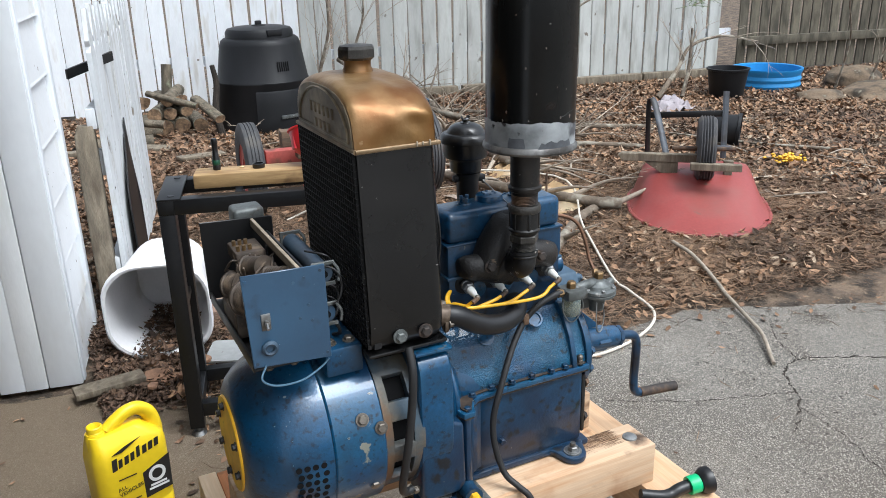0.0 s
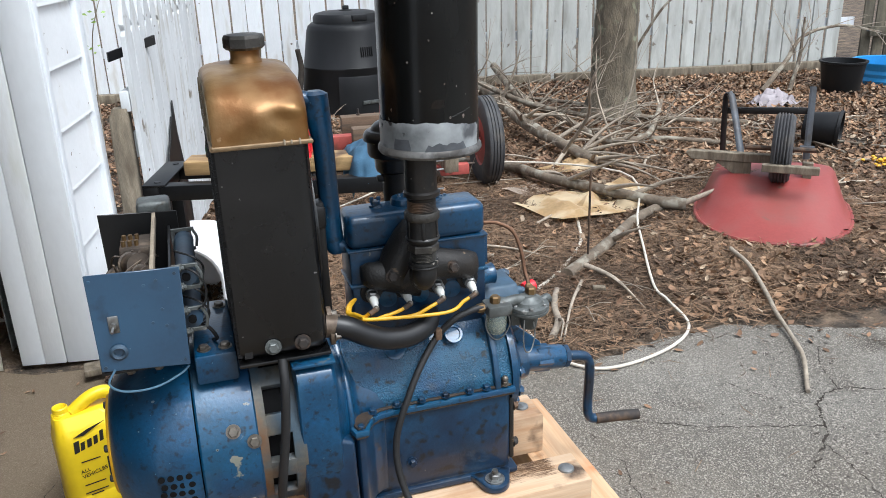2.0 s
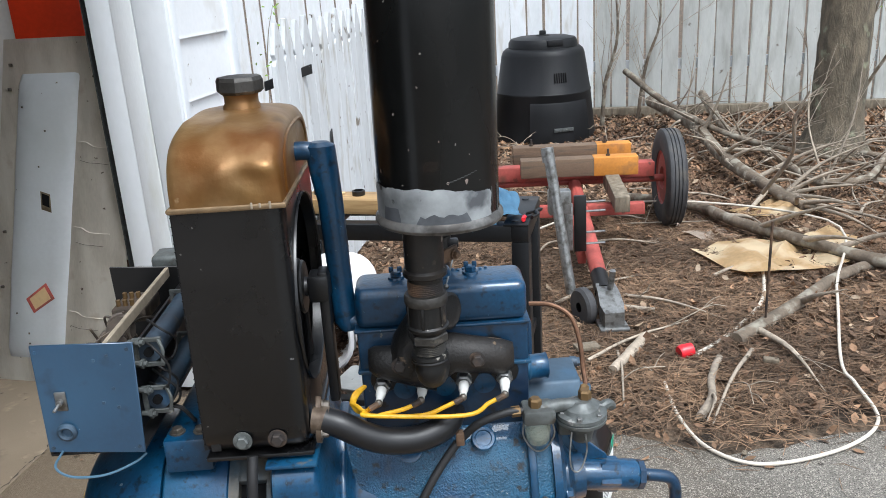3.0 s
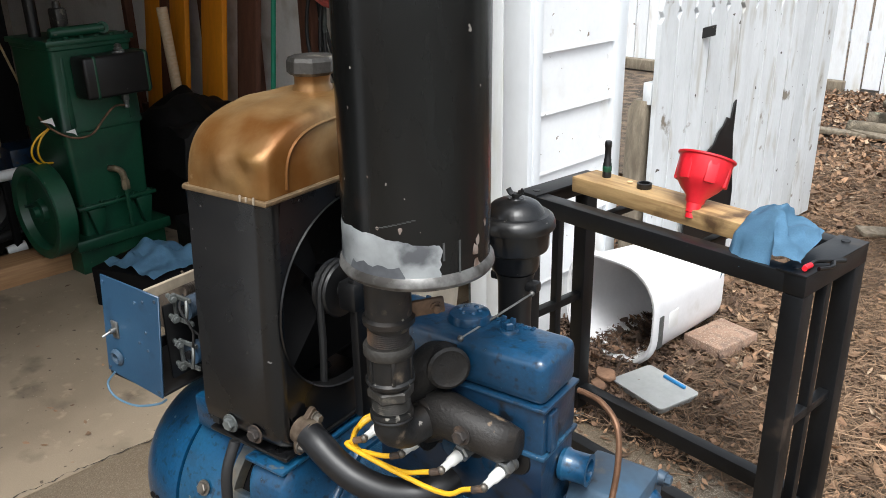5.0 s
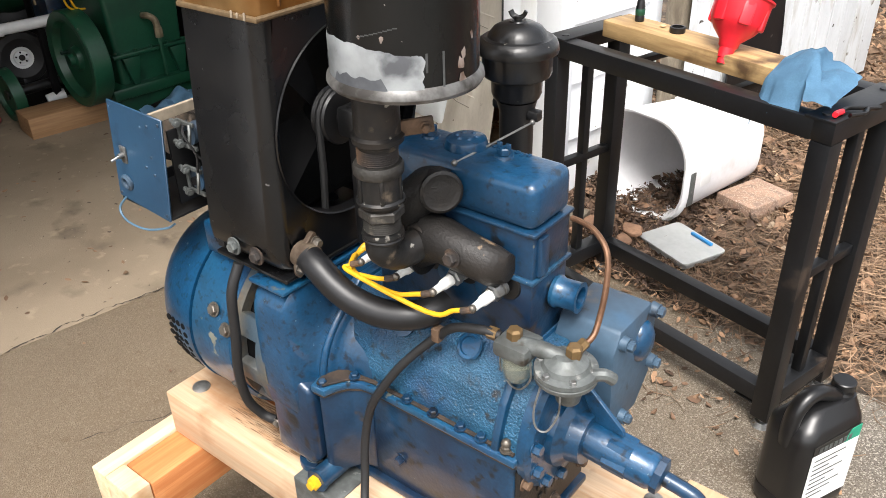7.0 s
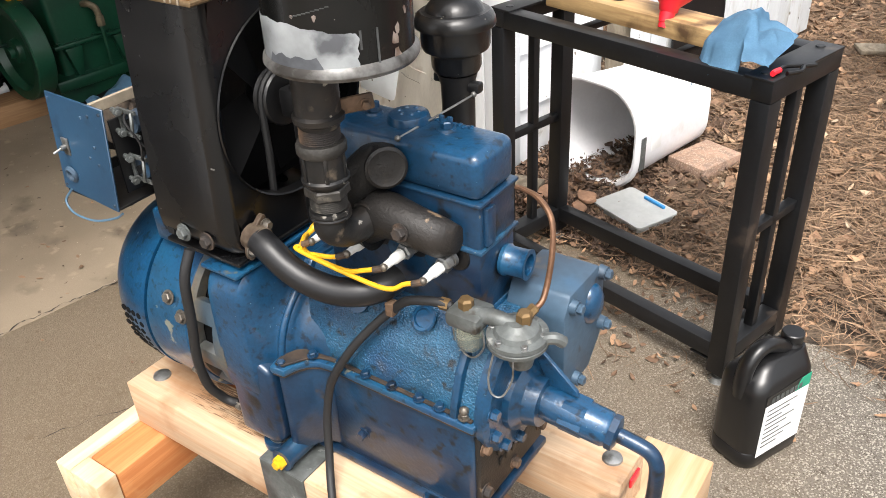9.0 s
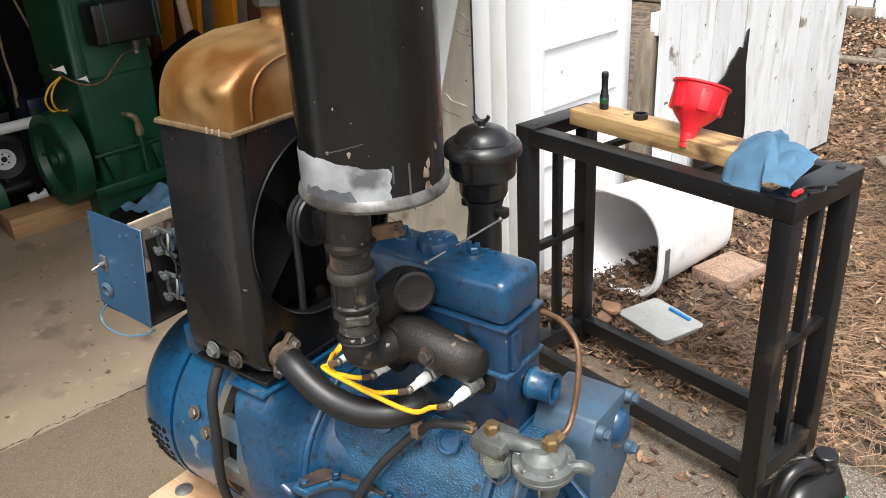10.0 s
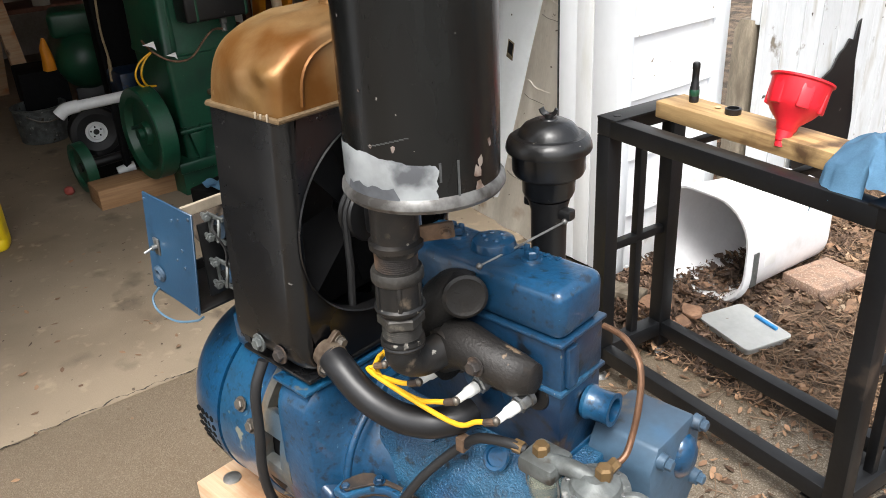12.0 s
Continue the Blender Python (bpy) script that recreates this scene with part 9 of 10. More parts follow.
# hoses on the stud wall
for k in range(5):
    bm = B()
    pts = []
    for i in range(49):
        t = 2 * math.pi * i / 48
        pts.append(((0.225 + 0.035 * math.sin(k * 1.7)) * math.cos(t) + 0.015 * math.sin(2 * t + k), 0.02 * math.sin(2 * t + k) - 0.012 * k, (0.40 - 0.05 * (k % 3)) * math.sin(t) * (1 + 0.05 * math.sin(k * 2.1)) - 0.012 * k))
    tube(bm, pts, 0.009, 8, raw=True)
    if k == 0:
        hs = gthing("coiled_cable", -1.19, 0.29, 1.02, 0, "coil of thick black cable hung on the stud wall", "cable")
    part("cable_loop", bm, M_rubber, hs)
for k in range(3):
    bm = B()
    pts = [((0.19 + 0.012 * k) * math.cos(2 * math.pi * i / 24), -0.01 * k, (0.20 + 0.01 * k) * math.sin(2 * math.pi * i / 24)) for i in range(25)]
    tube(bm, pts, 0.009, 8, raw=True)
    if k == 0:
        rh = gthing("red_air_hose", -1.26, 0.25, 1.26, 0, "coil of dull red air hose hung on the stud wall", "hose")
    part("hose_loop", bm, M_red, rh)
for n, u, tl, m, nm in ((-1.42, 0.28, 4, M_greymetal, "metal_pipe"), (-1.05, 0.24, -22, M_card, "pale_stick"), (-0.99, 0.22, -5, M_sheath, "pale_stick")):
    bm = B()
    hh = 1.1 if m is M_greymetal else 0.42
    box(bm, (0, 0, hh / 2), (0.025, 0.02, hh), 0.004, rot=Matrix.Rotation(radians(tl), 3, 'Y'))
    ob = part(nm, bm, m)
    x, y, _ = gpt(n, u)
    ob.matrix_basis = pose(x, y, 0.0, 0, 0, GR)
    tagged(ob, "thin pole leaning on the garage wall", "pole", "poles leaning on the garage wall")
# portable generator by the wall
pg = gthing("portable_inverter", -1.38, -0.02, 0.0, 20, "grey portable inverter generator on the garage floor", "inverter")
bm = B()
prism(bm, [(-0.22, 0.02), (0.20, 0.02), (0.22, 0.10), (0.21, 0.26), (0.14, 0.35), (-0.12, 0.37), (-0.22, 0.30)], lambda a, b: (a, -0.14, b), (0, 0.28, 0), 0.03, 3)
part("inverter_case", bm, mat("grey_case", srgb(98, 100, 106), 0.5, 0, 0.1, 6, 80, 0.05, 0.001), pg)
bm = B()
prism(bm, rrect(0.22, 0.11, 0.045), lambda a, b: (a - 0.01, -0.149, b + 0.265), (0, 0.012, 0), 0.004)
part("dark_window", bm, M_black, pg)
bm = B()
box(bm, (0.12, -0.147, 0.12), (0.13, 0.014, 0.12), 0.004)
part("socket_plate", bm, M_black, pg)
for k in range(4):
    bm = B()
    box(bm, (0.095 + 0.05 * (k % 2), -0.156, 0.095 + 0.05 * (k // 2)), (0.034, 0.012, 0.034), 0.004)
    part("socket", bm, M_redplastic, pg, "red socket cover")
bm = B()
tube(bm, [(-0.18, 0, 0.33), (-0.10, 0, 0.43), (0.06, 0, 0.43), (0.16, 0, 0.34)], 0.018, 10)
part("carry_bar", bm, M_black, pg)
# red-framed generator further in
rg = gthing("framed_generator", -2.05, -0.05, 0.0, 5, "black generator in a red tube cage in the garage", "generator")
bm = B()
for s in (-1, 1):
    tube(bm, [(-0.3, s * 0.2, 0.03), (-0.3, s * 0.2, 0.45), (-0.25, s * 0.2, 0.50), (0.25, s * 0.2, 0.50), (0.3, s * 0.2, 0.45), (0.3, s * 0.2, 0.03)], 0.013, 10, 4)
part("cage", bm, M_red, rg, "dull red tube cage")
part("engine_case", box(B(), (0, 0, 0.27), (0.5, 0.34, 0.38), 0.03, 3), M_black, rg)
bm = B()
box(bm, (0.05, -0.175, 0.42), (0.2, 0.008, 0.03), 0.001)
part("marking_bar", bm, M_yellow, rg)
# blue steel plate and green wheel on the floor
bp = gthing("blue_steel_tray", -1.30, -0.42, 0.0, -12, "blue steel tray propped on the garage floor", "tray")
bm = B()
box(bm, (0, 0, 0.28), (0.62, 0.03, 0.15), 0.003, rot=Matrix.Rotation(radians(-4), 3, 'Y'))
part("tray_front", bm, M_blue_dark, bp)
bm = B()
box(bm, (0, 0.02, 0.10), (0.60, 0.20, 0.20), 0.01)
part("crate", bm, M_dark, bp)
gw = gthing("green_iron_wheel", -0.95, -0.35, 0.0, 60, "dark green cast-iron spoked wheel in the garage", "wheel")
bm = B()
tube(bm, [(0.17 * math.cos(2 * math.pi * i / 32), 0, 0.18 + 0.17 * math.sin(2 * math.pi * i / 32)) for i in range(33)], 0.011, 8, raw=True)
part("wheel_rim", bm, M_green, gw)
for k in range(5):
    bm = B()
    t = 2 * math.pi * k / 5 + 0.3
    cyl(bm, (0, 0, 0.18), (0.165 * math.cos(t), 0, 0.18 + 0.165 * math.sin(t)), 0.008, 0.006, 8)
    part("spoke", bm, M_green, gw)
part("hub", lathe(B(), [(0, -0.02), (0.03, -0.02), (0.03, 0.02), (0, 0.02)], (0, 0, 0.18), (0, 1, 0), 16), M_green, gw)

# green hopper-cooled engine
ge = thing("green_hopper_engine", (-2.666, 1.293, 0.0), -5, "dark green hopper-cooled stationary engine with flywheel in the garage", "engine")
def ep(name, bm, m=M_green, parent=None, label="", smooth=35.0):
    return part(name, bm, m, parent or ge, label, smooth)
bm = B()
loft(bm, [[(a * k, b * k2, z) for a, b in rrect(0.34, 0.36, 0.022)] for z, k, k2 in ((0.16, 0.92, 0.86), (0.30, 0.92, 0.88), (0.595, 0.955, 0.955), (0.600, 0.99, 1.0), (0.612, 1.0, 1.01), (0.622, 0.985, 0.985), (0.925, 1.0, 0.95), (0.93, 1.03, 0.99), (0.945, 1.03, 0.99))])
hopper = ep("hopper", bm)
for y in (-0.130, 0.130):
    bm = B()
    prism(bm, [(-0.012, 0.62), (0.012, 0.62), (0.006, 0.90), (-0.006, 0.90)], lambda a, b: (0.164, y + a, b), (0.007, 0, 0), 0.002)
    ep("corner_rib", bm, parent=hopper)
bm = B()
box(bm, (0, 0, 0.955), (0.36, 0.37, 0.022), 0.005)
for k in range(6):
    hexbolt(bm, Vector((0.165, -0.16 + 0.064 * k, 0.966)), (0, 0, 1), 0.009, 0.008)
ep("hopper_lid", bm, parent=hopper)
bm = B()
cyl(bm, (0.10, -0.13, 0.986), (0.13, 0.085, 0.992), 0.021, n=16, ch=0.005)
lathe(bm, [(0, -0.012), (0.024, -0.012), (0.024, 0.012), (0, 0.012)], (0.13, 0.078, 0.992), (0.95, -0.1, 0.2), 18)
ep("rocker_arm", bm, parent=hopper)
bm = B()
box(bm, (0.02, -0.04, 1.02), (0.07, 0.05, 0.11), 0.01)
cyl(bm, (0.02, -0.04, 1.06), (0.02, -0.04, 1.10), 0.02, 0.014, 12)
ep("valve_cage", bm, M_pipe, hopper, "dull metal valve cage")
bm = B()
cyl(bm, (-0.04, -0.12, 0.95), (-0.04, -0.12, 1.14), 0.024, n=16)
ep("exhaust_stub", bm, M_black)
bm = B()
box(bm, (0.225, 0.040, 0.82), (0.11, 0.285, 0.165), 0.014, 3)
ft = ep("fuel_tank", bm, M_black, label="black strapped fuel tank")
for yy in (-0.055, 0.165):
    bm = B()
    box(bm, (0.224, yy, 0.82), (0.116, 0.024, 0.171), 0.014, 3)
    ep("tank_strap", bm, parent=ft)
bm = B()
lathe(bm, [(0, 0), (0.026, 0), (0.026, 0.008), (0.017, 0.010), (0.019, 0.016), (0.013, 0.022), (0.015, 0.028), (0.008, 0.036), (0, 0.036)], (0.235, 0.075, 0.901), (0, 0, 1), 18)
ep("tank_cap", bm, M_zinc, ft, "bright fluted filler cap")
bm = B()
box(bm, (0.215, 0.085, 0.722), (0.022, 0.026, 0.034), 0.004)
cyl(bm, (0.215, 0.085, 0.705), (0.215, 0.085, 0.675), 0.011, n=12)
ep("fuel_valve", bm, M_greymetal, ft)
bm = B()
box(bm, (0.0, 0.0, 0.135), (0.40, 0.44, 0.05), 0.01)
box(bm, (0.0, 0.0, 0.055), (0.34, 0.40, 0.11), 0.006)
ep("bed_casting", bm)
for yy in (-0.105, 0.115):
    bm = B()
    prism(bm, [(-0.038, 0.275), (0.038, 0.275), (0.016, 0.150), (-0.006, 0.150)], lambda a, b: (0.158, yy + a, b), (0.030, 0, 0), 0.004)
    ep("bed_rib", bm)
bm = B()
box(bm, (0.162, 0.0, 0.285), (0.04, 0.36, 0.016), 0.004)
for k in range(5):
    hexbolt(bm, Vector((0.170, -0.15 + 0.075 * k, 0.293)), (0, 0, 1), 0.008, 0.008)
ep("bed_flange", bm)
bm = B()
FWO = (0.10, -0.275, 0.300)
lathe(bm, [(0.05, -0.012), (0.145, -0.010), (0.158, -0.040), (0.192, -0.045), (0.197, -0.040), (0.197, 0.030), (0.192, 0.035), (0.158, 0.032), (0.145, 0.012), (0.05, 0.014)], FWO, (0, 1, 0), 56)
fw = ep("flywheel", bm, label="dark green flywheel with dished web")
bm = B()
lathe(bm, [(0, -0.055), (0.022, -0.055), (0.024, -0.035), (0.045, -0.032), (0.052, -0.012), (0.052, 0.05), (0, 0.05)], FWO, (0, 1, 0), 24)
ep("flywheel_hub", bm, parent=fw)
ep("crank_pin", cyl(B(), (FWO[0] - 0.07, FWO[1] - 0.010, 0.315), (FWO[0] - 0.07, FWO[1] - 0.050, 0.315), 0.008, n=12), M_green, fw)
bm = B()
tube(bm, [(0.215, 0.085, 0.685), (0.222, 0.03, 0.690), (0.222, -0.02, 0.655), (0.222, -0.08, 0.600), (0.218, -0.135, 0.590), (0.205, -0.185, 0.605), (0.17, -0.225, 0.64), (0.12, -0.24, 0.68)], 0.0048, 8)
ep("fuel_line", bm, M_copper)
bm = B()
tube(bm, [(0.160, -0.005, 0.425), (0.195, 0.0, 0.428), (0.205, 0.020, 0.41), (0.205, 0.028, 0.375)], 0.014, 10)
cyl(bm, (0.205, 0.028, 0.375), (0.205, 0.028, 0.335), 0.018, n=6)
ep("drain_cock", bm, M_tin)
bm = B()
cyl(bm, (0.205, 0.028, 0.335), (0.205, 0.030, 0.17), 0.008, n=10)
ep("drain_tube", bm)
for k in range(2):
    bm = B()
    tube(bm, [(0.14, -0.215, 0.635), (0.14, -0.255 - 0.02 * k, 0.60), (0.135, -0.275 - 0.025 * k, 0.55), (0.12, -0.255 - 0.02 * k, 0.50), (0.10, -0.21, 0.485)], 0.0042, 8)
    ep("yellow_lead", bm, M_yellow)
for y, z, k in ((-0.235, 0.668, 0.75), (-0.150, 0.612, 0.6)):
    bm = B()
    prism(bm, [(-0.045 * k, 0.010 * k), (0.02 * k, 0.020 * k), (0.028 * k, -0.030 * k), (0.008 * k, -0.010 * k)], lambda a, b: (0.190, y + a, z + b), (0.002, 0, 0))
    ep("paper_tag", bm, M_paper)
# skid block under it
M_skid = mat("rough_sawn_skid", srgb(158, 122, 86), 0.75, 0.0, 0.14, 4, 24, 0.3, 0.001, srgb(138, 102, 70), (0.46, 0.72), 5, stretch=(18, 1.0, 18))
sk = part("wooden_skid", box(B(), (0, 0.21, 0.045), (0.16, 0.46, 0.09), 0.004), M_skid)
sk.matrix_basis = pose(-2.745, 0.795, 0.0, 0, 0, -10)
tagged(sk, "thick pale timber skid on the garage floor", "timber")
bl = part("blue_case", box(B(), (0, 0, 0.22), (0.22, 0.34, 0.44), 0.012), M_blue_dark)
bl.matrix_basis = pose(-3.20, 1.36, 0.0, 0, 0, -8)
tagged(bl, "blue plastic case standing behind the engine", "case")
# small cart beside it
ct = thing("engine_cart", (-2.95, 0.78, 0.0), 20, "low black cart with white-hubbed wheel in the garage", "cart")
CM = (Matrix.Translation((-2.95, 0.78, 0.0)) @ Matrix.Rotation(radians(20), 4, 'Z')).inverted()
TY, AX = Vector((-3.030, 0.966, 0.240)), Vector((0.93, -0.30, 0.02))
def cpart(name, bm, m, parent=None, label=""):
    bm.transform(CM)
    return part(name, bm, m, parent or ct, label)
w1 = cpart("tyre", lathe(B(), [(0.046, -0.03), (0.085, -0.045), (0.108, -0.036), (0.116, -0.015), (0.116, 0.015), (0.108, 0.036), (0.085, 0.045), (0.046, 0.03), (0.046, -0.03)], TY, AX, 36), M_rubber)
cpart("hub_cap", lathe(B(), [(0.012, 0.030), (0.030, 0.028), (0.036, 0.036), (0.047, 0.038), (0.047, 0.020), (0.012, 0.016), (0.012, 0.030)], TY, AX, 28), M_pvc, w1, "white steel wheel hub")
a_, u_, w_ = basis(AX.normalized())
for k in range(5):
    t = 2 * math.pi * k / 5 + 0.4
    cpart("hub_bolt", cyl(B(), TY + a_ * 0.027 + (u_ * math.cos(t) + w_ * math.sin(t)) * 0.023, TY + a_ * 0.033 + (u_ * math.cos(t) + w_ * math.sin(t)) * 0.023, 0.004, n=8), M_dark, w1)
cpart("axle_end", cyl(B(), TY - a_ * 0.06, TY + a_ * 0.036, 0.013, n=14, ch=0.003), M_black, w1)
PU = Vector((-2.930, 0.835, 0.125))
cpart("belt_pulley", lathe(B(), [(0.02, -0.012), (0.085, -0.010), (0.092, -0.024), (0.112, -0.026), (0.112, 0.022), (0.09, 0.020), (0.085, 0.008), (0.02, 0.010)], PU, (0.10, 1, 0.05), 36), M_green, label="dark green belt pulley seen edge-on")
bm = B()
cyl(bm, PU + Vector((0, -0.02, 0)), PU + Vector((0.03, 0.26, 0.01)), 0.022, n=14)
box(bm, (-3.10, 1.08, 0.13), (0.22, 0.30, 0.05), 0.01)
box(bm, (-3.09, 1.08, 0.06), (0.10, 0.28, 0.11), 0.01)
cpart("chassis", bm, M_black)
bm = B()
cyl(bm, (-2.872, 0.955, 0.075), (-2.85, 1.03, 0.085), 0.022, 0.026, 14)
cpart("white_cup", bm, M_pvc)
rk = part("red_scrap", ball(B(), (0, 0, 0.02), (0.03, 0.022, 0.02), 10), M_red)
rk.matrix_basis = pose(-2.985, 0.765, 0.0)
tagged(rk, "small dull red scrap on the garage floor", "scrap")
pv = thing("pvc_pipe", (-2.92, 0.85, 0.0), 0, "white plastic waste pipe with elbow beside the green engine", "pipe")
bm = B()
tube(bm, [(0.13, 0.28, 0.425), (0.085, 0.19, 0.411), (0.0, 0.01, 0.396)], 0.0235, 16, 4)
part("pipe_run", bm, M_pvc, pv)
bm = B()
tube(bm, [(0.006, 0.022, 0.397), (-0.004, 0.0, 0.395), (-0.018, -0.032, 0.388), (-0.028, -0.060, 0.366)], 0.028, 16, 5)
part("pipe_elbow", bm, M_pvc, pv)
bm = B()
box(bm, (0.065, 0.15, 0.19), (0.025, 0.03, 0.38), 0.004)
part("pipe_prop", bm, M_dark, pv)
# grey pot and what stands beside it
bk = thing("grey_bucket", (-3.93, 1.07, 0.0), 0, "dark grey stock pot standing on the garage floor", "bucket")
part("bucket_wall", lathe(B(), [(0, 0.0), (0.115, 0.0), (0.122, 0.008), (0.135, 0.18), (0.142, 0.185), (0.142, 0.193), (0.130, 0.193), (0.116, 0.015), (0, 0.012)], (0, 0, 0), (0, 0, 1), 32), M_greymetal, bk)
bm = B()
tube(bm, [(0.10, -0.11, 0.165), (0.135, -0.06, 0.135), (0.150, 0.0, 0.128), (0.135, 0.06, 0.14), (0.10, 0.11, 0.165)], 0.004, 8)
part("bail", bm, M_bolt, bk)
bm = B()
loft(bm, [[(a * k + dx, b * k, z) for a, b in rrect(0.07, 0.06, 0.02)] for z, k, dx in ((0.0, 1.0, 0), (0.06, 0.9, 0.008), (0.12, 0.7, -0.006), (0.17, 0.25, 0.006))])
ob = part("orange_glove", bm, M_orange)
ob.matrix_basis = pose(-3.95, 1.19, 0.35)
tagged(ob, "crumpled orange work glove on a dark box", "glove")
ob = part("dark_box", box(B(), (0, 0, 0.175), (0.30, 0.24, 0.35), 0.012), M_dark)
ob.matrix_basis = pose(-4.12, 1.19, 0.0, 0, 0, -15)
tagged(ob, "dark storage box in the back of the garage", "box")
# green tank, bucket, post, rope, saw horse behind
gt_ = thing("air_tank", (-3.80, 1.34, 0.0), -25, "dark green compressor tank in the back of the garage", "tank")
part("tank_shell", lathe(B(), [(0, 0.0), (0.05, -0.006), (0.11, -0.035), (0.148, -0.085), (0.156, -0.13), (0.156, -0.62), (0.12, -0.68), (0, -0.70)], (0.0, 0.0, 0.37), (1, 0.1, 0), 36), M_green, gt_)
for x in (-0.15, -0.55):
    part("tank_foot", box(B(), (x, 0, 0.11), (0.04, 0.20, 0.22), 0.006), M_black, gt_)
bm = B()
box(bm, (-0.22, -0.03, 0.57), (0.26, 0.26, 0.14), 0.03, 3)
part("motor_housing", bm, M_green, gt_)
ob = part("timber_post", box(B(), (0, 0, 1.25), (0.10, 0.17, 2.5), 0.004), M_dark)
ob.matrix_basis = pose(-3.33, 1.285, 0, 0, 0, GR)
tagged(ob, "dark timber post standing in the garage", "post")
bm = B()
tube(bm, [(-3.233, 1.225, 1.05), (-3.239, 1.209, 0.87), (-3.246, 1.194, 0.637), (-3.243, 1.201, 0.501), (-3.246, 1.195, 0.387)], lambda f: 0.0055 + (0.004 if f > 0.78 else 0.0), 8)
tube(bm, [(-3.225, 1.235, 1.04), (-3.218, 1.254, 1.00), (-3.197, 1.30, 0.809), (-3.171, 1.356, 0.574)], 0.0055, 8)
tube(bm, [(-3.279, 1.105, 1.078), (-3.258, 1.169, 1.066), (-3.235, 1.217, 1.078), (-3.217, 1.262, 1.060), (-3.222, 1.235, 1.035), (-3.262, 1.161, 1.050), (-3.28, 1.10, 1.056)], 0.006, 8)
tube(bm, [(-3.24, 1.205, 1.085), (-3.222, 1.232, 1.058), (-3.24, 1.215, 1.03), (-3.232, 1.195, 1.06), (-3.24, 1.235, 1.09), (-3.26, 1.27, 1.10)], 0.007, 8)
tube(bm, [(-3.26, 1.25, 1.09), (-3.32, 1.30, 1.20), (-3.35, 1.30, 1.40)], 0.006, 8)
tagged(part("hemp_rope", bm, M_rope), "knotted hemp rope hanging from a post", "rope")
# boards leaning on the side wall: orange planks, grey tube, pipes
for k, (n, w, m, nm, lab) in enumerate(((-2.90, 0.17, M_orange, "orange_plank", "bright orange plank leaning in the garage"), (-2.62, 0.16, M_orange, "orange_plank", "bright orange plank leaning in the garage"), (-2.27, 0.20, M_orange, "orange_plank", "bright orange plank leaning in the garage"), (-1.95, 0.16, M_stud, "brown_plank", "brown plank leaning in the garage"), (-2.75, 0.12, M_stud, "brown_plank", "brown plank leaning in the garage"))):
    ob = part(nm, box(B(), (0, 0, 1.0), (w, 0.03, 2.0), 0.003), m)
    x, y, _ = gpt(n, 0.14)
    ob.matrix_basis = pose(x, y, 0, -5, 3, GR)
    tagged(ob, lab, "plank", "planks leaning on the garage wall")
ob = part("cardboard_tube", cyl(B(), (0, 0, 0), (0, 0, 1.0), 0.027, n=18), M_timber_pale)
ob.matrix_basis = pose(-2.97, 2.06, 0, 2, -3, GR)
tagged(ob, "pale cardboard tube leaning in the garage", "tube")
ob = part("teal_pole", cyl(B(), (0, 0, 0), (0, 0, 1.9), 0.012, n=10), M_teal)
x, y, _ = gpt(-1.76, 0.16)
ob.matrix_basis = pose(x, y, 0, -5, 2, GR)
tagged(ob, "thin teal pole leaning in the garage", "pole")
bm = B()
gv_ = [[bm.verts.new((0.62 * (i / 24 - 0.5), 0.46 * (j / 24 - 0.5), 0.505 + max(0.0, 0.13 * (1 - (2 * i / 24 - 1) ** 2) * (1 - (2 * j / 24 - 1) ** 2) + 0.07 * noise.noise((i * 0.2, j * 0.22, 3.0))) - (0.18 if i in (0, 24) or j in (0, 24) else 0))) for j in range(25)] for i in range(25)]
for i in range(24):
    for j in range(24):
        bm.faces.new((gv_[i][j], gv_[i + 1][j], gv_[i + 1][j + 1], gv_[i][j + 1]))
bmesh.ops.solidify(bm, geom=bm.faces[:], thickness=0.004)
ob = part("dark_tarp", bm, M_rubber)
x, y, _ = gpt(-1.95, -0.10)
ob.matrix_basis = pose(x, y, 0, 0, 0, GR)
tagged(ob, "dark tarpaulin bundle heaped in the garage", "tarp")
ob = part("storage_box", box(B(), (0, 0, 0.25), (0.5, 0.35, 0.5), 0.01), M_black)
ob.matrix_basis = pose(x, y, 0, 0, 0, GR + 10)
tagged(ob, "black storage box on the garage floor", "box")
# shelves and a trestle in the far back
sh = gthing("wall_shelf", -4.6, -1.6, 0.0, 0, "dim wooden shelf with cans at the garage back", "shelf")
for z in (0.5, 0.95, 1.4):
    part("shelf_board", box(B(), (0, 0, z), (0.4, 2.4, 0.03), 0.003), M_stud, sh)
for yy in (-1.15, 1.15):
    part("shelf_post", box(B(), (0, yy, 0.9), (0.05, 0.05, 1.8), 0.003), M_stud, sh)
cq = random.Random(4)
for k in range(16):
    z = (0.515, 0.965, 1.415)[k % 3]
    h = cq.uniform(0.10, 0.22)
    x, y, _ = gpt(-4.5 + cq.uniform(-0.08, 0.08), -2.6 + 0.13 * k)
    ob = part("paint_can", lathe(B(), [(0, 0), (0.055, 0), (0.055, h - 0.005), (0.058, h), (0.05, h), (0, h - 0.004)], (0, 0, 0), (0, 0, 1), 16), (M_backwall, M_pvc, M_red, M_greymetal, M_orange)[cq.randrange(5)])
    ob.matrix_basis = pose(x, y, z)
    tagged(ob, "dusty can standing on the garage shelf", "can", "cans on the garage shelf")
ts = gthing("saw_horse", -4.05, -1.30, 0.0, 10, "pale wooden saw horse in the garage", "trestle")
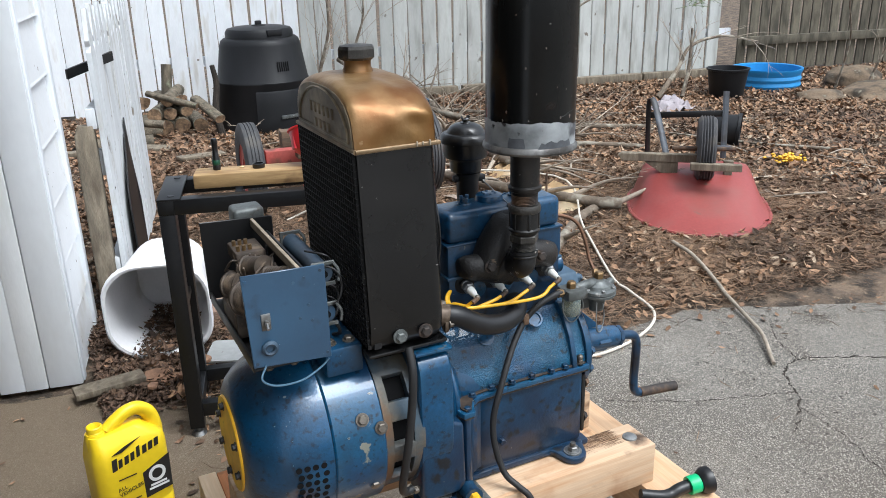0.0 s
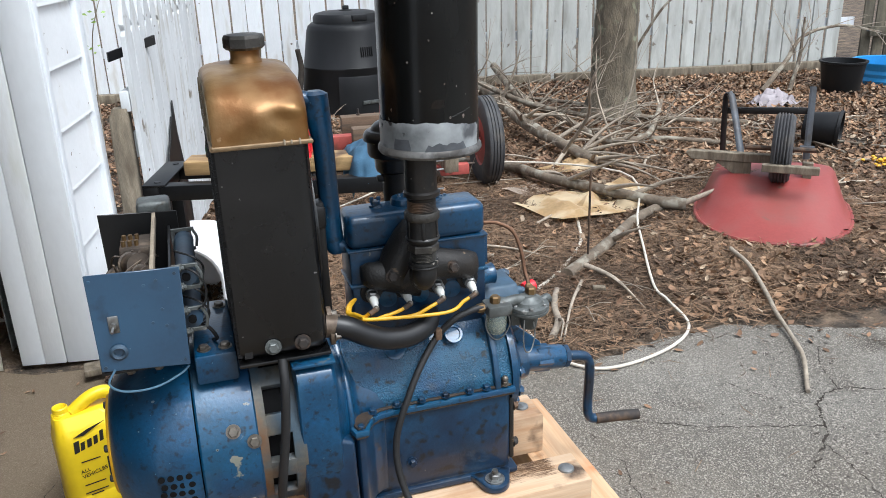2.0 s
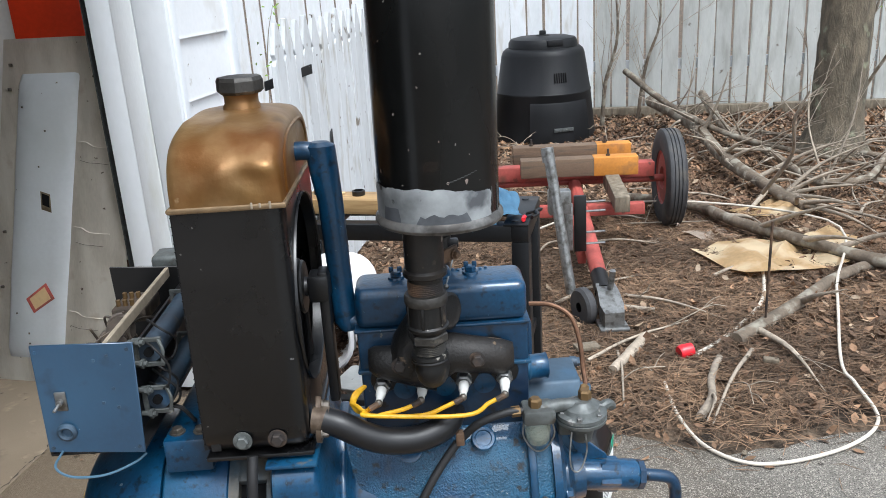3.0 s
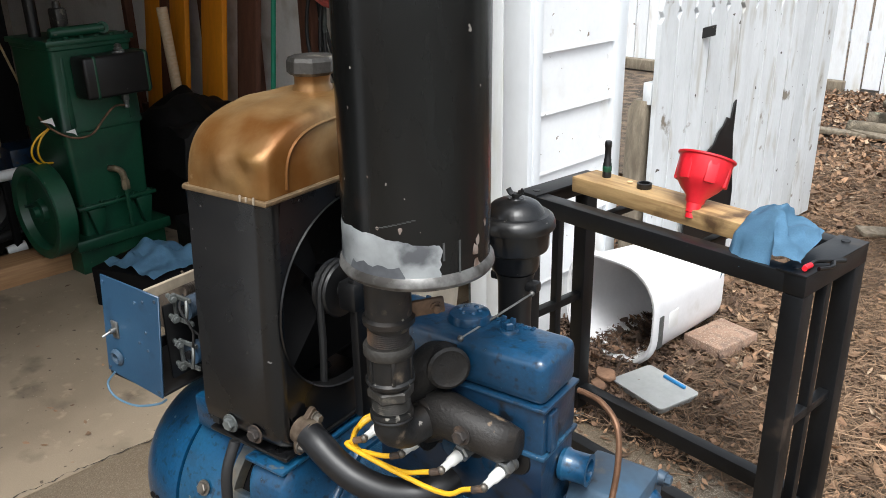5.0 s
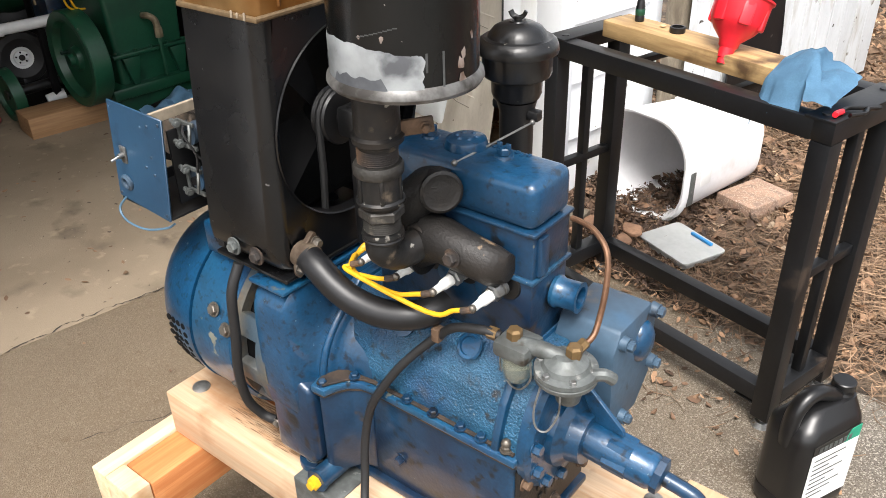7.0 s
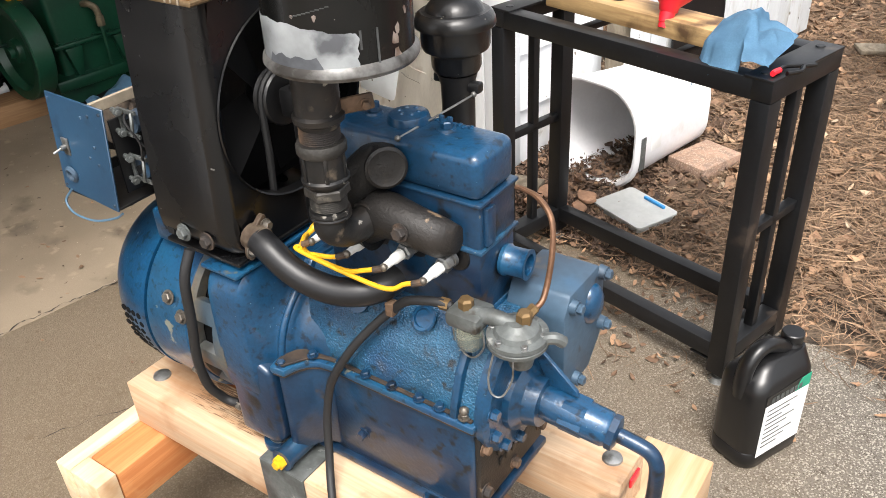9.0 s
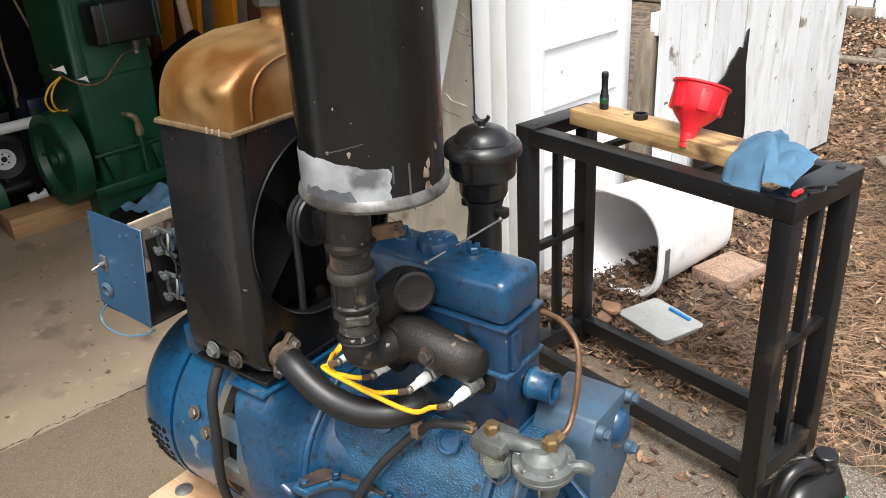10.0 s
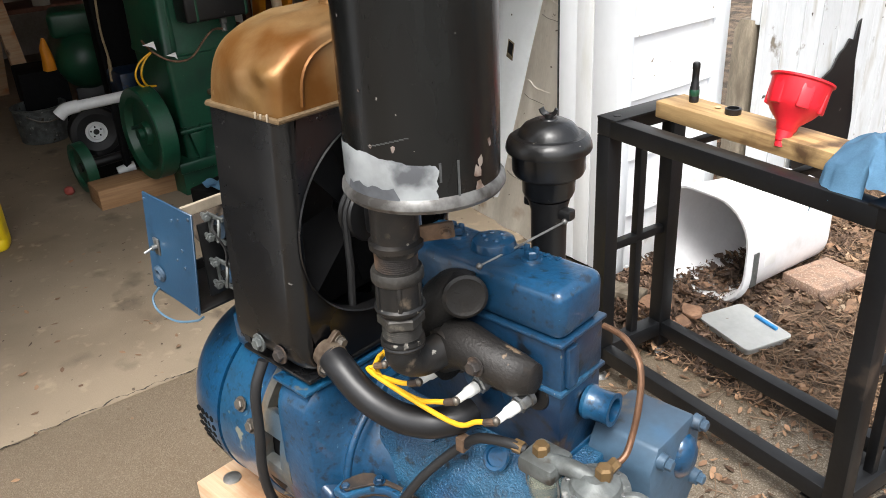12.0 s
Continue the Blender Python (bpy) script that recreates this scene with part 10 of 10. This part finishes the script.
part("top_beam", box(B(), (0, 0, 0.82), (0.10, 0.8, 0.09), 0.003), M_timber_y, ts)
for sx in (-1, 1):
    for yy in (-0.3, 0.3):
        bm = B()
        box(bm, (sx * 0.14, yy, 0.40), (0.035, 0.085, 0.85), 0.003, rot=Matrix.Rotation(radians(-sx * 17), 3, 'Y'))
        part("leg", bm, M_timber_y, ts)
# cloth and green tin behind the control box
bm = B()
gv_ = [[bm.verts.new((0.30 * (i / 20 - 0.5), 0.26 * (j / 20 - 0.5), max(0.002, 0.05 * (1 - (2 * i / 20 - 1) ** 2) * (1 - (2 * j / 20 - 1) ** 2) + 0.04 * noise.noise((i * 0.22, j * 0.25, 7.0)) + 0.02))) for j in range(21)] for i in range(21)]
for i in range(20):
    for j in range(20):
        bm.faces.new((gv_[i][j], gv_[i + 1][j], gv_[i + 1][j + 1], gv_[i][j + 1]))
bmesh.ops.solidify(bm, geom=bm.faces[:], thickness=0.002)
ob = part("blue_rag", bm, M_cloth)
ob.matrix_basis = pose(-2.02, 1.10, 0.16)
tagged(ob, "light-blue rag lying beside the green engine", "rag")
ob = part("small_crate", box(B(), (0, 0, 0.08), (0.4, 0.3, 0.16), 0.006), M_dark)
ob.matrix_basis = pose(-2.04, 1.12, 0.0, 0, 0, 12)
tagged(ob, "dark low crate on the garage floor", "crate")

# second coolant jug inside the garage
cj, cb_ = jug("coolant_jug", (-2.69, 0.285, 0.0), 60, 0.19, 0.12, 0.31, M_yellowjug, "yellow plastic coolant jug with white label in the garage", 1)
bm = B()
box(bm, (0.0, -0.061, 0.12), (0.13, 0.001, 0.16))
part("label", bm, M_paper, cj, "white paper label")
bm = B()
box(bm, (0.0, -0.062, 0.115), (0.12, 0.001, 0.004))
part("label_line", bm, M_ink, cj)

# ---- leaf litter, needles and grit ----
def litter(name, xy, zs, size, bend, material, label, category, tilt=0.5, slim=0.55):
    """Many small curled leaves in one mesh."""
    n = len(xy)
    a = nrng.uniform(0, 2 * np.pi, n)
    s = size * nrng.uniform(0.55, 1.35, n)
    w = s * slim * nrng.uniform(0.7, 1.2, n)
    d = np.stack([np.cos(a), np.sin(a), nrng.normal(0, tilt, n)], 1)
    d /= np.linalg.norm(d, axis=1)[:, None]
    q = np.stack([-np.sin(a), np.cos(a), nrng.normal(0, tilt, n)], 1)
    q /= np.linalg.norm(q, axis=1)[:, None]
    up = np.cross(d, q)
    up *= np.sign(up[:, 2])[:, None]
    c = np.stack([xy[:, 0], xy[:, 1], zs], 1)
    bz = bend * nrng.uniform(-0.4, 1.0, n)
    L = s[:, None] * 0.5
    W = w[:, None] * 0.5
    k = (bz * s)[:, None]
    pts = [c - d * L + up * k, c - d * L * 0.35 + q * W + up * k * 0.3, c - d * L * 0.35 - q * W + up * k * 0.3, c - d * L * 0.2 - up * k * 0.1, c + d * L * 0.4 + q * W * 0.8 + up * k * 0.5, c + d * L * 0.4 - q * W * 0.8 + up * k * 0.5, c + d * L * 0.45 + up * k * 0.1, c + d * L * 1.05 + up * k]
    v = np.stack(pts, 1).reshape(-1, 3)
    v[:, 2] = np.maximum(v[:, 2], 0.0015)
    base = (np.arange(n) * 8)[:, None]
    faces = np.concatenate([base + np.array(f) for f in ((0, 3, 1), (0, 2, 3), (1, 3, 6), (1, 6, 4), (2, 5, 6), (2, 6, 3), (4, 6, 7), (5, 7, 6))])
    me = bpy.data.meshes.new(name)
    me.from_pydata(v.tolist(), [], faces.tolist())
    me.materials.append(material)
    ob = new(name, me)
    return tagged(ob, label, category, kind="stuff")


def spread(n, x0, x1, y0, y1, dens):
    """Points in a stretch of the yard, kept with the chance that dens gives."""
    xy = np.stack([nrng.uniform(x0, x1, n), nrng.uniform(y0, y1, n)], 1)
    keep = nrng.uniform(0, 1, n) < np.array([dens(x, y) for x, y in xy])
    xy = xy[keep]
    z = np.array([max(ground_z(x, y), 0.0) for x, y in xy])
    return xy, z


def in_yard(x, y):
    e = edge_y(x)
    fy_ = 6.72 - 0.2 * x
    if y > fy_ or (x < -0.58 and y < 1.9):
        return 0.0
    if y < e - 0.02:
        return 0.0
    return min(1.0, 0.25 + (y - e) * 2.2)


def leafy_ground(x, y):
    k = in_yard(x, y)
    if abs(x + 0.125) < 0.12 and abs(y - 1.455) < 0.12:
        return 0.0
    near = 1.0 if y > 3.9 - 0.55 * x else 0.12 if x < 1.5 else 0.75
    if x < 0.1:
        near = 0.8
    if 2.0 < x < 2.95 and 1.6 < y < 2.5:
        near *= 0.2
    return k * near


xy, z = spread(78000, -1.2, 8.5, 1.0, 6.9, leafy_ground)
litter("leaf_litter", xy, z + nrng.uniform(0.004, 0.030, len(xy)), 0.045, 0.28, M_leaf, "thick brown leaf litter covering the yard", "leaves")
xy, z = spread(13000, -1.2, 8.5, 1.0, 6.9, leafy_ground)
litter("pale_leaf_litter", xy, z + nrng.uniform(0.010, 0.032, len(xy)), 0.037, 0.3, M_leaf_pale, "pale curled leaves on the leaf litter", "leaves")
xy, z = spread(20000, -0.6, 3.0, 0.95, 4.6, lambda x, y: in_yard(x, y) * (1.0 if y < edge_y(x) + 2.4 else 0.6))
litter("crumbled_leaves", xy, z + nrng.uniform(0.002, 0.014, len(xy)), 0.034, 0.25, M_leaf, "crumbled leaf bits on the ground", "leaves", 0.4)
xy, z = spread(7500, -0.62, -0.1, 1.22, 2.3, lambda x, y: 1.0 if y > 1.25 + 0.3 * (x + 0.6) else 0.3)
litter("wall_leaf_pile", xy, z + nrng.uniform(0.004, 0.03, len(xy)), 0.027, 0.3, M_leaf_dark, "brown leaves drifted against the garage", "leaves", 0.6, 0.4)


def near_edge(x, y):
    e = edge_y(x)
    if -0.5 < x < 0.5 and 0.75 < y:
        return 0.45
    return 0.55 if y > e - 0.10 else 0.10 if y > e - 0.35 else 0.022


xy, z = spread(2600, -1.0, 3.5, -0.6, 1.4, near_edge)
litter("driveway_leaves", xy, np.full(len(xy), 0.006), 0.027, 0.2, M_leaf, "scattered leaf bits on the driveway", "leaves", 0.25)


def needles(name, xy, z, length, label):
    n = len(xy)
    a = nrng.uniform(0, 2 * np.pi, n)
    ln = length * nrng.uniform(0.5, 1.2, n)
    d = np.stack([np.cos(a), np.sin(a), nrng.normal(0, 0.16, n)], 1) * ln[:, None] * 0.5
    w = np.stack([-np.sin(a), np.cos(a), np.zeros(n)], 1) * 0.0010
    w2 = np.stack([np.zeros(n), np.zeros(n), np.full(n, 0.0016)], 1)
    c = np.stack([xy[:, 0], xy[:, 1], z], 1)
    bow = np.stack([-np.sin(a), np.cos(a), np.zeros(n)], 1) * (ln * nrng.normal(0, 0.12, n))[:, None]
    v = np.stack([c - d - w, c - d + w, c + bow + w, c + bow - w + w2, c + d], 1).reshape(-1, 3)
    v[:, 2] = np.maximum(v[:, 2], 0.0015)
    base = (np.arange(n) * 5)[:, None]
    faces = np.concatenate([base + np.array(f) for f in ((0, 1, 2), (0, 2, 3), (3, 2, 4))])
    me = bpy.data.meshes.new(name)
    me.from_pydata(v.tolist(), [], faces.tolist())
    me.materials.append(M_needle)
    return tagged(new(name, me), label, "needles", kind="stuff")


xy, z = spread(125000, -0.3, 3.4, 0.95, 4.9, lambda x, y: in_yard(x, y) * (1.0 if y < 4.2 - 0.45 * x else 0.4))
needles("pine_needles", xy, z + nrng.uniform(0.004, 0.028, len(xy)), 0.12, "dry brown pine needles matted on the ground")
xy, z = spread(4000, -0.4, 3.0, 0.2, 1.3, lambda x, y: 0.5 * near_edge(x, y))
needles("stray_needles", xy, np.full(len(xy), 0.003), 0.09, "stray pine needles on the driveway")
xy, z = spread(900, -0.35, 0.45, 0.85, 1.6, lambda x, y: 0.8 if y > 0.98 else 0.3)
litter("rack_litter", xy, np.full(len(xy), 0.008) + nrng.uniform(0, 0.012, len(xy)), 0.020, 0.3, M_leaf, "brown leaf crumbs under the steel rack", "leaves")
xy, z = spread(90, -2.6, -0.8, -0.6, 1.2, lambda x, y: 1.0)
litter("floor_crumbs", xy, np.full(len(xy), 0.006), 0.02, 0.2, M_leaf, "dark leaf crumbs on the garage floor", "leaves", 0.2)
# litter inside the fallen bin
bx, by = -0.30, 1.80
xy = np.stack([nrng.normal(bx, 0.05, 140), nrng.normal(by, 0.07, 140)], 1)
litter("bin_leaves", xy, 0.012 + nrng.uniform(0.0, 0.04, 140), 0.036, 0.25, M_leaf_dark, "brown leaf mould inside the white bin", "leaves")
# bark pieces beside the rack foot
for k in range(9):
    bm = B()
    s = rng.uniform(0.03, 0.07)
    prism(bm, [(s * math.cos(t) * rng.uniform(0.6, 1.0), 0.6 * s * math.sin(t) * rng.uniform(0.6, 1.0)) for t in [2 * math.pi * i / 8 for i in range(8)]], lambda a, b: (a, b, 0.0), (0, 0, 0.012), 0.002, 1)
    ob = part("bark_piece", bm, M_barkchip, None)
    ob.matrix_basis = pose(-0.42 + rng.uniform(-0.06, 0.14), 1.36 + rng.uniform(-0.10, 0.10), 0.014 + 0.006 * k, rng.uniform(-12, 12), rng.uniform(-12, 12), rng.uniform(0, 360))
    tagged(ob, "flat piece of rotten bark heaped by the garage", "bark", "bark pieces by the garage")
